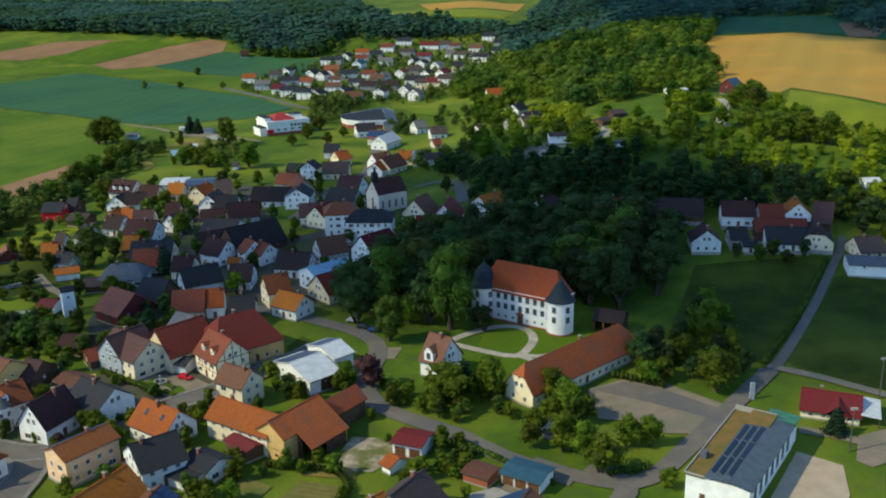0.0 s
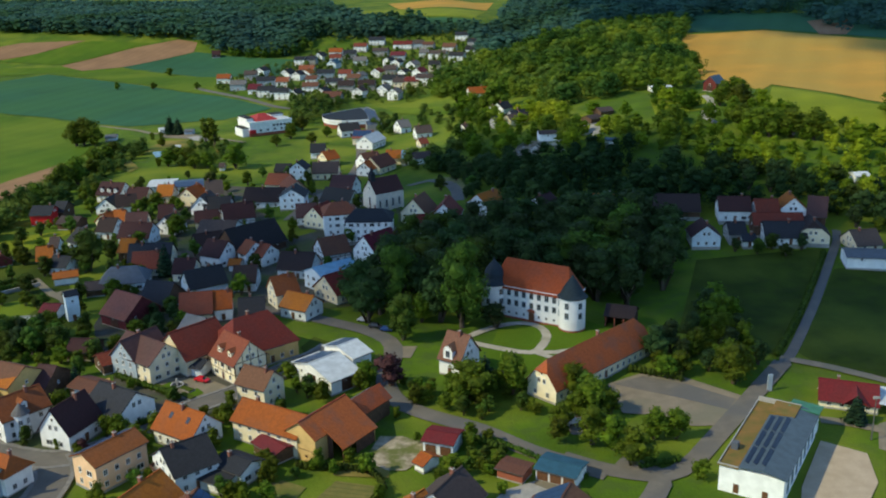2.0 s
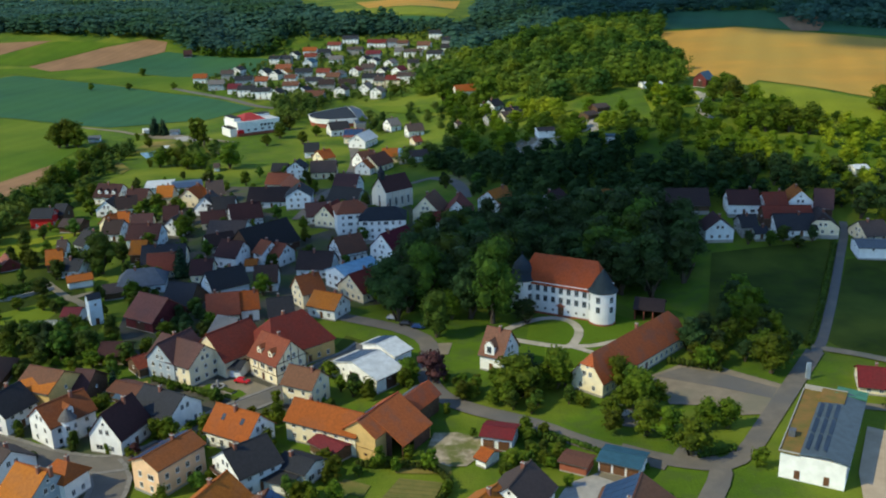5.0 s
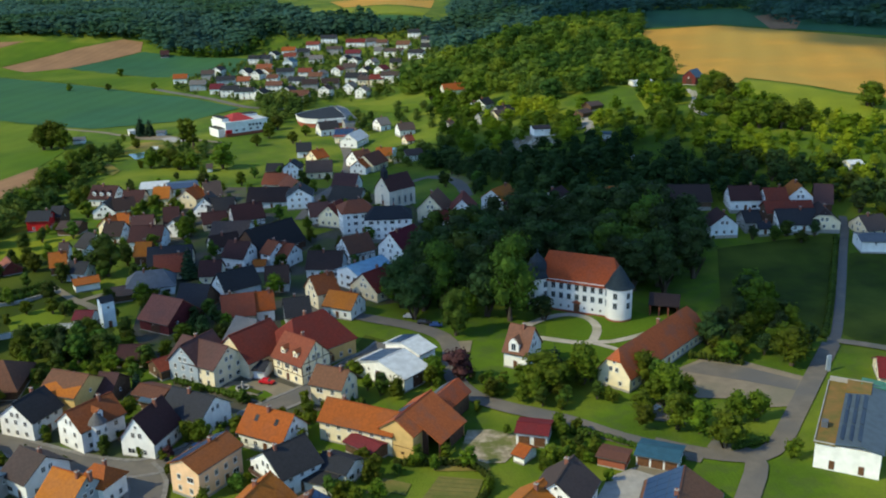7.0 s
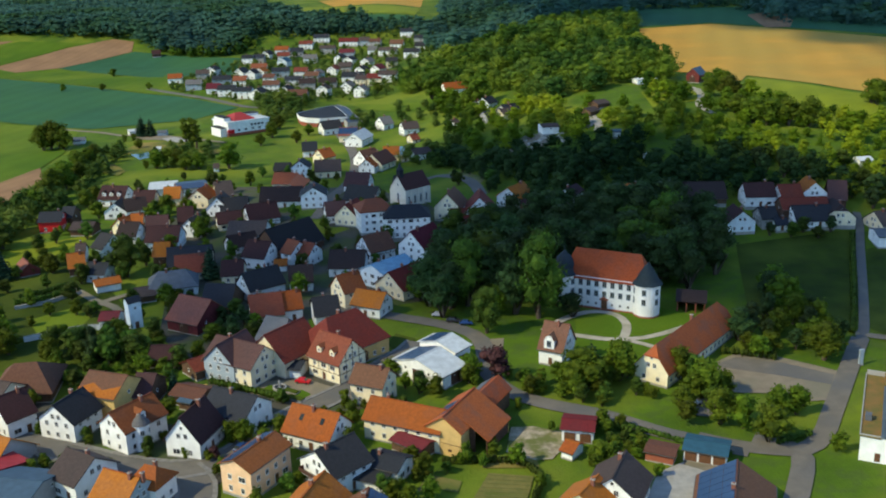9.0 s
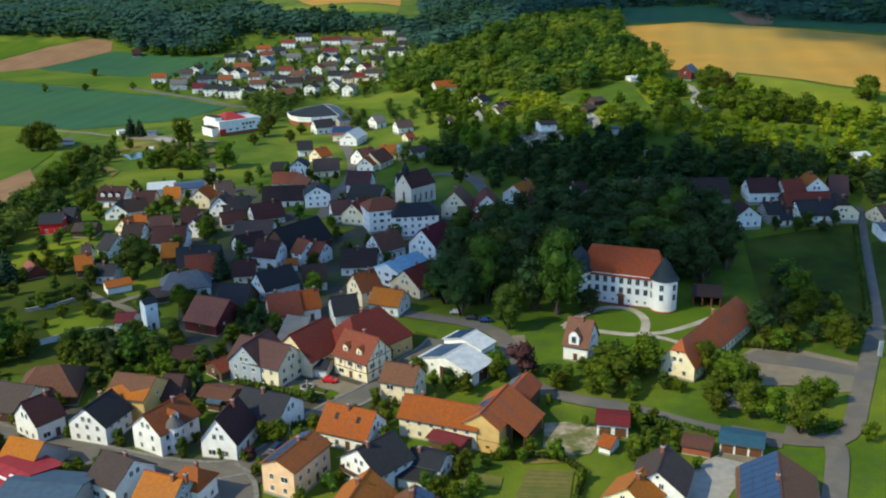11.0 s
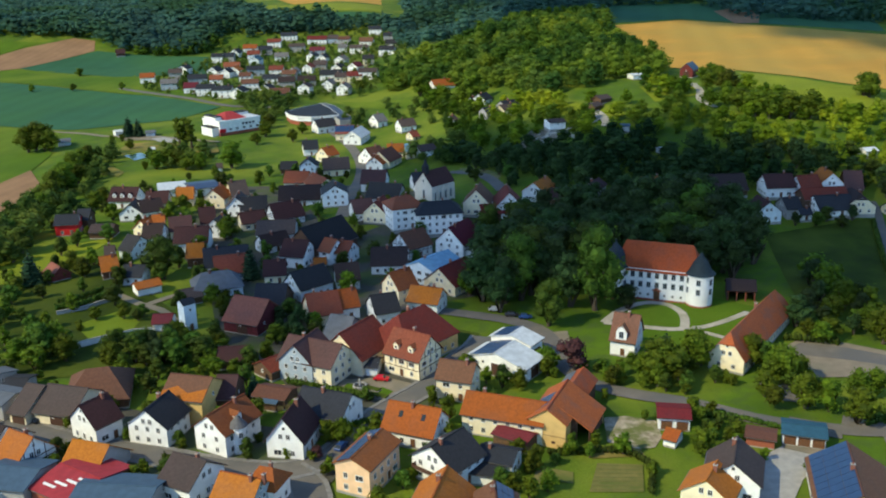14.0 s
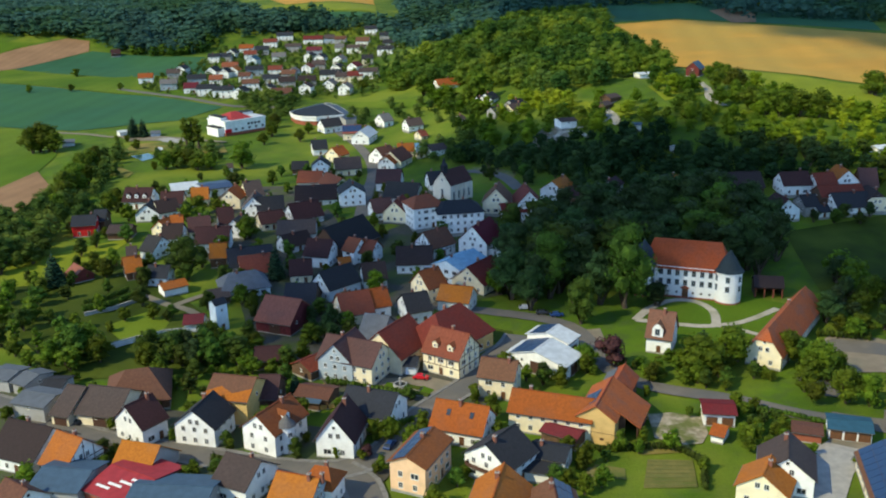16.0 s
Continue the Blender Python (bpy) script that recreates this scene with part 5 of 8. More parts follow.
house(-133.9, 446.1, -3, 8.2, 10, 8, 40, 'cream', 'rust', detail=1)
house(-119.3, 437.8, 71, 12.0, 10, 9, 40, 'cream', 'rust', detail=1)
house(-110.3, 443.5, 13, 8.6, 13, 10, 40, 'cream', 'taupe', detail=1)
house(-110.0, 421.5, 81, 13.0, 10, 9, 44, 'white', 'taupe')
house(-103.4, 418.6, 0, 12.4, 11, 8, 38, 'white', 'darkgrey')
house(-155.7, 427.6, 81, 11.0, 10, 7.5, 38, 'white', 'darkgrey', detail=1)
house(-148.6, 428.5, 18, 10.0, 11, 8, 38, 'white', 'darkbrown', detail=1)
house(-142.8, 399.5, 0, 5.5, 9, 8, 40, 'cream', 'orange')
house(-146.8, 397.8, 53, 10.0, 9, 7.5, 40, 'cream', 'rust')
house(-143.5, 386.1, -12, 8.6, 11, 8, 38, 'white', 'darkbrown')
house(-133.8, 393.9, 3, 9.5, 11, 8, 38, 'cream', 'mauve')
house(-123.1, 401.8, 5, 7.0, 11, 9, 44, 'white', 'maroon')
house(-118.2, 388.8, 68, 10.0, 9, 8, 40, 'white', 'taupe')
house(-128.0, 373.4, -8, 13.8, 12, 9, 38, 'paleblue', 'maroon')
house(-149.7, 370.7, -41, 7.5, 11, 8, 38, 'paleblue', 'darkgrey')
house(-113.6, 335.1, 5, 12.0, 12, 8, 38, 'cream', 'rustred')
house(-53.9, 609.5, 18, 13.6, 11, 8.5, 36, 'white', 'darkgrey', detail=1)
house(-43.3, 580.8, -11, 11.9, 11, 8.5, 36, 'cream', 'brick', solar=-1, detail=1)
house(-37.8, 567.6, 64, 18.8, 11, 8.5, 36, 'white', 'whitemetal', detail=1)
house(-36.9, 506.8, 35, 11.3, 12, 9, 40, 'white', 'brown', detail=1)
house(-31.2, 497.3, 54, 15.5, 12, 9, 40, 'cream', 'brown', detail=1)
house(-36.8, 490.9, 65, 11.5, 9, 7.5, 38, 'white', 'orange', detail=1)
house(-22.9, 513.9, -10, 9.5, 9, 7.5, 38, 'cream', 'rust', detail=1)
house(-16.0, 507.0, -4, 5.7, 9, 7.5, 36, 'cream', 'blueroof', detail=1)
house(-8.2, 503.1, 16, 10.7, 9, 6, 28, 'white', 'taupe', barn=1, detail=1)
house(-68.2, 542.0, 1, 9.1, 11, 8, 36, 'white', 'slate', detail=1)
house(-60.5, 519.7, 39, 9.1, 10, 8, 38, 'cream', 'orange', detail=1)
house(-59.3, 487.3, -2, 14.2, 13, 8.5, 36, 'cream', 'taupe', detail=1)
house(-83.0, 497.3, -10, 8.9, 9, 6, 34, 'brownwood', 'darkgrey', barn=1, detail=1)
house(-18.3, 609.2, 29, 8.6, 10, 8, 38, 'white', 'grey', detail=1)
house(-5.6, 576.9, 13, 10.9, 10, 7.5, 36, 'white', 'taupe', detail=1)
house(-6.4, 548.7, 20, 5.6, 8, 5, 34, 'cream', 'rustred', detail=1)
house(45.1, 580.5, 45, 10.5, 9, 7, 36, 'white', 'slate', detail=1)
house(38.2, 543.6, 18, 6.6, 9, 6, 30, 'grey', 'slate', detail=1)
house(48.0, 534.1, 22, 12.2, 9, 6, 30, 'cream', 'taupe', detail=1)
house(57.5, 476.2, 0, 9.6, 10, 5, 10, 'white', 'taupe', barn=1, detail=1)
house(37.0, 663.2, 10, 16.8, 11, 8, 34, 'white', 'rust', detail=1)
house(133.7, 540.8, 1, 12.9, 9, 3.2, 8, 'white', 'whitemetal', barn=1, detail=1)
house(164.9, 537.5, 45, 11.5, 8.0, 8.6, 42, 'redwood', 'bluemetal', barn=1, detail=1)
house(65.9, 372.9, -15, 9.0, 8, 6.6, 36, 'cream', 'orange', detail=1)
house(84.0, 444.6, -21, 5.1, 6, 3.5, 12, 'white', 'bluemetal', barn=1, detail=1)
house(82.7, 485.4, 37, 9.2, 7, 4, 20, 'brownwood', 'taupe', barn=1, detail=1)
house(179.7, 383.6, 2, 7.2, 6, 4, 20, 'white', 'whitemetal', barn=1, detail=1)
house(19.8, 557.8, 32, 5.0, 7, 5, 30, 'white', 'taupe', detail=1)
house(-119.4, 513.6, 4, 3.6, 7, 4, 25, 'white', 'taupe', barn=1, detail=1)
house(-226.8, 1066.4, 10, 9.7, 11, 7, 36, 'brownwood', 'maroon', barn=1, detail=1)
house(-186.6, 652.6, 22, 6.0, 6, 3.5, 14, 'white', 'whitemetal', barn=1, detail=1)
house(-164.4, 636.4, -2, 6.4, 7, 3.5, 14, 'greyblue', 'greymetal', barn=1, detail=1)
house(-219.1, 640.9, 7, 8.2, 8, 4, 20, 'paleblue', 'greymetal', barn=1, detail=1)
house(-159.4, 579.3, 6, 3.9, 6, 3, 14, 'white', 'whitemetal', barn=1, detail=1)
house(40.1, 582.1, 22, 6.8, 8, 6, 34, 'white', 'slate', detail=1)
house(49.7, 539.1, 26, 11.7, 10, 7, 34, 'grey', 'slate', detail=1)
house(90.8, 494.8, 23, 9.0, 8, 4, 20, 'brownwood', 'taupe', barn=1, detail=1)
house(87.6, 409.8, 11, 2.6, 5, 3, 20, 'white', 'whitemetal', barn=1, detail=1)
house(95.0, 209.9, -23, 14.4, 12, 5.2, 26, 'cream', 'red', porch=1)
house(-185.0, 883.8, -3, 13.2, 9.3, 8.6, 36, 'white', 'rust', detail=1, group='houses of the far estate')
house(-163.2, 833.6, -4, 14.4, 9.6, 8.8, 33, 'greyblue', 'grey', detail=1, group='houses of the far estate')
house(-161.2, 891.3, -1, 12.1, 9.3, 9.3, 33, 'grey', 'taupe', detail=1, group='houses of the far estate')
house(-154.2, 917.5, 68, 13.2, 9.6, 8.6, 30, 'white', 'slate', detail=1, group='houses of the far estate')
house(-140.3, 844.1, -1, 16.6, 9.3, 9.2, 33, 'greyblue', 'slate', detail=1, group='houses of the far estate')
house(-144.2, 806.7, -7, 12.1, 10.0, 8.2, 36, 'white', 'red', detail=1, group='houses of the far estate')
house(-131.8, 787.7, -9, 15.5, 9.1, 9.0, 33, 'white', 'slate', detail=1, group='houses of the far estate')
house(-123.8, 835.3, -9, 12.1, 9.6, 9.2, 36, 'white', 'rustred', detail=1, group='houses of the far estate')
house(-126.1, 890.1, 67, 14.4, 10.0, 8.9, 36, 'white', 'slate', detail=1, group='houses of the far estate')
house(-118.6, 773.3, -11, 16.6, 9.5, 9.2, 30, 'white', 'slate', detail=1, group='houses of the far estate')
house(-115.3, 878.5, 66, 11.0, 9.0, 8.5, 36, 'white', 'slate', detail=1, group='houses of the far estate')
house(-110.5, 917.3, -9, 15.5, 9.5, 8.5, 36, 'cream', 'rustred', detail=1, group='houses of the far estate')
house(-107.4, 886.7, 65, 11.0, 10.1, 8.7, 33, 'white', 'rust', detail=1, group='houses of the far estate')
house(-124.6, 989.8, -12, 12.1, 9.7, 8.9, 30, 'white', 'slate', detail=1, group='houses of the far estate')
house(-113.2, 990.9, -13, 12.1, 10.1, 8.9, 30, 'grey', 'slate', detail=1, group='houses of the far estate')
house(-105.9, 1020.7, 67, 13.2, 9.9, 8.7, 36, 'white', 'slate', detail=1, group='houses of the far estate')
house(-90.5, 1041.3, -11, 15.5, 9.7, 8.4, 36, 'white', 'rust', detail=1, group='houses of the far estate')
house(-74.8, 1029.8, -5, 14.4, 9.3, 8.7, 36, 'grey', 'slate', detail=1, group='houses of the far estate')
house(-88.4, 1002.5, -4, 13.2, 10.3, 9.0, 33, 'white', 'rustred', detail=1, group='houses of the far estate')
house(-87.3, 956.4, 69, 14.4, 10.2, 8.6, 33, 'paleblue', 'teal', detail=1, group='houses of the far estate')
house(-89.7, 882.1, -3, 16.6, 10.1, 8.8, 30, 'greyblue', 'slate', detail=1, group='houses of the far estate')
house(-71.0, 876.6, -11, 13.2, 9.5, 8.8, 33, 'white', 'rustred', detail=1, group='houses of the far estate')
house(-77.8, 825.9, -15, 15.5, 9.6, 8.5, 30, 'white', 'slate', detail=1, group='houses of the far estate')
house(-96.2, 800.7, -8, 14.4, 9.1, 9.2, 33, 'white', 'brown', detail=1, group='houses of the far estate')
house(-83.6, 772.5, 67, 12.1, 9.3, 8.9, 33, 'white', 'slate', detail=1, group='houses of the far estate')
house(-105.1, 764.2, 61, 11.0, 9.4, 9.2, 33, 'white', 'slate', detail=1, group='houses of the far estate')
house(-74.5, 750.9, -14, 16.6, 9.5, 8.6, 36, 'grey', 'brown', detail=1, group='houses of the far estate')
house(-66.3, 804.7, -5, 14.4, 9.9, 9.3, 36, 'grey', 'darkbrown', detail=1, group='houses of the far estate')
house(-64.0, 1059.6, -12, 15.5, 9.3, 8.9, 33, 'white', 'rustred', detail=1, group='houses of the far estate')
house(-46.2, 1084.2, -8, 18.7, 9.5, 8.5, 33, 'white', 'slate', detail=1, group='houses of the far estate')
house(-41.3, 1035.2, -10, 17.6, 9.0, 8.8, 30, 'grey', 'taupe', detail=1, group='houses of the far estate')
house(-16.6, 1065.5, -14, 22.1, 9.5, 8.2, 36, 'white', 'redtile', detail=1, group='houses of the far estate')
house(-21.9, 1007.9, -12, 16.6, 9.9, 8.9, 33, 'greyblue', 'maroonred', detail=1, group='houses of the far estate')
house(-61.2, 974.0, -8, 14.4, 9.7, 8.7, 36, 'white', 'grey', detail=1, group='houses of the far estate')
house(-31.3, 958.6, 59, 11.0, 9.1, 9.3, 33, 'white', 'slate', detail=1, group='houses of the far estate')
house(-22.6, 939.8, 62, 12.1, 9.9, 8.8, 30, 'white', 'slate', detail=1, group='houses of the far estate')
house(0.9, 1062.4, -11, 12.1, 9.4, 8.6, 36, 'greyblue', 'taupe', detail=1, group='houses of the far estate')
house(12.2, 1053.2, -18, 13.2, 9.3, 8.2, 30, 'grey', 'brown', detail=1, group='houses of the far estate')
house(34.7, 1038.1, -18, 15.5, 10.3, 8.2, 36, 'white', 'brown', detail=1, group='houses of the far estate')
house(19.8, 986.9, -19, 19.9, 9.3, 8.4, 30, 'white', 'taupe', detail=1, group='houses of the far estate')
house(6.0, 1016.8, -16, 10.0, 9.9, 8.2, 36, 'white', 'grey', detail=1, group='houses of the far estate')
house(51.0, 1079.8, -14, 15.5, 9.4, 9.0, 33, 'white', 'slate', detail=1, group='houses of the far estate')
house(59.7, 994.6, -23, 21.0, 10.1, 8.2, 36, 'white', 'darkgrey', detail=1, group='houses of the far estate')
house(34.9, 897.2, -21, 15.5, 9.9, 8.7, 30, 'white', 'darkgrey', detail=1, group='houses of the far estate')
house(12.0, 864.9, -10, 11.0, 10.0, 9.3, 33, 'cream', 'darkgrey', detail=1, group='houses of the far estate')
house(-7.1, 912.6, 56, 12.1, 10.1, 8.4, 33, 'white', 'grey', detail=1, group='houses of the far estate')
house(-1.9, 850.3, 55, 13.2, 9.4, 8.2, 36, 'white', 'maroonred', detail=1, group='houses of the far estate')
house(-41.1, 882.8, 65, 12.1, 9.4, 8.5, 33, 'white', 'rustred', detail=1, group='houses of the far estate')
house(-29.2, 899.1, -14, 13.2, 9.6, 8.5, 36, 'grey', 'taupe', detail=1, group='houses of the far estate')
house(-16.2, 860.0, 55, 11.0, 9.5, 8.4, 30, 'white', 'slate', detail=1, group='houses of the far estate')
house(-25.8, 829.6, -17, 19.9, 9.6, 8.8, 36, 'white', 'slate', detail=1, group='houses of the far estate')
house(2.3, 795.9, -20, 16.6, 9.5, 9.2, 30, 'white', 'taupe', detail=1, group='houses of the far estate')
house(-9.2, 798.1, -14, 13.2, 9.0, 9.0, 36, 'cream', 'redtile', detail=1, group='houses of the far estate')
house(-56.3, 861.5, 64, 10.0, 9.6, 8.5, 30, 'paleblue', 'grey', detail=1, group='houses of the far estate')
house(-20.2, 802.6, -18, 10.0, 10.1, 9.3, 30, 'cream', 'taupe', detail=1, group='houses of the far estate')
house(-33.1, 777.6, 65, 12.1, 10.1, 9.2, 36, 'white', 'grey', detail=1, group='houses of the far estate')
house(-24.1, 750.8, 63, 10.0, 9.6, 9.2, 33, 'white', 'grey', detail=1, group='houses of the far estate')
house(-53.4, 769.4, 67, 11.0, 9.7, 8.9, 30, 'white', 'darkbrown', detail=1, group='houses of the far estate')
house(-48.8, 811.9, -8, 15.5, 9.6, 8.1, 36, 'grey', 'darkbrown', detail=1, group='houses of the far estate')
house(-61.2, 846.7, -16, 13.2, 9.5, 8.8, 33, 'grey', 'brown', detail=1, group='houses of the far estate')
house(-99.1, 844.1, -14, 11.0, 9.2, 8.7, 30, 'white', 'brown', detail=1, group='houses of the far estate')
house(60.5, 1048.5, -13, 11.0, 9.4, 8.7, 30, 'grey', 'slate', detail=1, group='houses of the far estate')

def castle():
    root = new("castle")
    ang = -34.1
    root.matrix_basis = pose(24.3, 275.1, ground_z(24.3, 275.1), 0, 0, ang)
    tagged(root, "white three-storey castle with red hipped roof and round corner towers", "castle")
    L, w, he, hr = 28.5, 9.0, 10.6, 18.4
    FOOT.append((25.4, 276.7, 19))
    b = Build()
    b.box(-L / 2, L / 2, -w / 2, w / 2, -1.5, he)
    b.box(-L / 2 - 0.05, L / 2 + 0.05, -w / 2 - 0.05, w / 2 + 0.05, -1.5, 0.5, 1)
    b.box(-L / 2 - 0.25, L / 2 + 0.25, -w / 2 - 0.25, w / 2 + 0.25, he - 0.35, he - 0.02, 0)
    part("wall", b, ["wall_castle", "wall_brick"], root)
    part("roof", hip_roof(L - 7, L - 0.6, w, he, hr), "roof_castle", root)
    n = 9
    for fl, z in enumerate((1.9, 5.3, 8.5)):
        for k in range(n):
            u = -L / 2 + 4.0 + (L - 7.5) * k / (n - 1)
            if fl == 0 and k == 4:
                d = part("portal", DOOR, None, root, "dark red arched portal", pose(u, -w / 2 - 0.05, 0.4) @ Matrix.Diagonal((1.7, 1.2, 1.35, 1)))
                g = Build()
                g.box(-1.4, 1.4, -0.35, 0, 3.3, 3.6)
                g.poly([(-1.4, -0.35, 3.6), (1.4, -0.35, 3.6), (0, -0.35, 4.5)])
                g.poly([(1.4, 0, 3.6), (-1.4, 0, 3.6), (0, 0, 4.5)])
                part("portal_gable", g, "wall_brick", root, "", pose(u, -w / 2, 0))
                continue
            part("window", WIN_SMALL if fl == 0 else WIN_CASTLE, None, root, "", pose(u, -w / 2 - 0.03, z))
            part("window", WIN_SMALL if fl == 0 else WIN_TALL, None, root, "", pose(u, w / 2 + 0.03, z, 0, 0, 180))
    for k in range(4):
        for z in (5.3, 8.5):
            for sx in (-1, 1):
                part("window", WIN_TALL, None, root, "", pose(sx * (L / 2 + 0.03), -2.6 + k * 1.9, z, 0, 0, sx * 90))
    for sx in (-1, 1):
        r = 4.1
        t = Build()
        t.tube((0, 0, -1.5), (0, 0, he), r, r, 28)
        t.tube((0, 0, he - 0.4), (0, 0, he), r + 0.2, r + 0.25, 28)
        t.tube((0, 0, -1.5), (0, 0, 0.6), r + 0.05, r + 0.05, 28, 1)
        tw = part("tower", t.mesh("tower", ["wall_castle", "wall_brick"], False), None, root, "", pose(sx * (L / 2 - 0.6), -w / 2 + 1.2, 0))
        c = Build()
        prof = ((4.75, 0.0), (3.7, 1.0), (2.9, 2.5), (2.0, 4.1), (0.9, 5.7), (0.08, 6.9)) if sx > 0 else ((4.75, 0.0), (3.6, 1.0), (3.1, 2.2), (3.25, 2.5), (3.1, 3.6), (2.4, 5.2), (1.1, 6.6), (0.25, 7.6), (0.06, 9.0))
        for (r0, z0), (r1, z1) in zip(prof, prof[1:]):
            c.tube((0, 0, he + z0), (0, 0, he + z1), r0, r1, 28)
        part("tower_roof", c.mesh("tower_roof", ["roof_towerslate"], False), None, tw, "blue-grey slate tower cap")
        for an in (-150, -90, -30):
            for z in (5.3, 8.5):
                part("window", WIN_CASTLE, None, tw, "", pose((r + 0.02) * math.cos(radians(an)), (r + 0.02) * math.sin(radians(an)), z, 0, 0, an + 90))
    b = Build()
    b.box(-2.2, 2.2, 0, 3.0, he - 1.0, he + 3.0)
    b.poly([(-2.2, 0, he + 3.0), (2.2, 0, he + 3.0), (0, 0, he + 5.0)])
    b.poly([(2.2, 3, he + 3.0), (-2.2, 3, he + 3.0), (0, 3, he + 5.0)])
    part("rear_gable", b, "wall_castle", root, "white dormer gable", pose(L / 2 - 5, w / 2 - 3.0, 0))
    return root


def church():
    root = new("church")
    root.matrix_basis = pose(-26.5, 389.6, ground_z(-26.5, 389.6) - 0.3, 0, 0, 36.0)
    tagged(root, "pale stone church with maroon tiled roof and slate bell turret", "church")
    L, w, he, hr = 14.8, 9.4, 7.6, 13.0
    FOOT.append((-26.5, 389.6, 11))
    a, c = L / 2 - 0.4, w / 2
    b = Build()
    b.poly([(-a, -c, -2.5), (a, -c, -2.5), (a, -c, he), (-a, -c, he)])
    b.poly([(a, c, -2.5), (-a, c, -2.5), (-a, c, he), (a, c, he)])
    for s in (1, -1):
        q = [(s * a, -c, -2.5), (s * a, c, -2.5), (s * a, c, he), (s * a, 0, hr), (s * a, -c, he)]
        b.poly(q if s > 0 else q[::-1])
    part("wall", b, "wall_stone", root)
    part("roof", gable_roof(L, w, he, hr, 0.4), "roof_maroon", root)
    for sd in (0, 1):
        for k in range(4):
            u = -a + 2.0 + (2 * a - 4) * k / 3
            part("window", WIN_TALL, None, root, "tall arched window", side_place(sd, u, 2.6, 2 * a, w, 0.03) @ Matrix.Diagonal((1, 1, 2.2, 1)))
            p = Build()
            p.box(-0.35, 0.35, -0.55, 0, -2, 6.6)
            part("buttress", p, "wall_stone", root, "", side_place(sd, u + (2 * a - 4) / 6, 0, 2 * a, w, 0))
    for sd in (2, 3):
        part("window", WIN_TALL, None, root, "tall arched window", side_place(sd, 0, 3.6, 2 * a, w, 0.03) @ Matrix.Diagonal((1.2, 1, 2.2, 1)))
        part("window", WIN_TALL, None, root, "small gable window", side_place(sd, 0, 9.2, 2 * a, w, 0.03) @ Matrix.Diagonal((0.7, 1, 0.7, 1)))
        part("door", DOOR, None, root, "", side_place(sd, 0, 0.1, 2 * a, w, 0.03) @ Matrix.Diagonal((1.4, 1, 1.2, 1)))
    t = Build()
    t.box(-1.1, 1.1, -1.1, 1.1, hr - 2.2, hr + 2.4)
    tr = part("bell_turret", t, "roof_slate", root, "slate-clad bell turret", pose(-L / 2 + 1.8, 0, 0))
    c = Build()
    c.tube((0, 0, hr + 2.3), (0, 0, hr + 3.4), 1.6, 0.8, 8)
    c.tube((0, 0, hr + 3.4), (0, 0, hr + 5.6), 0.8, 0.05, 8)
    part("turret_roof", c, "roof_slate", tr)
    return root


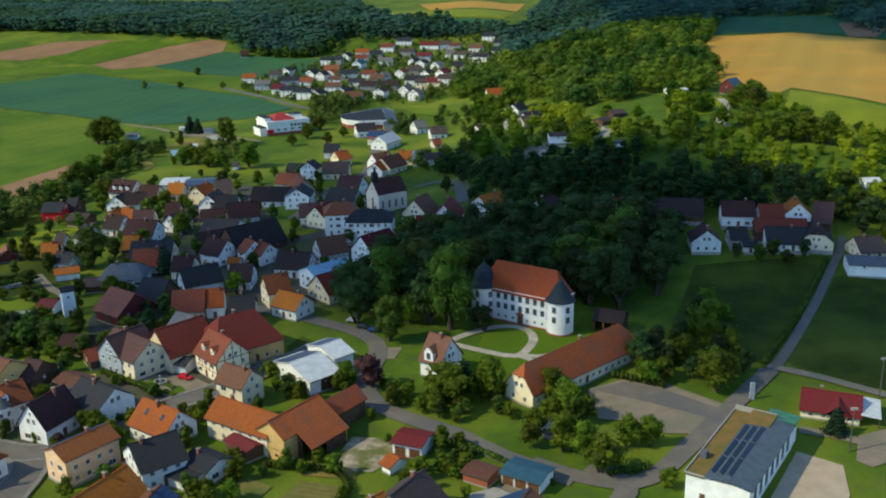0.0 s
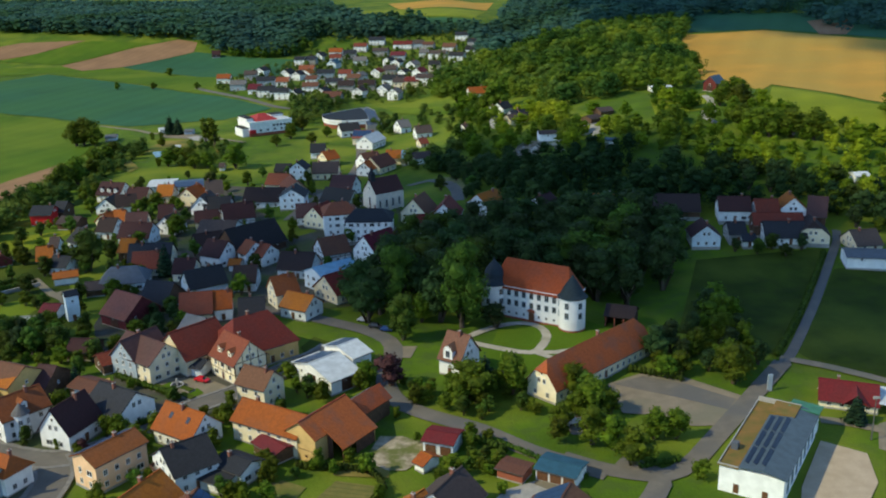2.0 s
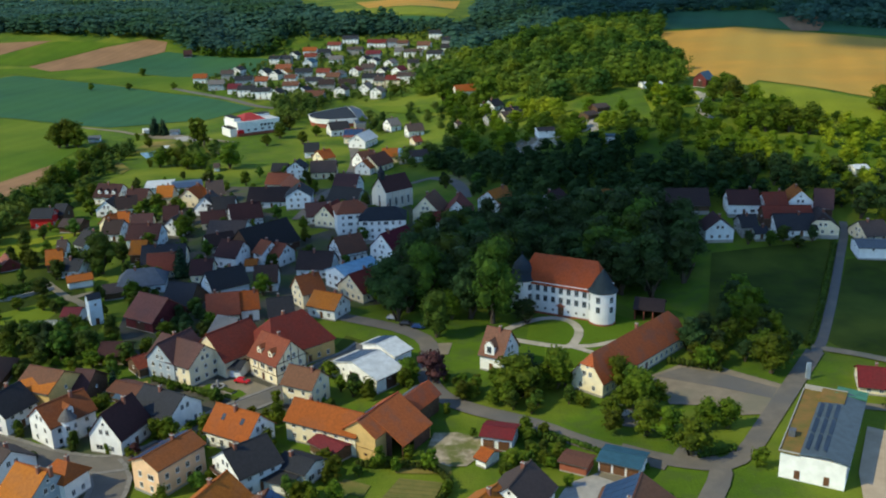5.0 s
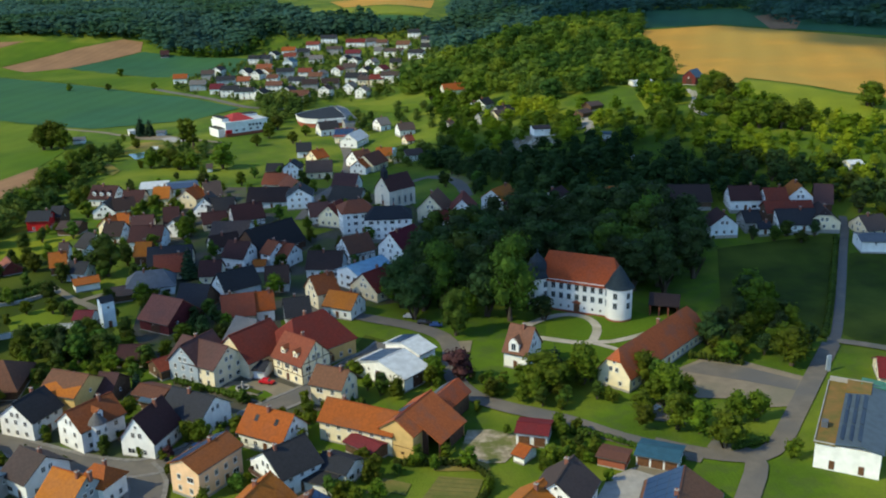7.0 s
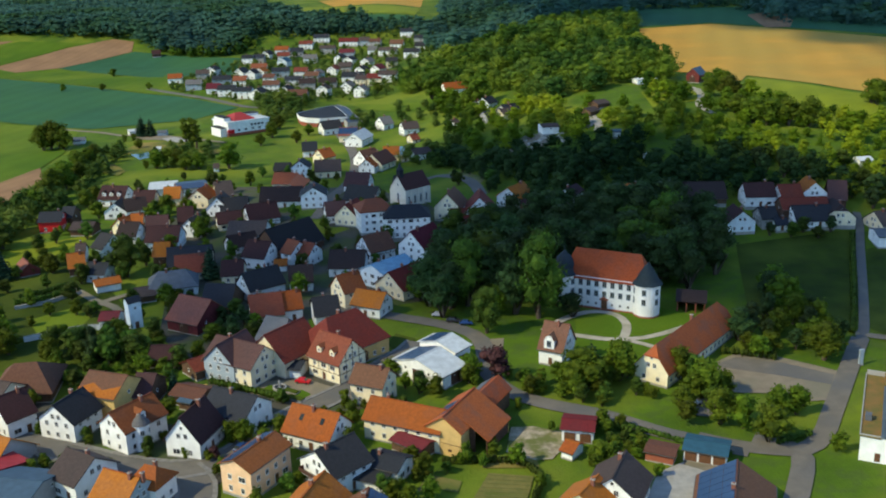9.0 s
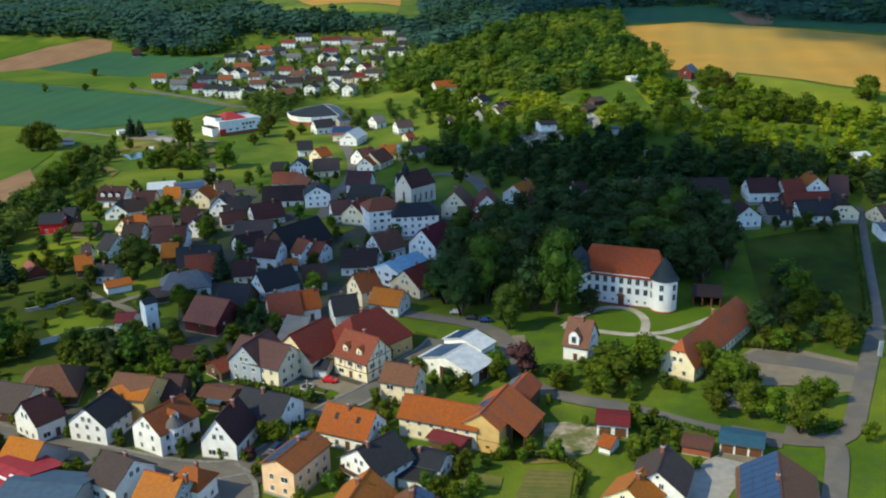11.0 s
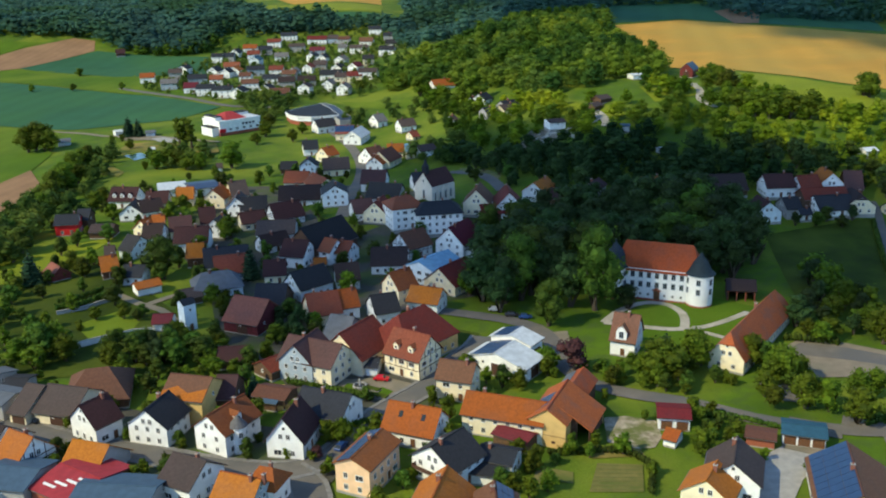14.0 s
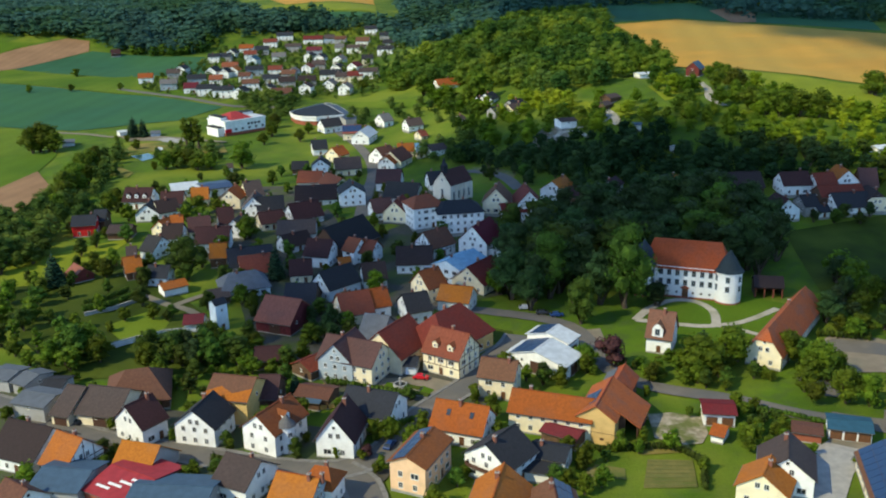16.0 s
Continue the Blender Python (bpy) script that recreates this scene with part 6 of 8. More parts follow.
def sports_hall():
    root = new("sports_hall")
    root.matrix_basis = pose(63.9, 181.8, ground_z(63.9, 181.8), 0, 0, 55.7)
    tagged(root, "white sports hall with grey metal roof and solar rows", "hall")
    L, w, h = 33.2, 13.4, 6.0
    FOOT.append((63.9, 181.8, 22))
    b = Build()
    b.box(-L / 2, L / 2, -w / 2, w / 2, -1.5, h)
    part("wall", b, "wall_white", root)
    r = Build()
    f = -w * 0.18
    r.slab([(-L / 2 - 0.5, f, h + 1.3), (-L / 2 - 0.5, -w / 2 - 0.6, h + 0.3), (L / 2 + 0.5, -w / 2 - 0.6, h + 0.3), (L / 2 + 0.5, f, h + 1.3)], 0.3)
    r.slab([(L / 2 + 0.5, f, h + 1.3), (L / 2 + 0.5, w * 0.2, h + 0.75), (-L / 2 - 0.5, w * 0.2, h + 0.75), (-L / 2 - 0.5, f, h + 1.3)][::1], 0.3)
    rp = part("roof", r, "roof_bluegrey", root, "blue-grey standing-seam metal roof")
    g = Build()
    e = L / 2 - 6.5
    g.box(-L / 2 - 0.4, L / 2 + 0.4, w * 0.2, w / 2 + 0.4, h, h + 0.35, 0)
    g.box(e, L / 2 + 0.4, -w * 0.22, w * 0.2, h + 0.2, h + 1.45, 0)
    g.box(-L / 2 - 0.4, L / 2 + 0.4, w / 2 + 0.15, w / 2 + 0.4, h + 0.35, h + 0.65, 1)
    g.box(-L / 2 - 0.4, -L / 2 - 0.15, w * 0.2, w / 2 + 0.15, h + 0.35, h + 0.65, 1)
    g.box(L / 2 + 0.15, L / 2 + 0.4, -w * 0.22, w / 2 + 0.15, h + 0.35, h + 1.6, 1)
    part("planted_roof", g, ["roof_plants", "concrete"], root, "flat roof overgrown with stonecrop")
    b = Build()
    b.box(-0.9, 0.9, -0.7, 0.7, h + 0.35, h + 1.8)
    part("roof_vent", b, "roof_greymetal", root, "boxy roof vent", pose(-L / 2 + 8, w * 0.42, 0))
    for grp in range(3):
        for j in range(3):
            p = Build()
            l0 = (L - 8.6) / 3
            u = -L / 2 + 1.2 + (grp + 0.5) * l0
            y = w * 0.16 - 0.6 - j * 1.75
            zz = h + 0.85 + (w * 0.2 - y) * 0.55 / (w * 0.38)
            hl = l0 / 2 - 0.35
            p.slab([(u - hl, y - 0.42, zz + 0.05), (u + hl, y - 0.42, zz + 0.05), (u + hl, y + 0.42, zz + 0.45), (u - hl, y + 0.42, zz + 0.45)], 0.06)
            part("solar_panel", p, "solar_dark", rp, "tilted dark solar panel row")
    for k in range(7):
        u = -L / 2 + 2 + (L - 4) * (k + 0.5) / 7
        part("window", WIN_CASTLE, None, root, "", pose(u, -w / 2 - 0.03, 3.2) @ Matrix.Diagonal((1.5, 1, 1.9, 1)))
    for k in range(2):
        part("door", DOOR, None, root, "", pose(-L / 2 - 0.03, -3 + 6 * k, 0.2, 0, 0, -90))
    e = Build()
    e.box(L / 2, L / 2 + 4.4, -w / 2 + 0.2, -0.6, -1.5, 6.0)
    e.slab([(L / 2 - 1.2, -w / 2 - 0.6, 6.75), (L / 2 + 4.8, -w / 2 - 0.6, 6.2), (L / 2 + 4.8, -0.3, 6.6), (L / 2 - 1.2, -0.3, 7.55)], 0.2, 1)
    part("annex", e, ["wall_white", "roof_greenmetal"], root, "annex with green roof")
    return root


def school():
    root = new("school")
    root.matrix_basis = pose(-112.3, 633.0, ground_z(-112.3, 633.0), 0, 0, 30.0)
    tagged(root, "white flat-roofed market building with red stripes and a raised middle roof", "market")
    FOOT.append((-112.3, 633.0, 20))
    b = Build()
    b.box(-15, 15, -11, 11, -1.5, 8.2)
    b.box(-15.3, 15.3, -11.3, 11.3, 8.2, 9.2)
    b.box(-15.1, 15.1, -11.1, 11.1, -1.5, 1.6, 1)
    part("wall", b, ["wall_white", "wall_brick"], root)
    r = Build()
    r.box(-15.0, 15.0, -11.0, 11.0, 9.2, 9.3)
    part("flat_roof", r, "roof_whitemetal", root)
    r = Build()
    r.slab([(-10, -10, 9.35), (6, -10, 9.35), (0, 0, 13.2), (-4, 0, 13.2)], 0.2)
    r.slab([(6, 10, 9.35), (-10, 10, 9.35), (-4, 0, 13.2), (0, 0, 13.2)], 0.2)
    r.slab([(6, -10, 9.35), (6, 10, 9.35), (0, 0, 13.2)], 0.2)
    r.slab([(-10, 10, 9.35), (-10, -10, 9.35), (-4, 0, 13.2)], 0.2)
    part("ridge_roof", r, "roof_redmetal", root, "bright red pitched middle roof")
    for xa, xb, ya, yb, za, zb in ((-19.5, -15.1, -9, 5, -1.5, 5.2), (-15.0, -10.5, -6, 9, 9.3, 11.2), (6.5, 15.2, 4, 11.2, 9.3, 10.6)):
        k = Build()
        k.box(xa, xb, ya, yb, za, zb)
        k.box(xa - 0.25, xb + 0.25, ya - 0.25, yb + 0.25, zb, zb + 0.35, 1)
        part("annex", k, ["wall_white", "roof_darkgrey"], root, "stepped white flat-roofed annex")
    for k in range(6):
        part("window", WIN_BIG, None, root, "", pose(-12.5 + k * 5.0, -11.15, 3.4))
    for k in range(4):
        s = Build()
        s.box(-0.8, 0.8, -0.1, 0, -0.7, 0.7)
        part("sign", s, "roof_slate", root, "dark square sign panel", pose(2 + k * 2.6, -11.15, 6.0))
    for k in range(4):
        part("window", WIN_BIG, None, root, "", pose(-15.15, -7.5 + k * 5.0, 4.4, 0, 0, -90))
    s = Build()
    s.box(-15.6, -11, -11.8, -11.32, 1.8, 4.2)
    part("awning", s, "wall_redpaint", root, "red entrance canopy")
    return root


def market_hall():
    x, y = -59.4, 656.5
    root = new("market_hall")
    root.matrix_basis = pose(x, y, ground_z(x, y))
    tagged(root, "long white hall with curved double fascia and dark flat roof", "hall")
    FOOT.append((x, y, 27))
    outline = [(-16.3, 5.0), (-14.3, -9.5), (-9.7, -17.9), (-0.7, -23.4), (18.2, -21.1), (14.7, 10.8), (10.8, 34.3), (-2.3, 21.5)]
    wing = [(17.2, -37.1), (27.3, -35.3), (20.6, 26.9), (14.3, 44.2), (10.3, 38.0)]

    def prism(b, pts, grow, z0, z1, mi, top=None):
        q = [(px * grow, py * grow) for px, py in pts]
        for (xa, ya), (xb, yb) in zip(q, q[1:] + q[:1]):
            b.poly([(xa, ya, z0), (xb, yb, z0), (xb, yb, z1), (xa, ya, z1)], mi)
        if top is not None:
            b.poly([(px, py, z1 - 0.25) for px, py in q], top)
    b = Build()
    prism(b, outline, 0.95, -3, 3.4, 1)
    prism(b, outline, 0.98, 2.6, 4.4, 0, 0)
    part("wall", b, ["wall_white", "wall_brick"], root)
    b = Build()
    prism(b, outline, 1.0, 4.6, 6.0, 0, 1)
    part("fascia_roof", b, ["wall_white", "roof_slate"], root, "dark flat roof behind a white fascia")
    b = Build()
    prism(b, wing, 1.0, -3, 4.8, 0, 1)
    wing_part = part("wing", b, ["wall_grey", "roof_greymetal"], root, "lower wing with grey roof")
    (xa, ya), (xb, yb), (xc, yc), (xd, yd) = wing[0], wing[1], wing[2], wing[4]
    for i in range(9):
        for j in range(2):
            u0, u1, v0, v1 = (i + 0.12) / 9, (i + 0.86) / 9, 0.08 + 0.46 * j, 0.46 + 0.46 * j
            q = [((xa * (1 - u) + xd * u) * (1 - v) + (xb * (1 - u) + xc * u) * v, (ya * (1 - u) + yd * u) * (1 - v) + (yb * (1 - u) + yc * u) * v, 4.75 + 0.3 * (u == u1)) for u, v in ((u0, v0), (u0, v1), (u1, v1), (u1, v0))]
            p = Build()
            p.slab(q, 0.08)
            part("solar_panel", p, "solar_dark", wing_part, "tilted dark solar panel")
    return root


def transformer_tower(x, y, yaw):
    root = new("transformer_tower")
    root.matrix_basis = pose(x, y, ground_z(x, y), 0, 0, yaw)
    tagged(root, "narrow pale transformer tower with small saddle roof", "tower")
    FOOT.append((x, y, 3.5))
    b = Build()
    b.box(-2.0, 2.0, -2.0, 2.0, -1, 8.6)
    for s in (-1, 1):
        q = [(s * 2, -2, 8.6), (s * 2, 2, 8.6), (s * 2, 0, 9.9)]
        b.poly(q if s > 0 else q[::-1])
    part("wall", b, "wall_paleblue", root)
    part("roof", gable_roof(4.5, 4.0, 8.6, 9.9, 0.25, 0.12), "roof_slate", root)
    part("door", DOOR, None, root, "", pose(0, -2.03, 0.1))
    part("vent", WIN_SMALL, None, root, "", pose(0, -2.03, 6.8))
    return root


def flood_mast(x, y, h):
    root = new("floodlight_mast")
    root.matrix_basis = pose(x, y, ground_z(x, y))
    tagged(root, "tall thin grey floodlight mast beside the sports field", "mast", "floodlight masts")
    b = Build()
    b.tube((0, 0, -0.5), (0, 0, h), 0.22, 0.12, 8)
    part("pole", b, "gutter", root)
    b = Build()
    b.box(-0.8, 0.8, -0.3, 0.1, h - 0.3, h + 0.3)
    part("lamp_head", b, "concrete", root)


def car(x, y, yaw, paint):
    root = new("car")
    root.matrix_basis = pose(x, y, ground_z(x, y) + 0.2, 0, 0, yaw)
    tagged(root, f"{paint.split('_')[-1]} car parked on the asphalt", "car", "parked cars")
    b = Build()
    prof = [(-2.1, 0.35), (2.1, 0.35), (2.12, 0.75), (1.2, 0.92), (0.6, 1.42), (-1.2, 1.45), (-1.95, 0.95), (-2.12, 0.8)]
    for s in (-1, 1):
        q = [(px, s * (0.86 if pz < 1.2 else 0.66), pz) for px, pz in prof]
        b.poly(q if s < 0 else q[::-1])
    for k in range(len(prof)):
        (x0, z0), (x1, z1) = prof[k], prof[(k + 1) % len(prof)]
        y0, y1 = (0.86 if z0 < 1.2 else 0.66), (0.86 if z1 < 1.2 else 0.66)
        b.poly([(x0, -y0, z0), (x0, y0, z0), (x1, y1, z1), (x1, -y1, z1)], 1 if (z0 > 0.9 and z1 > 0.9 and abs(z0 - z1) > 0.2) else 0)
    part("body", b, [paint, "glass"], root)
    for wx in (-1.3, 1.3):
        for s in (-1, 1):
            t = Build()
            t.tube((wx, s * 0.62, 0.32), (wx, s * 0.88, 0.32), 0.32, 0.32, 12)
            part("wheel", t, "tyre", root)


def timber_stack(x, y, yaw):
    root = new("timber_stack")
    root.matrix_basis = pose(x, y, ground_z(x, y) + 0.1, 0, 0, yaw)
    tagged(root, "stack of pale yellow sawn timber boards", "timber", "timber stacks")
    for k in range(4):
        for j in range(4):
            b = Build()
            b.box(-1.9 + 0.1 * (k % 2), 1.9, -1.0 + j * 0.5, -0.56 + j * 0.5, k * 0.3, k * 0.3 + 0.26)
            part("board", b, "sawn_timber", root)


def fountain(x, y):
    root = new("fountain")
    root.matrix_basis = pose(x, y, ground_z(x, y) + 0.08)
    tagged(root, "grey stone village fountain with basin and pillar", "fountain")
    b = Build()
    n = 10
    for r0, r1, z0, z1 in ((1.9, 1.9, 0, 0.8), (1.9, 1.55, 0.8, 0.8), (1.55, 1.55, 0.8, 0.45)):
        for k in range(n):
            a, c = k * 2 * math.pi / n, (k + 1) * 2 * math.pi / n
            b.poly([(r0 * math.cos(a), r0 * math.sin(a), z0), (r0 * math.cos(c), r0 * math.sin(c), z0), (r1 * math.cos(c), r1 * math.sin(c), z1), (r1 * math.cos(a), r1 * math.sin(a), z1)])
    b.poly([(1.55 * math.cos(k * 2 * math.pi / n), 1.55 * math.sin(k * 2 * math.pi / n), 0.5) for k in range(n)], 1)
    part("basin", b, ["wall_grey", "glass"], root)
    b = Build()
    b.tube((0, 0, 0.3), (0, 0, 2.3), 0.32, 0.22, 8)
    b.tube((0, 0, 2.3), (0, 0, 2.6), 0.34, 0.1, 8)
    part("pillar", b, "wall_grey", root)


def planter(x, y, yaw):
    root = new("planter")
    root.matrix_basis = pose(x, y, ground_z(x, y) + 0.06, 0, 0, yaw)
    tagged(root, "low stone-edged bed with clipped green plants", "planter", "square planters")
    b = Build()
    b.box(-2.6, 2.6, -1.0, 1.0, -0.2, 0.35)
    part("edge", b, "kerb_stone", root)
    b = Build()
    b.box(-2.4, 2.4, -0.8, 0.8, 0.3, 0.62)
    part("plants", b, "lawn", root)


def garden_wall(pts, h, mat, label):
    """A wall with a coping that follows a line of points."""
    root = new("garden_wall")
    tagged(root, label, "wall")
    root.matrix_basis = pose(pts[0][0], pts[0][1], ground_z(*pts[0]))
    for (x0, y0), (x1, y1) in zip(pts, pts[1:]):
        d = Vector((x1 - x0, y1 - y0))
        m = pose(x0 - pts[0][0], y0 - pts[0][1], ground_z(x0, y0) - ground_z(*pts[0]), 0, 0, math.degrees(math.atan2(d.y, d.x)))
        b = Build()
        b.box(0, d.length + 0.1, -0.18, 0.18, -0.8, h)
        s = part("wall_section", b, mat, root, "", m)
        b = Build()
        b.box(-0.05, d.length + 0.15, -0.26, 0.26, h, h + 0.14)
        part("coping", b, "concrete", s)


def gravestones(poly):
    b = Build()
    b.box(-0.35, 0.35, -0.1, 0.1, -0.2, 0.95)
    b.box(-0.5, 0.5, -0.2, 2.0, -0.2, 0.12)
    me = b.mesh("gravestone", ["wall_grey"])
    xs, ys = [p[0] for p in poly], [p[1] for p in poly]
    y = min(ys)
    while y < max(ys):
        x = min(xs)
        while x < max(xs):
            if inside(x, y, poly):
                g = new("gravestone", me)
                g.matrix_basis = pose(x, y, ground_z(x, y) + 0.1, 0, 0, 12)
                tagged(g, "small grey gravestone with a bordered grave", "gravestone", "cemetery graves")
            x += 3.2
        y += 6.5


def advert_column(x, y):
    root = new("sign_column")
    root.matrix_basis = pose(x, y, ground_z(x, y))
    tagged(root, "tall narrow blue-grey sign pillar beside the lane", "sign")
    b = Build()
    b.box(-0.6, 0.6, -0.25, 0.25, -0.3, 4.6)
    part("pillar", b, "wall_greyblue", root)
    b = Build()
    b.box(-0.72, 0.72, -0.37, 0.37, -0.3, 0.15)
    part("plinth", b, "concrete", root)


material('wall_castle', (0.86, 0.86, 0.86), (0.79, 0.79, 0.79), scale=0.4, fine=12, rough=0.92, bump=0.1)
material('wall_stone', (0.68, 0.62, 0.53), (0.60, 0.54, 0.46), scale=0.6, fine=10, rough=0.95, bump=0.3)
material('roof_plants', (0.22, 0.12, 0.035), (0.13, 0.11, 0.025), scale=0.3, fine=4, rough=0.95, bump=0.6)
material('roof_greenmetal', (0.06, 0.20, 0.11), scale=0.5, fine=8, rough=0.5)
material('tyre', (0.02, 0.02, 0.02), scale=5, fine=20)
material('paint_red', (0.5, 0.01, 0.02), (0.45, 0.01, 0.02), rough=0.25, bump=0, spec=0.6)
material('paint_silver', (0.5, 0.5, 0.52), (0.45, 0.45, 0.47), rough=0.3, bump=0, spec=0.6)
material('paint_blue', (0.02, 0.06, 0.2), (0.02, 0.05, 0.18), rough=0.3, bump=0, spec=0.6)
material('paint_dark', (0.03, 0.03, 0.035), rough=0.3, bump=0, spec=0.6)
material('sawn_timber', (0.55, 0.36, 0.12), (0.42, 0.27, 0.09), scale=2, fine=14)
castle()
church()
sports_hall()
school()
market_hall()
transformer_tower(-126.7, 288.0, 30)
flood_mast(110.4, 216.6, 11)
flood_mast(91.4, 189.7, 11)
car(-74.2, 235.7, -25, 'paint_red')
car(23.4, 203.2, 20, 'paint_silver')
car(-27.3, 270.6, -15, 'paint_dark')
car(-158.8, 235.7, 20, 'paint_silver')
car(-160.5, 234.7, 25, 'paint_dark')
car(-31.1, 276.3, -15, 'paint_silver')
car(-23.7, 267.6, -12, 'paint_blue')
car(-64.7, 239.2, 40, 'paint_dark')
car(-88.8, 202.5, 55, 'paint_blue')
timber_stack(-101.5, 236.5, 20)
timber_stack(-99.3, 231.8, -10)
timber_stack(-103.2, 229.0, 40)
timber_stack(-100.8, 226.4, 5)
fountain(-80.4, 233.2)
planter(-84.9, 232.4, -40)
planter(-77.5, 231.0, -40)
planter(-76.2, 226.5, -40)
garden_wall([(-158.5, 281.3), (-151.7, 284.5), (-143.3, 287.4), (-136.9, 287.3)], 1.8, 'wall_white', 'long low whitewashed garden wall')
garden_wall([(-169.5, 311.5), (-161.0, 314.1), (-150.4, 322.8)], 1.2, 'wall_grey', 'dark grey stone garden wall')
gravestones([(35.6, 461.0), (46.1, 478.7), (53.7, 468.3), (44.6, 454.5)])
advert_column(77.7, 217.3)


# ---- trees ----
def leaf_cloud(lobes, n, size, rng, flat=0.25, jitter=0.45):
    """Leaf clumps as small tilted quads spread over the shells of overlapping lobes, and their quad corners."""
    v = []
    area = np.array([l[3] ** 2 for l in lobes])
    pick = rng.choice(len(lobes), n, p=area / area.sum())
    d = rng.normal(size=(n, 3))
    d /= np.linalg.norm(d, axis=1)[:, None]
    c = np.array([l[:3] for l in lobes])[pick]
    r = np.array([l[3] for l in lobes])[pick] * rng.uniform(0.74, 1.20, n)
    sq = np.array([l[4] for l in lobes])[pick]
    p = c + d * r[:, None] * np.stack([np.ones(n), np.ones(n), sq], 1)
    nrm = d + rng.normal(size=(n, 3)) * jitter
    nrm /= np.linalg.norm(nrm, axis=1)[:, None]
    u = np.cross(nrm, rng.normal(size=(n, 3)))
    u /= np.linalg.norm(u, axis=1)[:, None]
    w = np.cross(nrm, u)
    s = size * rng.uniform(0.55, 1.25, n)[:, None]
    corners = [p + u * s, p + w * s * 0.8 + nrm * s * flat, p - u * s, p - w * s * 0.8 + nrm * s * flat]
    return np.stack(corners, 1).reshape(-1, 3)


def ico(c, r, sq):
    t = (1 + 5 ** 0.5) / 2
    vs = [Vector(q).normalized() for q in ((-1, t, 0), (1, t, 0), (-1, -t, 0), (1, -t, 0), (0, -1, t), (0, 1, t), (0, -1, -t), (0, 1, -t), (t, 0, -1), (t, 0, 1), (-t, 0, -1), (-t, 0, 1))]
    fs = ((0, 11, 5), (0, 5, 1), (0, 1, 7), (0, 7, 10), (0, 10, 11), (1, 5, 9), (5, 11, 4), (11, 10, 2), (10, 7, 6), (7, 1, 8), (3, 9, 4), (3, 4, 2), (3, 2, 6), (3, 6, 8), (3, 8, 9), (4, 9, 5), (2, 4, 11), (6, 2, 10), (8, 6, 7), (9, 8, 1))
    return [(c[0] + q.x * r, c[1] + q.y * r, c[2] + q.z * r * sq) for q in vs], fs


def lobes_for(kind, rng):
    """Lobes of a crown for a plant 10 m high: x, y, z, radius, squash."""
    out = []
    if kind == "conifer":
        for k in range(10):
            z = 1.2 + 8.2 * k / 9
            r = 2.4 * (1 - k / 10.2) + 0.15
            for j in range(4 if k < 8 else 1):
                a = j * 1.57 + rng.uniform(-0.4, 0.4)
                q = r * 0.5 if k < 8 else 0
                out.append((q * math.cos(a), q * math.sin(a), z - 0.15 * r, r * 0.6, 0.65))
        out.append((0, 0, 4.0, 1.3, 2.2))
        return out
    wide, low, n = dict(round=(3.7, 1.2, 17), full=(3.9, 1.0, 18), tall=(3.0, 1.4, 18), grand=(3.3, 1.0, 26), bush=(4.6, 0.6, 12), poplar=(1.6, 0.8, 14))[kind]
    top = 10.0
    for k in range(n):
        z = rng.uniform(low + 1.0, top - 1.5)
        f = math.sin(math.pi * min(1, max(0.1, (z - low) / (top - low))) ** 0.8)
        a, q = rng.uniform(0, 6.28), wide * f * rng.uniform(0.25, 0.85)
        out.append((q * math.cos(a), q * math.sin(a), z, rng.uniform(0.32, 0.55) * wide * (0.7 + 0.3 * f), rng.uniform(0.75, 1.0)))
    out.append((0, 0, (low + top) / 2, wide * 0.62, 1.15))
    out.append((0, 0, top - 1.6, wide * 0.45, 0.9))
    return out


def crown_data(kind, n, size, seed, cores=99, jitter=0.45):
    rng = np.random.default_rng(seed)
    lobes = lobes_for(kind, rng)
    v = [tuple(q) for q in leaf_cloud(lobes, n, size, rng, 0.25, jitter)]
    f = [(4 * k, 4 * k + 1, 4 * k + 2, 4 * k + 3) for k in range(n)]
    for l in lobes[-cores:] if cores < len(lobes) else lobes:
        vs, fs = ico(l[:3], l[3] * 0.76, l[4])
        b = len(v)
        v += vs
        f += [tuple(b + j for j in q) for q in fs]
    return v, f


def trunk_mesh(kind, seed):
    """One tapered stem, slightly crooked, with limbs only where the crown is open enough to show them."""
    rnd = random.Random(seed)
    top = 8.5 if kind in ("conifer", "poplar") else 5.2
    v, f, n, rings = [], [], 8, 6
    px = py = 0.0
    for k in range(rings):
        s = k / (rings - 1)
        z, r = -0.6 + (top + 0.6) * s, 0.36 * (1 - s) ** 1.3 + 0.05
        px, py = px + rnd.uniform(-0.08, 0.08), py + rnd.uniform(-0.08, 0.08)
        v += [(px + r * math.cos(j * 2 * math.pi / n), py + r * math.sin(j * 2 * math.pi / n), z) for j in range(n)]
    for k in range(rings - 1):
        f += [(k * n + j, k * n + (j + 1) % n, (k + 1) * n + (j + 1) % n, (k + 1) * n + j) for j in range(n)]
    if kind in ("round", "tall", "full", "grand"):
        for k in range(5):
            a, z = k * 1.26 + rnd.uniform(-0.3, 0.3), 2.0 + k * 0.45
            m = len(v)
            i = min(rings - 1, 1 + k // 2) * n + int(a / (2 * math.pi) * n) % n
            v += [(math.cos(a) * 2.2, math.sin(a) * 2.2, z + 2.3), (math.cos(a) * 1.2, math.sin(a) * 1.2, z + 1.1 + 0.16)]
            f += [(i, i - n if i >= n else i + n, m), (i, m + 1, m)]
    return mesh_of("trunk", v, f, ["bark"], None, True)


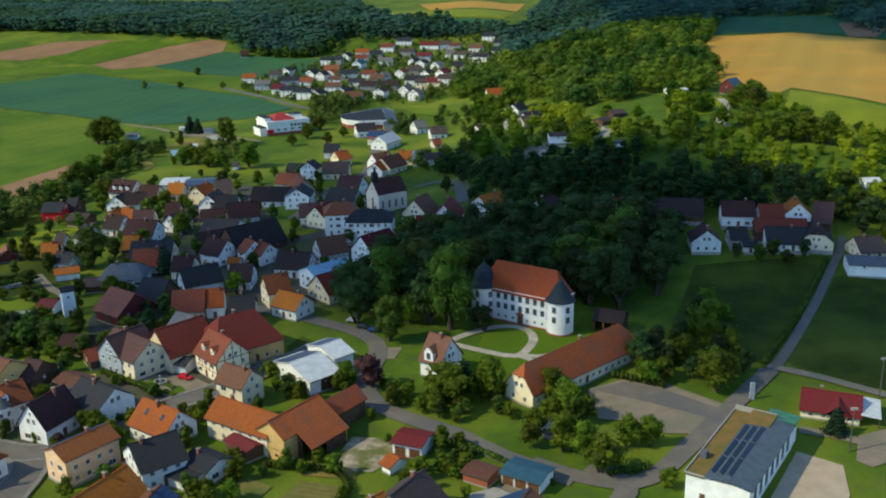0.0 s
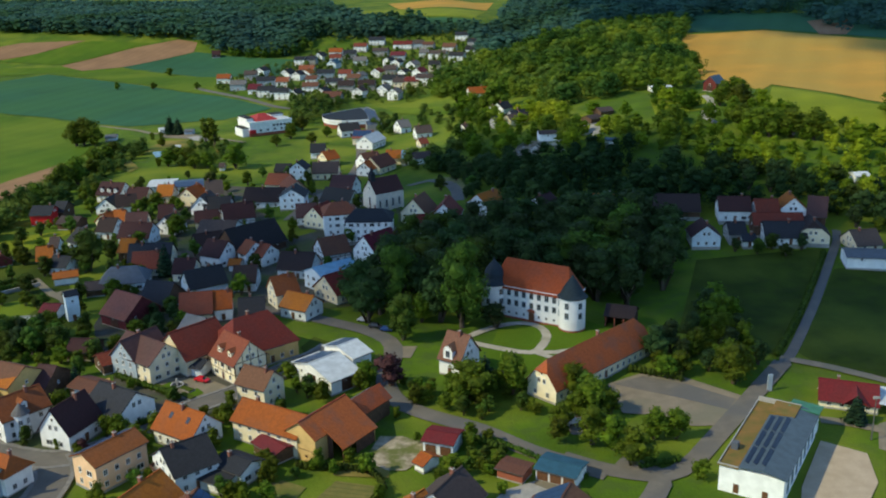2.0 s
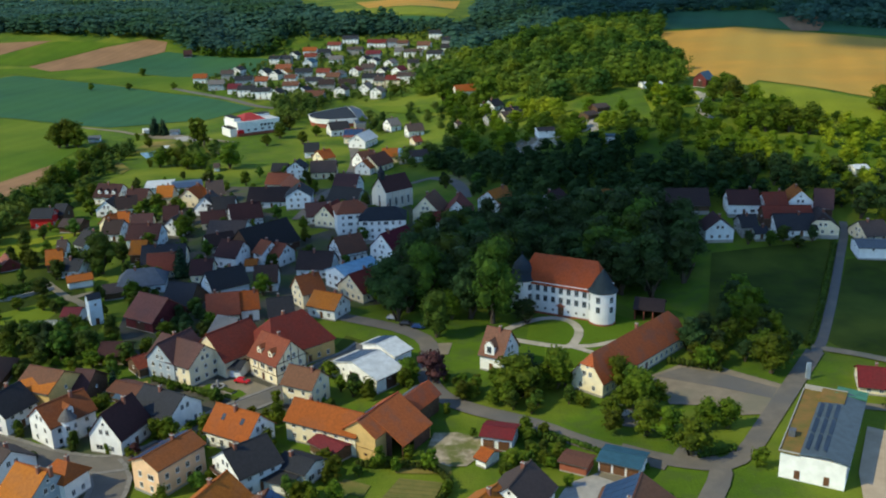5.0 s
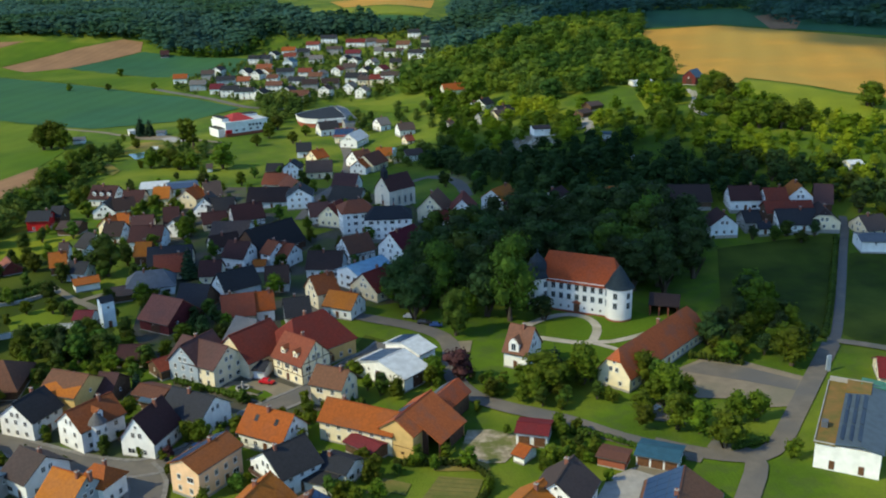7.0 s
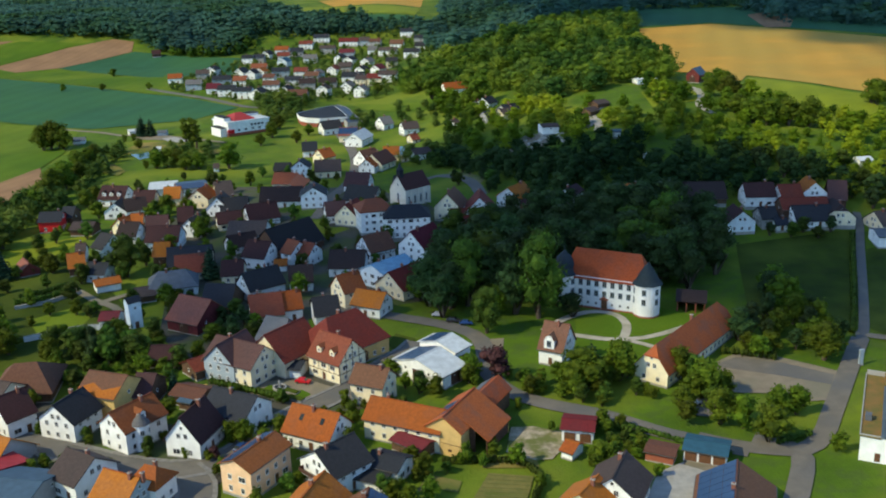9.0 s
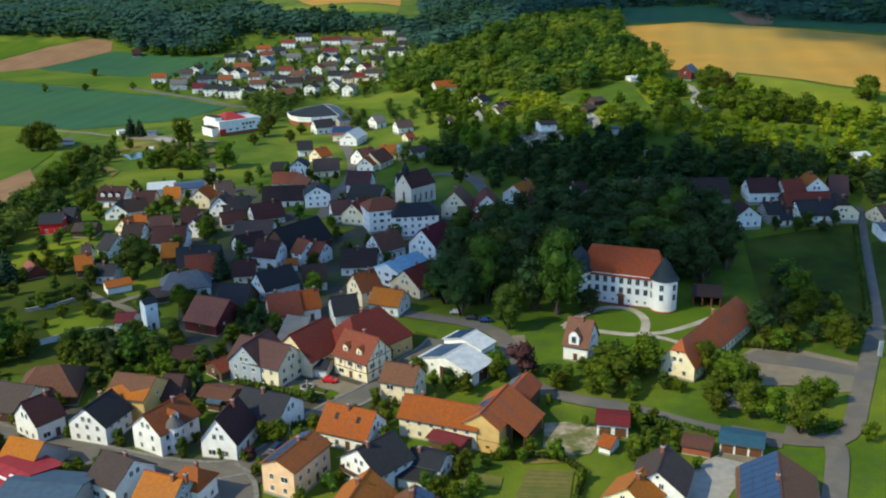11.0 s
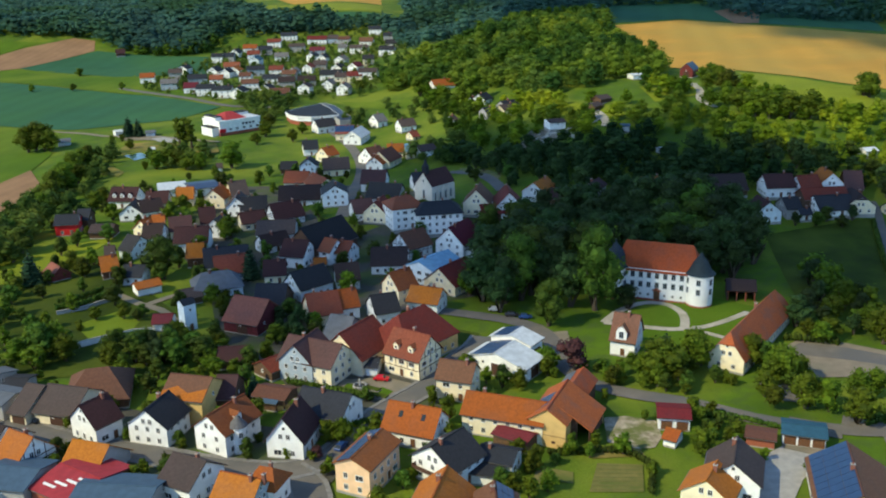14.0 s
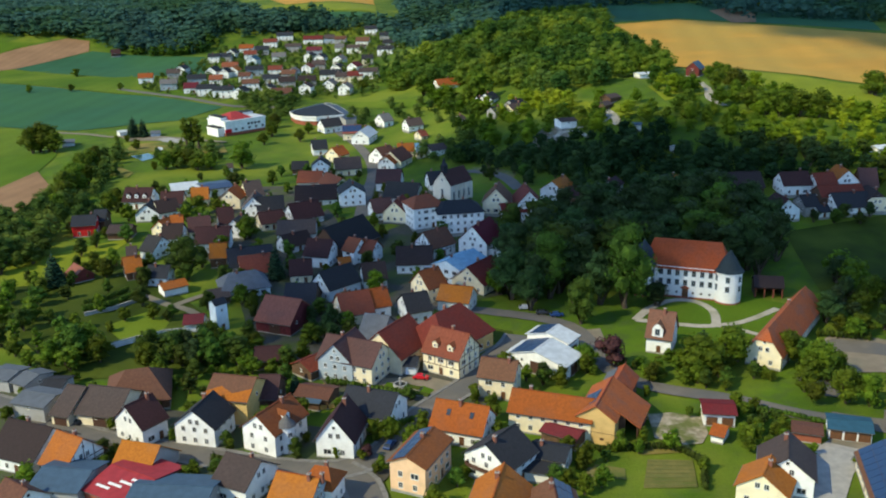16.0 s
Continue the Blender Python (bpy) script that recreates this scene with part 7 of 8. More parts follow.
PROTO = {}
for kind, mat, variants, n, size in (("round", "leaf", 5, 900, 0.34), ("full", "leaf_mid", 4, 820, 0.33), ("tall", "leaf_tall_shade", 4, 1500, 0.24), ("grand", "leaf_mid", 2, 2400, 0.20), ("conifer", "needle", 2, 520, 0.30), ("bush", "leaf", 3, 260, 0.62), ("poplar", "leaf", 2, 420, 0.3)):
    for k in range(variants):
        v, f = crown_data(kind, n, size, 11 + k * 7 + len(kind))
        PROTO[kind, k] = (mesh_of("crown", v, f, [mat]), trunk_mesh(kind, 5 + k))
for k in range(3):
    v, f = crown_data("round", 320, 0.5, 90 + k)
    PROTO["small", k] = (mesh_of("crown", v, f, ["leaf"]), trunk_mesh("round", 50 + k))
v, f = crown_data("round", 620, 0.34, 77)
PROTO["copper", 0] = (mesh_of("crown", v, f, ["leaf_copper"]), trunk_mesh("round", 60))
TREE_COUNT = dict(grand=2, round=4, full=4, tall=4, conifer=2, bush=3, poplar=2, small=3, copper=1)
TREE_WORDS = dict(grand="very tall leafy tree", full="full-crowned deep green deciduous tree", round="broad leafy green deciduous tree", tall="tall dense park tree with shade-darkened green leaves", conifer="dark green pointed conifer", bush="low rounded green garden shrub",
                  poplar="slim upright green tree", small="small leafy green orchard tree", copper="copper-leaved dark purple tree")
TREES = []


def tree(x, y, h, kind="round", wide=1.0, where="in a garden"):
    rnd = random.Random(int(x * 13.7 + y * 7.1))
    crown, trunk = PROTO[kind, rnd.randrange(TREE_COUNT[kind])]
    root = new("shrub", crown) if kind == "bush" else new({"conifer": "conifer", "small": "fruit_tree", "poplar": "poplar", "tall": "park_tree", "grand": "park_tree"}.get(kind, "tree"))
    s = h / 10
    root.matrix_basis = Matrix.LocRotScale((x, y, ground_z(x, y)), Euler((0, 0, rnd.uniform(0, 6.28))), (s * wide, s * wide, s))
    tagged(root, f"{TREE_WORDS[kind]} {where}", "shrub" if kind == "bush" else "tree", {"bush": "garden shrubs", "small": "orchard trees", "conifer": "conifers"}.get(kind, "leafy trees"))
    if kind != "bush":
        part("crown", crown, None, root)
        part("trunk", trunk, None, root)
    TREES.append((x, y, h * 0.3 * wide))


def hedge(pts, h, w, label):
    """A hedge of leaf clumps over a low wall of growth, following a line."""
    rng = np.random.default_rng(int(abs(pts[0][0] * 7 + pts[0][1])))
    lobes, line = [], smooth_line(pts, 1.1)
    for q in line:
        z, r = ground_z(q.x, q.y), rng.uniform(0.85, 1.12)
        lobes.append((q.x + rng.uniform(-0.15, 0.15), q.y + rng.uniform(-0.15, 0.15), z + h * 0.5, w * 0.55 * r, h * 0.5 / (w * 0.5)))
    v = [tuple(q) for q in leaf_cloud(lobes, len(lobes) * 26, 0.3, rng, 0.25, 0.35)]
    f = [(4 * k, 4 * k + 1, 4 * k + 2, 4 * k + 3) for k in range(len(v) // 4)]
    for l in lobes:
        vs, fs = ico(l[:3], l[3] * 0.9, l[4])
        b = len(v)
        v += vs
        f += [tuple(b + j for j in q) for q in fs]
    tagged(new("hedge", mesh_of("hedge", v, f, ["leaf_mid"])), label, "hedge", "garden hedges")


def free(x, y, gap=1.5, lanes=True):
    if any((x - a) ** 2 + (y - b) ** 2 < (r * 0.8 + gap) ** 2 for a, b, r in FOOT):
        return False
    if lanes:
        for line, hw in LANES:
            for q in line:
                if (x - q.x) ** 2 + (y - q.y) ** 2 < (hw + gap) ** 2:
                    return False
    return True


def scatter(poly, spacing, seed, gap=1.5, used=None):
    rnd = random.Random(seed)
    xs, ys = [p[0] for p in poly], [p[1] for p in poly]
    got = [] if used is None else used
    first = len(got)
    n = int((max(xs) - min(xs)) * (max(ys) - min(ys)) / spacing ** 2 * 3)
    cell = {}
    for k in range(n):
        x, y = rnd.uniform(min(xs), max(xs)), rnd.uniform(min(ys), max(ys))
        if not inside(x, y, poly):
            continue
        key = (int(x // spacing), int(y // spacing))
        if any((x - a) ** 2 + (y - b) ** 2 < spacing ** 2 for i in (-1, 0, 1) for j in (-1, 0, 1) for a, b in cell.get((key[0] + i, key[1] + j), ())):
            continue
        if not free(x, y, gap):
            continue
        cell.setdefault(key, []).append((x, y))
        got.append((x, y))
    return got[first:]


def grove(poly, spacing, seed, kinds, h0, h1, where, gap=1.5, wide=1.0):
    rnd = random.Random(seed + 1)
    for x, y in scatter(poly, spacing, seed, gap):
        tree(x, y, rnd.uniform(h0, h1), rnd.choice(kinds), wide * rnd.uniform(0.85, 1.2), where)


def woodland(poly, spacing, seed, h0, h1, label, mat="leaf_far_haze", n=60, conifers=0.2, size=0.9, cores=6, wide=1.0):
    """A wood too large to count: all its crowns as one sheet of foliage."""
    rnd = random.Random(seed)
    base = [crown_data(kd, n, size, 200 + k, cores, 0.28) for k, kd in enumerate(("round", "full", "round", "tall", "round"))] + [crown_data("conifer", n, size * 0.7, 300 + k, cores, 0.28) for k in range(2)]
    arr = [(np.array(v), f) for v, f in base]
    V, F, T, o = [], [], [], 0
    for x, y in scatter(poly, spacing, seed, 1.0):
        pine = rnd.random() < conifers
        v, f = arr[5 + rnd.randrange(2)] if pine else arr[rnd.randrange(5)]
        s = rnd.uniform(h0, h1) / 10
        a = rnd.uniform(0, 6.28)
        c, q = math.cos(a), math.sin(a)
        w = s * wide * rnd.uniform(1.05, 1.6) * (0.8 if pine else 1.0)
        V.append(np.stack([(v[:, 0] * c - v[:, 1] * q) * w + x, (v[:, 0] * q + v[:, 1] * c) * w + y, v[:, 2] * s + ground_z(x, y) - 0.12 * s * 10], 1))
        F += [tuple(i + o for i in k) for k in f]
        stand = 0.5 + 0.9 * noise.noise((x * 0.022, y * 0.022, seed))
        T.append(np.full(len(v), min(1.0, max(0.0, (0.1 if pine else stand) + rnd.uniform(-0.38, 0.38)))))
        o += len(v)
    if V:
        me = mesh_of("woodland", np.concatenate(V).tolist(), F, [mat])
        me.attributes.new("tone", "FLOAT", "POINT").data.foreach_set("value", np.concatenate(T).astype(np.float32))
        tagged(new("woodland", me), label, "wood", kind="stuff")


FOOT.append((-35.1, 175.6, 9))
FOOT.append((-20.0, 193.0, 5))
FOOT.append((46.3, 459.2, 17))
FOOT.append((128.7, 529.9, 24))
FOOT.append((158.2, 517.5, 22))
FOOT.append((146.6, 481.4, 12))
FOOT.append((103.1, 491.8, 14))
FOOT.append((76.1, 491.1, 13))
FOOT.append((112.3, 474.3, 12))
FOOT.append((13.6, 210.4, 12))
FOOT.append((8.0, 205.8, 8))
FOOT.append((9.0, 204.8, 6))
FOOT.append((13.6, 216.6, 5))
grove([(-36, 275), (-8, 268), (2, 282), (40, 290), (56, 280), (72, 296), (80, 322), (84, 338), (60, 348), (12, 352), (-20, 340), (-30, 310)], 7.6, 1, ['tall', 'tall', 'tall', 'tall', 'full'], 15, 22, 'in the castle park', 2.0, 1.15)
woodland([(6.6, 772.0), (41.3, 801.2), (96.9, 806.9), (170.2, 942.0), (225.5, 949.6), (262.5, 921.0), (204.6, 754.3), (178.5, 619.3), (149.2, 533.3), (122.7, 507.9), (101.7, 536.7), (71.5, 539.0), (58.2, 610.5), (37.8, 679.0), (8.1, 717.6)], 9.0, 4, 11, 19, 'dense mixed leafy wood on the hillside', 'leaf_hill', 330, 0.16, 0.42, 8)
woodland([(24, 700.5), (32, 645.2), (42.6, 567.7), (69.7, 531.6), (89.3, 495.2), (139.5, 508.3), (141.0, 479.1), (170.0, 486.5), (175.8, 477.9), (195.6, 453.9), (218.7, 425.2), (240.0, 397.8), (180.2, 311.9), (178.9, 359.9), (148.2, 384.8), (120.2, 413.6), (81.2, 438.7), (53.8, 443.2), (18.1, 478.0), (14.5, 535.8), (18, 595.1)], 8.0, 5, 6, 13, 'scattered orchard trees on the sunny slope', 'leaf_wood', 360, 0.05, 0.45, 8)
woodland([(-6.4, 486.1), (54.2, 444.7), (121.8, 417.5), (147.7, 383.7), (178.9, 359.9), (171.7, 335.3), (146.6, 361.3), (99.3, 362.8), (81.0, 380.9), (34.4, 397.9), (16.8, 428.6)], 7.5, 7, 8, 13, 'thick trees at the foot of the slope with shade-darkened leaves', 'leaf_shade', 260, 0.15, 0.45, 8)
woodland([(-596.2, 1214.9), (-423.9, 1172.4), (-323.7, 1148.8), (-263.4, 1128.3), (-219.5, 1076.6), (-143.5, 1042.6), (-115.2, 1115.1), (-56.9, 1112.7), (-3.8, 1120.8), (-2.3, 1143.4), (-66.0, 1160.6), (-115.2, 1321.1), (-150, 1640), (-390, 1560), (-760, 1740), (-1000, 1900), (-1050, 1500)], 7.8, 6, 16, 21, 'far dark mixed forest on the ridge', 'leaf_far_haze', 24, 0.25, 1.2, 3, 1.4)
woodland([(61.8, 1109.0), (58.6, 871.1), (98.2, 868.2), (183.4, 995.9), (270.1, 939.5), (405.1, 1325.7), (183.5, 1654.3), (100.8, 1147.0)], 10.5, 40, 12, 20, 'far dark mixed forest behind the hill', 'leaf_far_haze', 40, 0.25, 0.95, 3, 1.45)
woodland([(-59.3, 1112.0), (-20.0, 1102.0), (0.5, 1105.4), (10.2, 1142.8), (-20.0, 1165.0), (-59.9, 1169.9)], 7.6, 65, 17, 23, 'tall dark wood behind the far houses', 'leaf_far_haze', 40, 0.3, 0.95, 3, 1.3)
woodland([(0.1, 1101.2), (30.0, 1094.0), (64.2, 1112.1), (71.0, 1138.0), (3.2, 1140.3)], 7.6, 66, 8, 14, 'dark trees behind the far houses', 'leaf_far_haze', 40, 0.2, 0.95, 3, 1.3)
woodland([(28.8, 407.5), (84.5, 369.7), (100.7, 372.4), (93.3, 341.7), (53.7, 336.5), (18.5, 360.9)], 7.5, 41, 9, 14, 'thick trees behind the castle park with shade-darkened leaves', 'leaf_shade', 260, 0.1, 0.45, 8)
woodland([(3.5, 463.7), (18.0, 462.0), (28.7, 437.0), (20.2, 399.1), (10.2, 396.8), (9.3, 423.6)], 6.0, 63, 5, 9, 'garden trees beside the church with shade-darkened leaves', 'leaf_shade', 260, 0.15, 0.45, 8)
woodland([(18.0, 450.4), (55.9, 429.6), (96.5, 402.2), (123.1, 394.5), (119.3, 373.9), (87.1, 376.7), (46.0, 392.5), (25.0, 414.6)], 7.0, 42, 7, 12, 'thick trees at the foot of the slope with shade-darkened leaves', 'leaf_shade', 260, 0.1, 0.45, 8)
woodland([(297.6, 1000.0), (388.3, 972.8), (371.3, 816.1), (390.0, 830.8), (485.2, 740.9), (856.1, 1255.8), (450.2, 1538.1)], 11, 8, 13, 21, 'far dark forest behind the fields', 'leaf_far_haze', 34, 0.4, 1.0, 3, 1.35)
tree(-238.2, 624.7, 18, 'round', 1.1, 'on the open meadow')
tree(-233.3, 626.8, 20, 'round', 1.1, 'on the open meadow')
tree(-228.8, 627.5, 18, 'round', 1.1, 'on the open meadow')
tree(-224.3, 621.7, 15, 'round', 1.1, 'on the open meadow')
tree(-178.5, 640.4, 15, 'conifer', 1.3, 'on the open meadow')
tree(-172.1, 636.8, 13, 'conifer', 1.3, 'on the open meadow')
tree(-143.5, 587.8, 20, 'poplar', 1.3, 'on the open meadow')
tree(-140.2, 588.6, 20, 'poplar', 1.3, 'on the open meadow')
tree(-136.5, 580.8, 20, 'poplar', 1.3, 'on the open meadow')
tree(-188.1, 627.5, 5, 'bush', 1, 'on the open meadow')
tree(-182.2, 627.2, 5, 'bush', 1, 'on the open meadow')
tree(-173.5, 596.9, 7, 'round', 1.2, 'on the open meadow')
tree(-197.9, 538.0, 14, 'round', 1.2, 'on the open meadow')
tree(-195.2, 550.7, 13, 'round', 1.2, 'on the open meadow')
tree(-192.8, 558.9, 13, 'round', 1.2, 'on the open meadow')
tree(-198.1, 508.1, 15, 'round', 1.2, 'on the open meadow')
tree(-199.5, 488.4, 15, 'round', 1.2, 'on the open meadow')
tree(-192.8, 516.4, 11, 'round', 1.2, 'on the open meadow')
tree(-153.4, 529.5, 11, 'round', 1.3, 'on the open meadow')
tree(-147.5, 531.5, 11, 'round', 1.3, 'on the open meadow')
tree(-141.4, 529.0, 11, 'round', 1.3, 'on the open meadow')
tree(-136.3, 519.7, 10, 'round', 1.3, 'on the open meadow')
tree(-129.5, 520.4, 10, 'round', 1.3, 'on the open meadow')
tree(-112.7, 517.3, 15, 'round', 1.4, 'on the open meadow')
tree(-160.1, 531.7, 5, 'bush', 1, 'on the open meadow')
tree(-98.0, 580.7, 8, 'round', 1.2, 'on the open meadow')
tree(-75.6, 582.4, 8, 'round', 1.3, 'on the open meadow')
tree(-92.0, 604.2, 11, 'round', 1.3, 'on the open meadow')
tree(-68.1, 606.8, 8, 'round', 1.2, 'on the open meadow')
tree(-87.6, 635.3, 10, 'round', 1.3, 'on the open meadow')
tree(-280.4, 868.1, 7, 'round', 1.2, 'on the open meadow')
tree(-246.0, 862.7, 7, 'round', 1.2, 'on the open meadow')
tree(-204.8, 855.9, 7, 'round', 1.2, 'on the open meadow')
tree(-254.0, 959.4, 8, 'round', 1.6, 'on the open meadow')
tree(231.9, 461.2, 14, 'round', 1.3, 'on the open meadow')
tree(233.0, 457.4, 14, 'round', 1.3, 'on the open meadow')
tree(-11.2, 749.1, 10, 'round', 1.3, 'on the open meadow')
tree(172.0, 523.6, 10, 'round', 1.3, 'on the open meadow')
tree(172.1, 511.9, 10, 'round', 1.3, 'on the open meadow')
tree(166.2, 522.9, 8, 'round', 1.3, 'on the open meadow')
tree(160.3, 481.3, 14, 'round', 1.3, 'on the open meadow')
tree(150.2, 449.3, 13, 'round', 1.3, 'on the open meadow')
tree(154.0, 440.4, 14, 'round', 1.3, 'on the open meadow')
tree(159.5, 436.6, 14, 'round', 1.3, 'on the open meadow')
tree(170.6, 434.7, 14, 'round', 1.3, 'on the open meadow')
tree(179.7, 431.4, 16, 'round', 1.3, 'on the open meadow')
tree(153.0, 489.7, 12, 'round', 1.3, 'on the open meadow')
tree(20.0, 720.4, 12, 'round', 1.3, 'on the open meadow')
tree(22.2, 669.1, 16, 'round', 1.2, 'on the open meadow')
tree(43.3, 593.6, 20, 'round', 1.1, 'on the open meadow')
tree(34.7, 593.0, 14, 'round', 1.3, 'on the open meadow')
woodland([(-186.0, 844.2), (-178.4, 907.9), (-131.9, 1021.3), (-102.8, 1062.1), (-52.0, 1098.5), (-0.5, 1092.9), (38.8, 1093.5), (77.9, 1044.8), (42.5, 832.2), (14.4, 786.1), (-3.3, 728.9), (-60.7, 729.0), (-113.1, 743.0), (-156.9, 793.2)], 8.6, 9, 4, 9, 'garden trees among the far houses', 'leaf_estate', 80, 0.08, 0.6, 5, 1.15)
woodland([(-90.5, 1094.7), (-61.3, 1112.3), (-25.2, 1116.0), (13.3, 1101.4), (44.5, 1114.5), (67.0, 1082.7), (93.2, 1061.3), (107.8, 1110.8), (69.6, 1127.2), (36.5, 1134.6), (-10.4, 1139.6), (-50.7, 1137.5), (-87.2, 1119.5)], 7.4, 61, 10, 15, 'dark trees behind the far houses', 'leaf_far_haze', 44, 0.25, 0.9, 3, 1.2)
# Brighter leaf colour here carries the sunlight on the forest's near edge.
woodland([(-222.8, 1072.6), (-162.8, 1041.7), (-138.9, 1045.4), (-114.1, 1072.4), (-118.9, 1089.8), (-146.2, 1070.3), (-170.8, 1069.7), (-222.2, 1094.8)], 7.0, 62, 9, 15, 'sunlit leafy edge of the far forest', 'leaf_hill', 90, 0.2, 0.7, 4, 1.1)
grove([(-175, 200), (-60, 170), (20, 160), (20, 200), (-50, 250), (-120, 300), (-175, 300)], 9.5, 10, ['full', 'bush', 'small', 'bush'], 3, 7, 'in a village garden', 1.5, 1.0)
grove([(-180, 300), (-60, 300), (-30, 350), (-60, 520), (-180, 480)], 11, 11, ['full', 'full', 'small'], 4, 9, 'between the village houses', 2.0, 1.0)
grove([(-198.8, 330.7), (-194.8, 359.1), (-184, 336.8), (-176, 307.3), (-166, 287.4), (-162, 268.2), (-172.1, 266.3), (-188.2, 272.9)], 6.6, 12, ['round', 'small', 'full', 'round', 'bush'], 4.5, 9, 'in the gardens beside the stream', 1.2, 1.1)
tree(-167.5, 275.5, 12, 'full', 1.15, 'in the gardens beside the stream')
grove([(-143, 276.5), (-134.5, 280.5), (-129.3, 274.6), (-130.7, 258.5), (-140.4, 259.7)], 5.0, 31, ['tall', 'full', 'round'], 6.5, 10, 'beside the stream', 1.2, 1.1)
grove([(-212.6, 400.9), (-202.2, 414.9), (-191.0, 385.6), (-195.0, 372.5), (-203.7, 355.5)], 7.0, 32, ['full'], 8, 12, 'in the gardens beside the stream', 1.5, 1.2)
tree(-170.9, 357.4, 8, 'round', 1.1, 'in the riverside gardens')
tree(-166.1, 349.0, 8, 'round', 1.1, 'in the riverside gardens')
tree(-173.1, 349.6, 7, 'round', 1.0, 'in the riverside gardens')
tree(-164.6, 362.2, 7, 'round', 1.0, 'in the riverside gardens')
tree(-147.4, 301.9, 6, 'round', 1.1, 'in the riverside gardens')
tree(-186.9, 293.5, 9, 'poplar', 1.2, 'in the riverside gardens')
tree(-164.3, 279.7, 10, 'round', 1.2, 'in the riverside gardens')
tree(-160.5, 272.3, 9, 'round', 1.2, 'in the riverside gardens')
woodland([(-250, 350), (-200, 360), (-185, 420), (-172, 455), (-195, 480), (-235, 430)], 7.5, 13, 7, 14, 'leafy trees along the wooded valley bottom', 'leaf_estate', 420, 0.08, 0.4, 9)
grove([(55, 240), (75, 228), (90, 238), (75, 262), (60, 256)], 7, 15, ['round', 'tall'], 6, 11, 'beside the castle meadow', 1.5, 1.1)
grove([(-164.7, 272.0), (-141.4, 273.3), (-118.6, 275.2), (-100.6, 253.4), (-104.1, 241.4), (-110.1, 252.3), (-128.5, 261.5), (-134.4, 243.2), (-141.9, 248.8), (-148.9, 267.5)], 6.0, 20, ['full', 'full', 'round'], 6, 10, 'in the green belt behind the houses', 1.2, 1.1)
grove([(51.8, 241.9), (67.5, 247.1), (80.0, 275.4), (87.5, 270.3), (80.3, 240.6), (72.7, 222.8), (66.1, 223.1), (54.6, 232.4)], 6, 21, ['round', 'tall', 'bush'], 5, 11, 'beside the castle meadow', 1.2, 1.15)
grove([(-5.1, 227.6), (12.1, 222.7), (9.4, 212.3), (5.5, 205.8), (-12.0, 212.2)], 5.0, 22, ['round', 'round', 'bush'], 5, 8.5, 'in the castle garden', 1.2, 1.15)
grove([(-6.3, 191.1), (7.5, 188.6), (3.5, 182.6), (-10.8, 176.0), (-13.1, 181.8)], 4.5, 23, ['bush', 'small'], 3, 5, 'in a garden hedge', 1.0, 1.1)
grove([(-54.2, 180.7), (-45.0, 175.8), (-49.6, 168.1), (-56.0, 171.0)], 4.5, 24, ['bush', 'small', 'round'], 3, 6, 'in a garden', 1.0, 1.1)
grove([(-40.8, 192.3), (-29.4, 189.1), (-33.4, 183.6), (-42.8, 187.5)], 4.5, 25, ['bush', 'small'], 2.5, 4, 'in a garden', 0.8, 1.1)
grove([(-45.6, 237.5), (-34.8, 230.6), (-26.8, 234.0), (-30.2, 225.6), (-40.5, 219.7), (-48.0, 225.3)], 4.5, 26, ['round', 'bush', 'round'], 4, 7, 'beside the white hall', 0.8, 1.1)
grove([(-107.9, 209.8), (-104.2, 212.9), (-98.0, 203.0), (-96.1, 198.6), (-106.1, 201.4)], 3.2, 27, ['bush', 'small'], 2.5, 4, 'in a front garden', -2, 1.1)
grove([(-61.1, 225.6), (-50.6, 212.7), (-53.4, 208.9), (-61.7, 220.8)], 3.5, 28, ['bush', 'small'], 2.5, 4, 'in a front garden', -1, 1.1)
grove([(-23.8, 233.1), (-10.4, 225.4), (-13.7, 212.0), (-20.7, 221.0)], 4.2, 29, ['bush', 'bush', 'small'], 2.5, 4.5, 'in the castle garden', 0.8, 1.1)
grove([(24.1, 215.4), (34.2, 216.2), (22.5, 201.6), (15.2, 200.4)], 5.0, 30, ['round'], 7, 9, 'beside the long barn', 0.5, 1.1)
tree(-20.4, 284.0, 24.5, 'grand', 0.95, 'at the edge of the castle park')
tree(-0.0, 268.6, 29.4, 'grand', 0.85, 'at the edge of the castle park')
tree(-18.7, 259.8, 15.9, 'grand', 0.95, 'at the edge of the castle park')
grove([(-10.3, 220.4), (-2.9, 222.0), (7.7, 224.9), (13.2, 217.1), (24.0, 221.6), (37.1, 224.4), (37.2, 211.4), (26.0, 201.5), (13.9, 204.9), (0.0, 214.5), (-8.8, 218.0)], 7.6, 33, ['round'], 8.5, 12.5, 'in the castle garden', 1.0, 1.15)
grove([(44.0, 238.4), (52.8, 238.8), (59.6, 227.5), (52.7, 223.7), (44.3, 226.8)], 5.5, 34, ['round', 'bush'], 5, 8, 'beside the car park', 1.0, 1.1)
grove([(-99.3, 290.6), (-87.3, 292.1), (-84.9, 272.0), (-93.1, 261.3), (-99.1, 267.3)], 4.5, 35, ['full', 'tall'], 5, 8, 'between the village houses', 0.5, 1.1)
grove([(-120.4, 330.1), (-114.6, 328.4), (-115.1, 295.3), (-121.0, 307.4)], 4.0, 36, ['round', 'bush'], 3, 7, 'between the village houses', 0.5, 1.1)
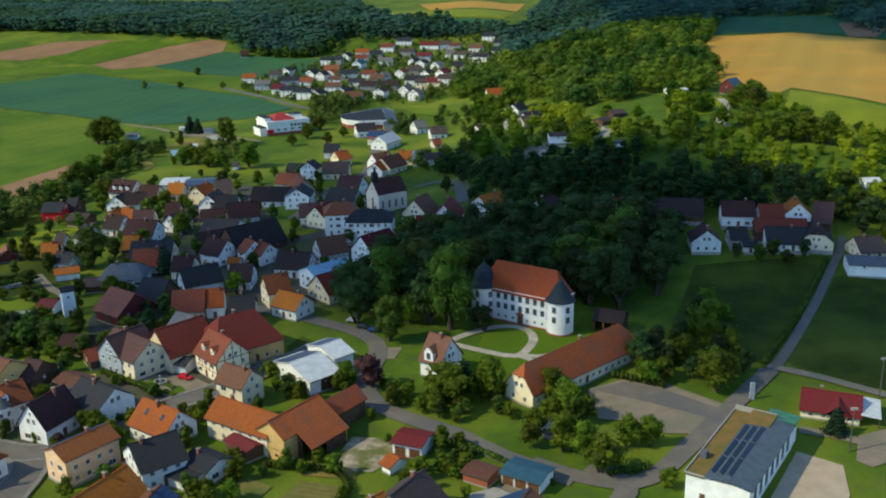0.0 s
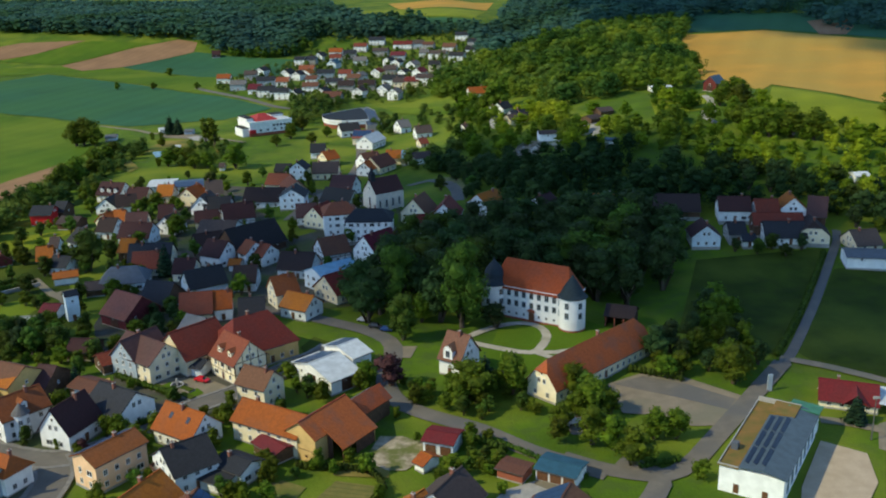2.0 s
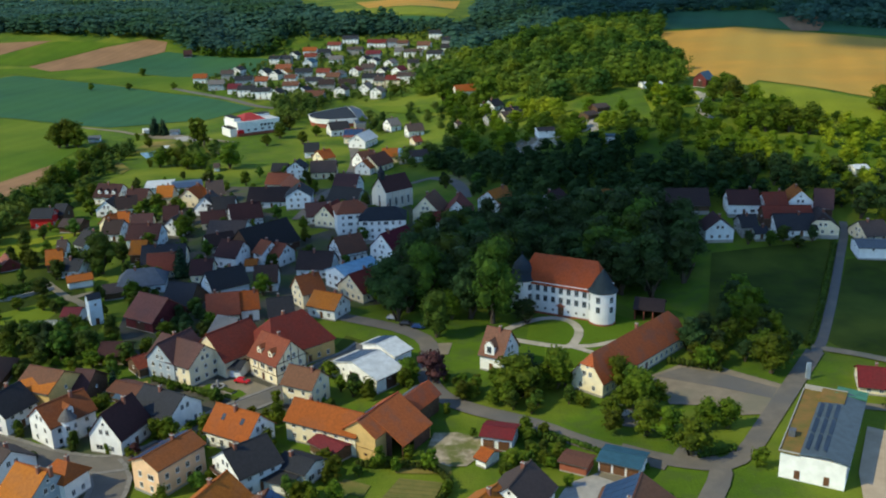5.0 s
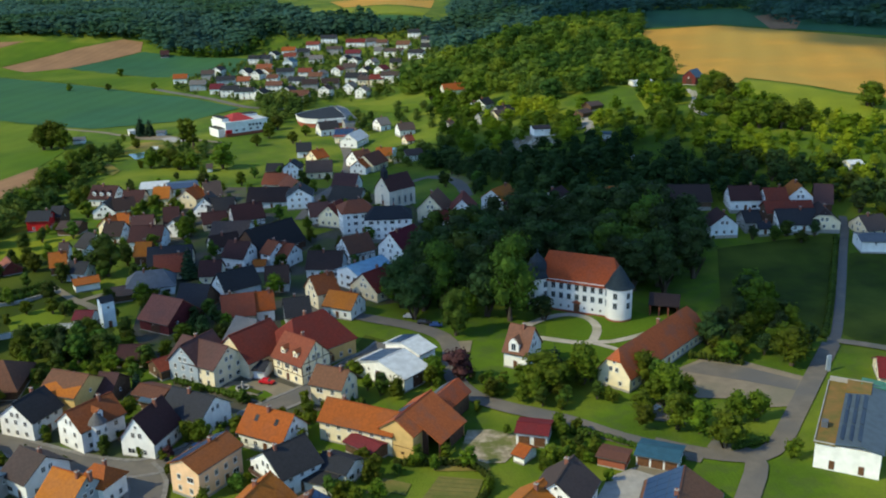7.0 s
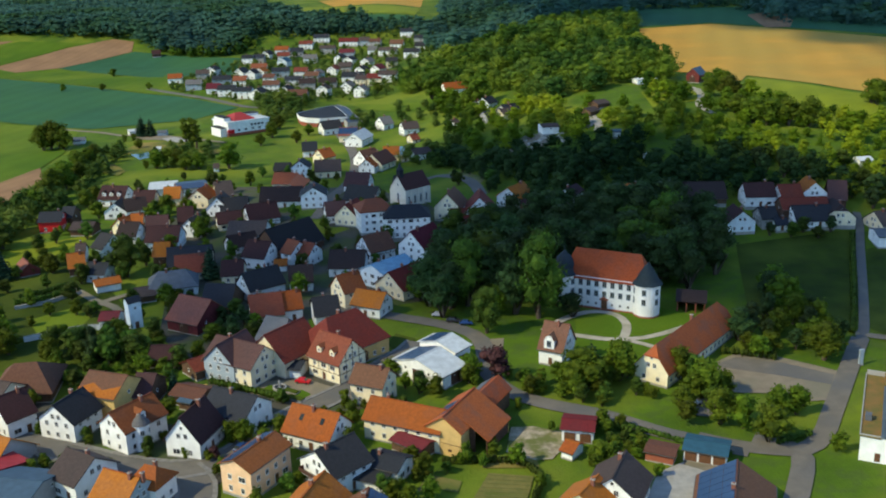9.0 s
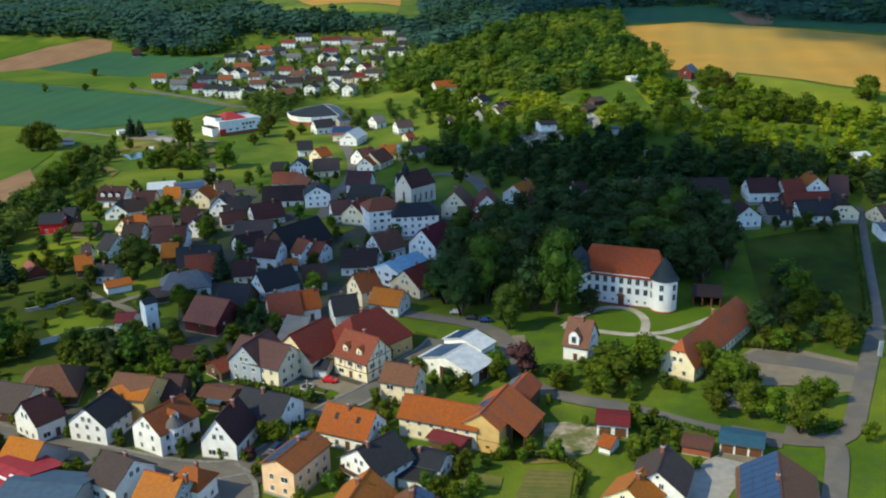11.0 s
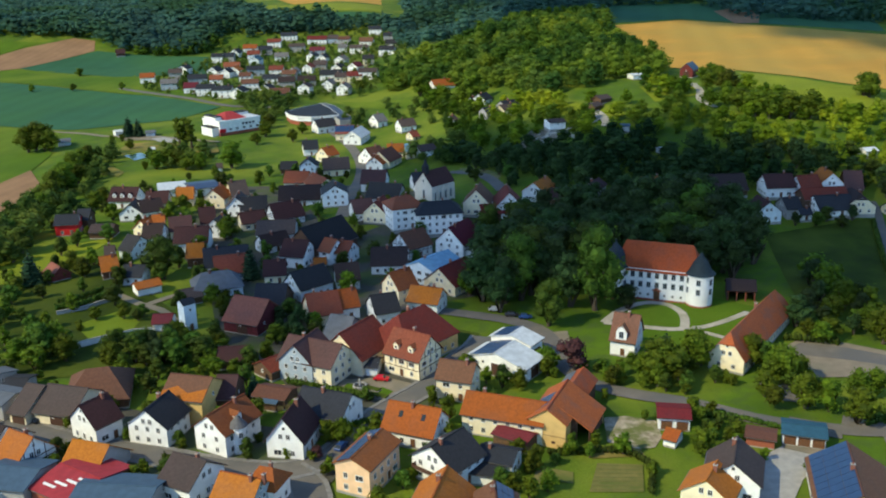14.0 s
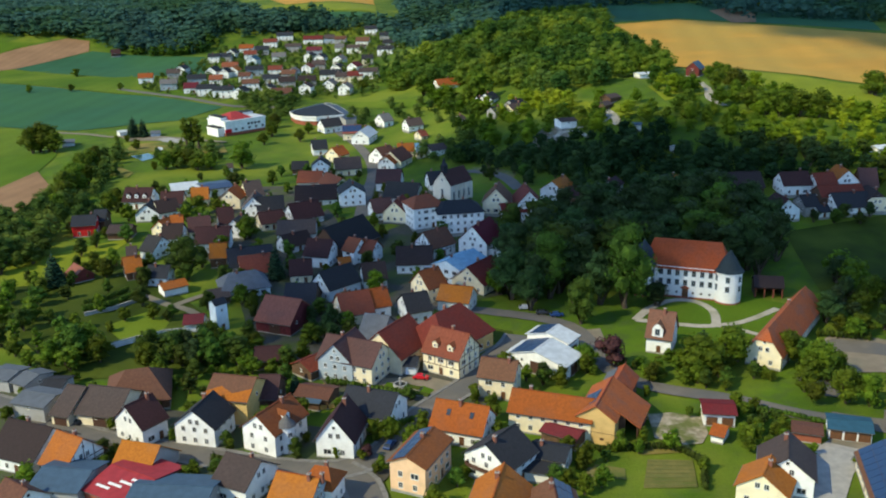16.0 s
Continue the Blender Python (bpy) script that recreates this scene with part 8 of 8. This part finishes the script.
grove([(104.9, 330.4), (139.1, 326.3), (132.5, 314.2), (103.7, 319.3)], 6.5, 57, ['tall', 'full', 'bush'], 4, 7, 'below the upper farm', 0.5, 1.2)
grove([(117.3, 396.4), (149.3, 392.5), (170.6, 384.6), (167.1, 372.6), (147.9, 374.6), (113.3, 377.0)], 7.5, 61, ['tall', 'full'], 7, 11, 'behind the upper farm', 0.5, 1.2)
grove([(158.4, 362.4), (179.7, 367.7), (182.1, 346.9), (165.0, 333.9), (154.6, 344.2)], 7.5, 62, ['tall', 'full', 'round'], 6, 10, 'beside the upper farm', 0.5, 1.2)
grove([(1.9, 455.9), (32.0, 440.0), (29.0, 400.4), (8.6, 396.0), (-1.5, 423.2)], 7.5, 63, ['tall', 'full'], 5, 9, 'behind the church', 0.5, 1.2)
grove([(140.2, 308.2), (152.6, 305.7), (159.9, 299.7), (150.1, 300.1)], 6.0, 64, ['full', 'bush'], 3, 5, 'before the pale hall', 0.0, 1.2)
woodland([(-13.6, 523.8), (16.3, 522.6), (5.9, 470.2), (-7.1, 475.8), (-17.8, 496.8)], 7.0, 51, 6, 11, 'leafy green trees in the upper gardens', 'leaf_estate', 300, 0.04, 0.45, 8)
woodland([(-2.3, 675.4), (36.4, 597.2), (19.1, 526.6), (4.1, 572.8), (-9.5, 615.5)], 9.0, 52, 5, 9, 'leafy green trees in the upper gardens', 'leaf_estate', 300, 0.04, 0.45, 8)
woodland([(-108.0, 755.4), (-65.9, 758.6), (-73.2, 662.7), (-95.6, 647.8), (-102.1, 687.4)], 8.0, 53, 8, 13, 'leafy green trees beside the far halls', 'leaf_estate', 300, 0.04, 0.45, 8)
woodland([(-37.9, 667.5), (-21.6, 667.8), (-26.1, 595.0), (-38.0, 623.2)], 8.0, 54, 6, 10, 'leafy green trees in the upper gardens', 'leaf_estate', 300, 0.04, 0.45, 8)
grove([(-185.2, 261.2), (-147.1, 240.2), (-99.2, 214.4), (-89.3, 192.9), (-103.6, 180.8), (-173.1, 199.9)], 6.5, 55, ['full', 'bush', 'round', 'bush'], 2.5, 5.5, 'between the houses', 1.0, 1.1)
grove([(-82.6, 228.4), (-57.9, 208.6), (-40.3, 186.8), (-51.5, 166.5), (-85.3, 175.8)], 6.0, 56, ['full', 'bush', 'round', 'bush'], 2.5, 5.5, 'between the houses', 1.0, 1.1)
hedge([(-12.0, 197.1), (-3.0, 196.7), (3.2, 192.4), (5.2, 191.0)], 2.2, 1.5, 'clipped green garden hedge')
hedge([(-42.8, 187.5), (-34.0, 186.1), (-26.1, 183.6), (-23.0, 176.6), (-26.2, 169.1), (-27.2, 166.8)], 2.0, 1.5, 'clipped green garden hedge')
hedge([(-96.9, 210.9), (-88.7, 210.7), (-81.2, 212.9)], 1.8, 1.5, 'clipped green garden hedge')
hedge([(-57.3, 230.8), (-52.6, 223.2), (-51.5, 220.4)], 1.8, 1.5, 'clipped green garden hedge')
hedge([(34.9, 181.3), (43.8, 183.4)], 1.8, 1.5, 'clipped green garden hedge')
hedge([(44.4, 231.8), (51.9, 227.2), (56.4, 224.7)], 2.4, 1.5, 'clipped green garden hedge')
hedge([(-128.8, 207.7), (-121.3, 202.8), (-118.2, 201.2)], 1.8, 1.5, 'clipped green garden hedge')
hedge([(1.6, 197.9), (7.0, 192.3), (12.5, 186.9), (18.0, 182.0), (21.7, 178.7)], 1.2, 1.5, 'clipped green garden hedge')
hedge([(-170.0, 315.7), (-161.4, 318.4), (-155.4, 325.8)], 2.4, 1.5, 'dark green hedge between the riverside gardens')
hedge([(-170.4, 322.2), (-162.1, 326.3), (-157.6, 331.5)], 2.3, 1.5, 'dark green hedge between the riverside gardens')
hedge([(-98.7, 240.2), (-92.6, 235.8), (-86.8, 231.7), (-80.7, 227.3), (-78.3, 225.6)], 2.0, 1.5, 'clipped green hedge beside the square')
hedge([(88.0, 238.5), (96.5, 251.5), (111.0, 275.0), (132.5, 311.5), (137.0, 319.5)], 1.9, 1.8, 'long dark green hedge beside the lane')
tree(-11.4, 288.2, 15, 'tall', 1.0, 'beside the castle')
tree(-12.8, 274.2, 10, 'round', 1.1, 'beside the castle')
tree(31.5, 267.9, 4, 'conifer', 0.8, 'beside the castle')
tree(-30.2, 291.0, 14, 'round', 1.0, 'beside the castle')
tree(-35.5, 292.8, 10, 'round', 1.1, 'beside the castle')
tree(-20.5, 311.6, 17, 'tall', 1.0, 'beside the castle')
tree(-22.0, 228.2, 10, 'copper', 1.3, 'in a garden')
tree(-28.6, 229.3, 7, 'round', 1.2, 'in a garden')
tree(3.3, 225.3, 11, 'conifer', 1.3, 'in a garden')
tree(-88.1, 205.1, 7, 'round', 1.0, 'in a garden')
tree(-94.5, 198.8, 4, 'copper', 1.0, 'in a garden')
tree(-15.5, 217.2, 6, 'round', 1.1, 'in a garden')
tree(-44.0, 223.2, 7, 'tall', 0.9, 'in a garden')
tree(-183.0, 344.5, 14, 'conifer', 1.35, 'in a garden')
tree(-172.0, 403.3, 5, 'round', 1.1, 'in a garden')
tree(-114.3, 383.7, 10, 'round', 1.3, 'in a garden')
tree(-106.7, 329.6, 14, 'conifer', 1.1, 'in a garden')
tree(-107.9, 234.2, 8, 'conifer', 1.1, 'in a garden')
tree(-137.3, 339.0, 17, 'full', 1.15, 'in a garden')
tree(-179.1, 284.3, 9, 'poplar', 1.3, 'in a garden')
tree(-173.8, 274.4, 8, 'round', 1.2, 'in a garden')
tree(-172.3, 460.3, 9, 'round', 1.3, 'in a garden')
tree(-175.3, 452.3, 9, 'round', 1.3, 'in a garden')
tree(-164.6, 427.4, 8, 'round', 1.2, 'in a garden')
tree(-134.4, 428.0, 9, 'round', 1.2, 'in a garden')
tree(-126.0, 428.0, 7, 'round', 1.2, 'in a garden')
tree(-133.4, 419.1, 6, 'bush', 1.2, 'in a garden')
tree(-197.8, 448.8, 12, 'round', 1.2, 'in a garden')
tree(-197.4, 472.3, 13, 'round', 1.2, 'in a garden')
tree(-195.6, 499.5, 15, 'round', 1.2, 'in a garden')
tree(-156.8, 433.5, 7, 'conifer', 1.0, 'in a garden')
tree(-177.3, 420.3, 8, 'conifer', 1.0, 'in a garden')
tree(33.0, 182.2, 10.5, 'round', 1.15, 'beside the lane')
tree(41.2, 194.5, 8.5, 'round', 1.15, 'beside the lane')
tree(46.1, 194.2, 8, 'round', 1.15, 'beside the lane')
tree(25.9, 193.1, 10, 'round', 1.15, 'beside the lane')
tree(30.3, 190.1, 9, 'round', 1.15, 'beside the lane')
tree(91.5, 197.9, 8.5, 'conifer', 1.5, 'before the clubhouse')
tree(69.8, 222.3, 12, 'round', 1.2, 'beside the lane')
tree(47.1, 175.8, 5, 'bush', 1.1, 'beside the hall')
tree(10.2, 267.3, 8.5, 'tall', 1.8, 'beside the castle')
tree(25.9, 218.7, 9.5, 'round', 1.25, 'beside the long barn')
tree(28.8, 216.8, 8, 'full', 1.2, 'beside the long barn')
tree(14.0, 211.5, 3.5, 'bush', 1.3, 'beside the long barn')
tree(15.4, 209.4, 3, 'bush', 1.3, 'beside the long barn')
tree(11.5, 212.0, 5, 'full', 1.2, 'beside the long barn')
tree(33.0, 206.6, 7.5, 'round', 1.2, 'beside the long barn')
tree(28.8, 204.5, 6.5, 'full', 1.2, 'beside the long barn')


grove([(-12.0, 223.5), (-2.0, 229.0), (7.1, 230.0), (15.0, 219.0), (10.6, 205.5), (-2.7, 210.0), (-11.0, 215.0)], 4.6, 71, ['bush', 'full', 'bush', 'round'], 2.6, 5.6, 'between the lane and the gatehouse', 0.6, 1.2)
grove([(-141.3, 269.6), (-123.5, 269.0), (-108.5, 260.1), (-104.5, 250.8), (-114.4, 249.1), (-136.0, 255.5)], 5.0, 72, ['full', 'bush', 'round', 'bush'], 2.6, 6.0, 'behind the barns', 0.6, 1.25)
woodland([(-194.9, 591.7), (-183.2, 596.9), (-177.3, 530.2), (-182.1, 497.0), (-190.6, 467.7), (-201.1, 428.4), (-215.7, 448.7), (-208.9, 491.4), (-199.0, 532.7)], 7.5, 73, 7, 11, 'leafy green trees along the stream', 'leaf_estate', 300, 0.04, 0.45, 8)
woodland([(-163.1, 547.8), (-166.3, 588.9), (-149.9, 596.2), (-129.0, 578.9), (-122.6, 530.6), (-141.0, 518.4)], 8.0, 74, 5, 9, 'leafy green trees among the reeds', 'leaf_estate', 300, 0.04, 0.45, 8)
grove([(-4.2, 195.6), (2.1, 196.0), (6.3, 189.7), (-0.3, 179.0), (-8.5, 175.5), (-11.8, 179.5)], 3.6, 75, ['bush', 'full', 'bush'], 2.4, 4.6, 'in the garden beside the garages', 0.3, 1.2)
grove([(-15.5, 227.5), (-3.5, 227.8), (3.4, 218.3), (10.0, 206.6), (9.0, 204.0), (-2.0, 208.8), (-10.5, 215.0), (-15.5, 219.4)], 4.2, 76, ['bush', 'full', 'bush', 'round'], 2.6, 4.8, 'beside the lane below the castle', 0.2, 1.25)
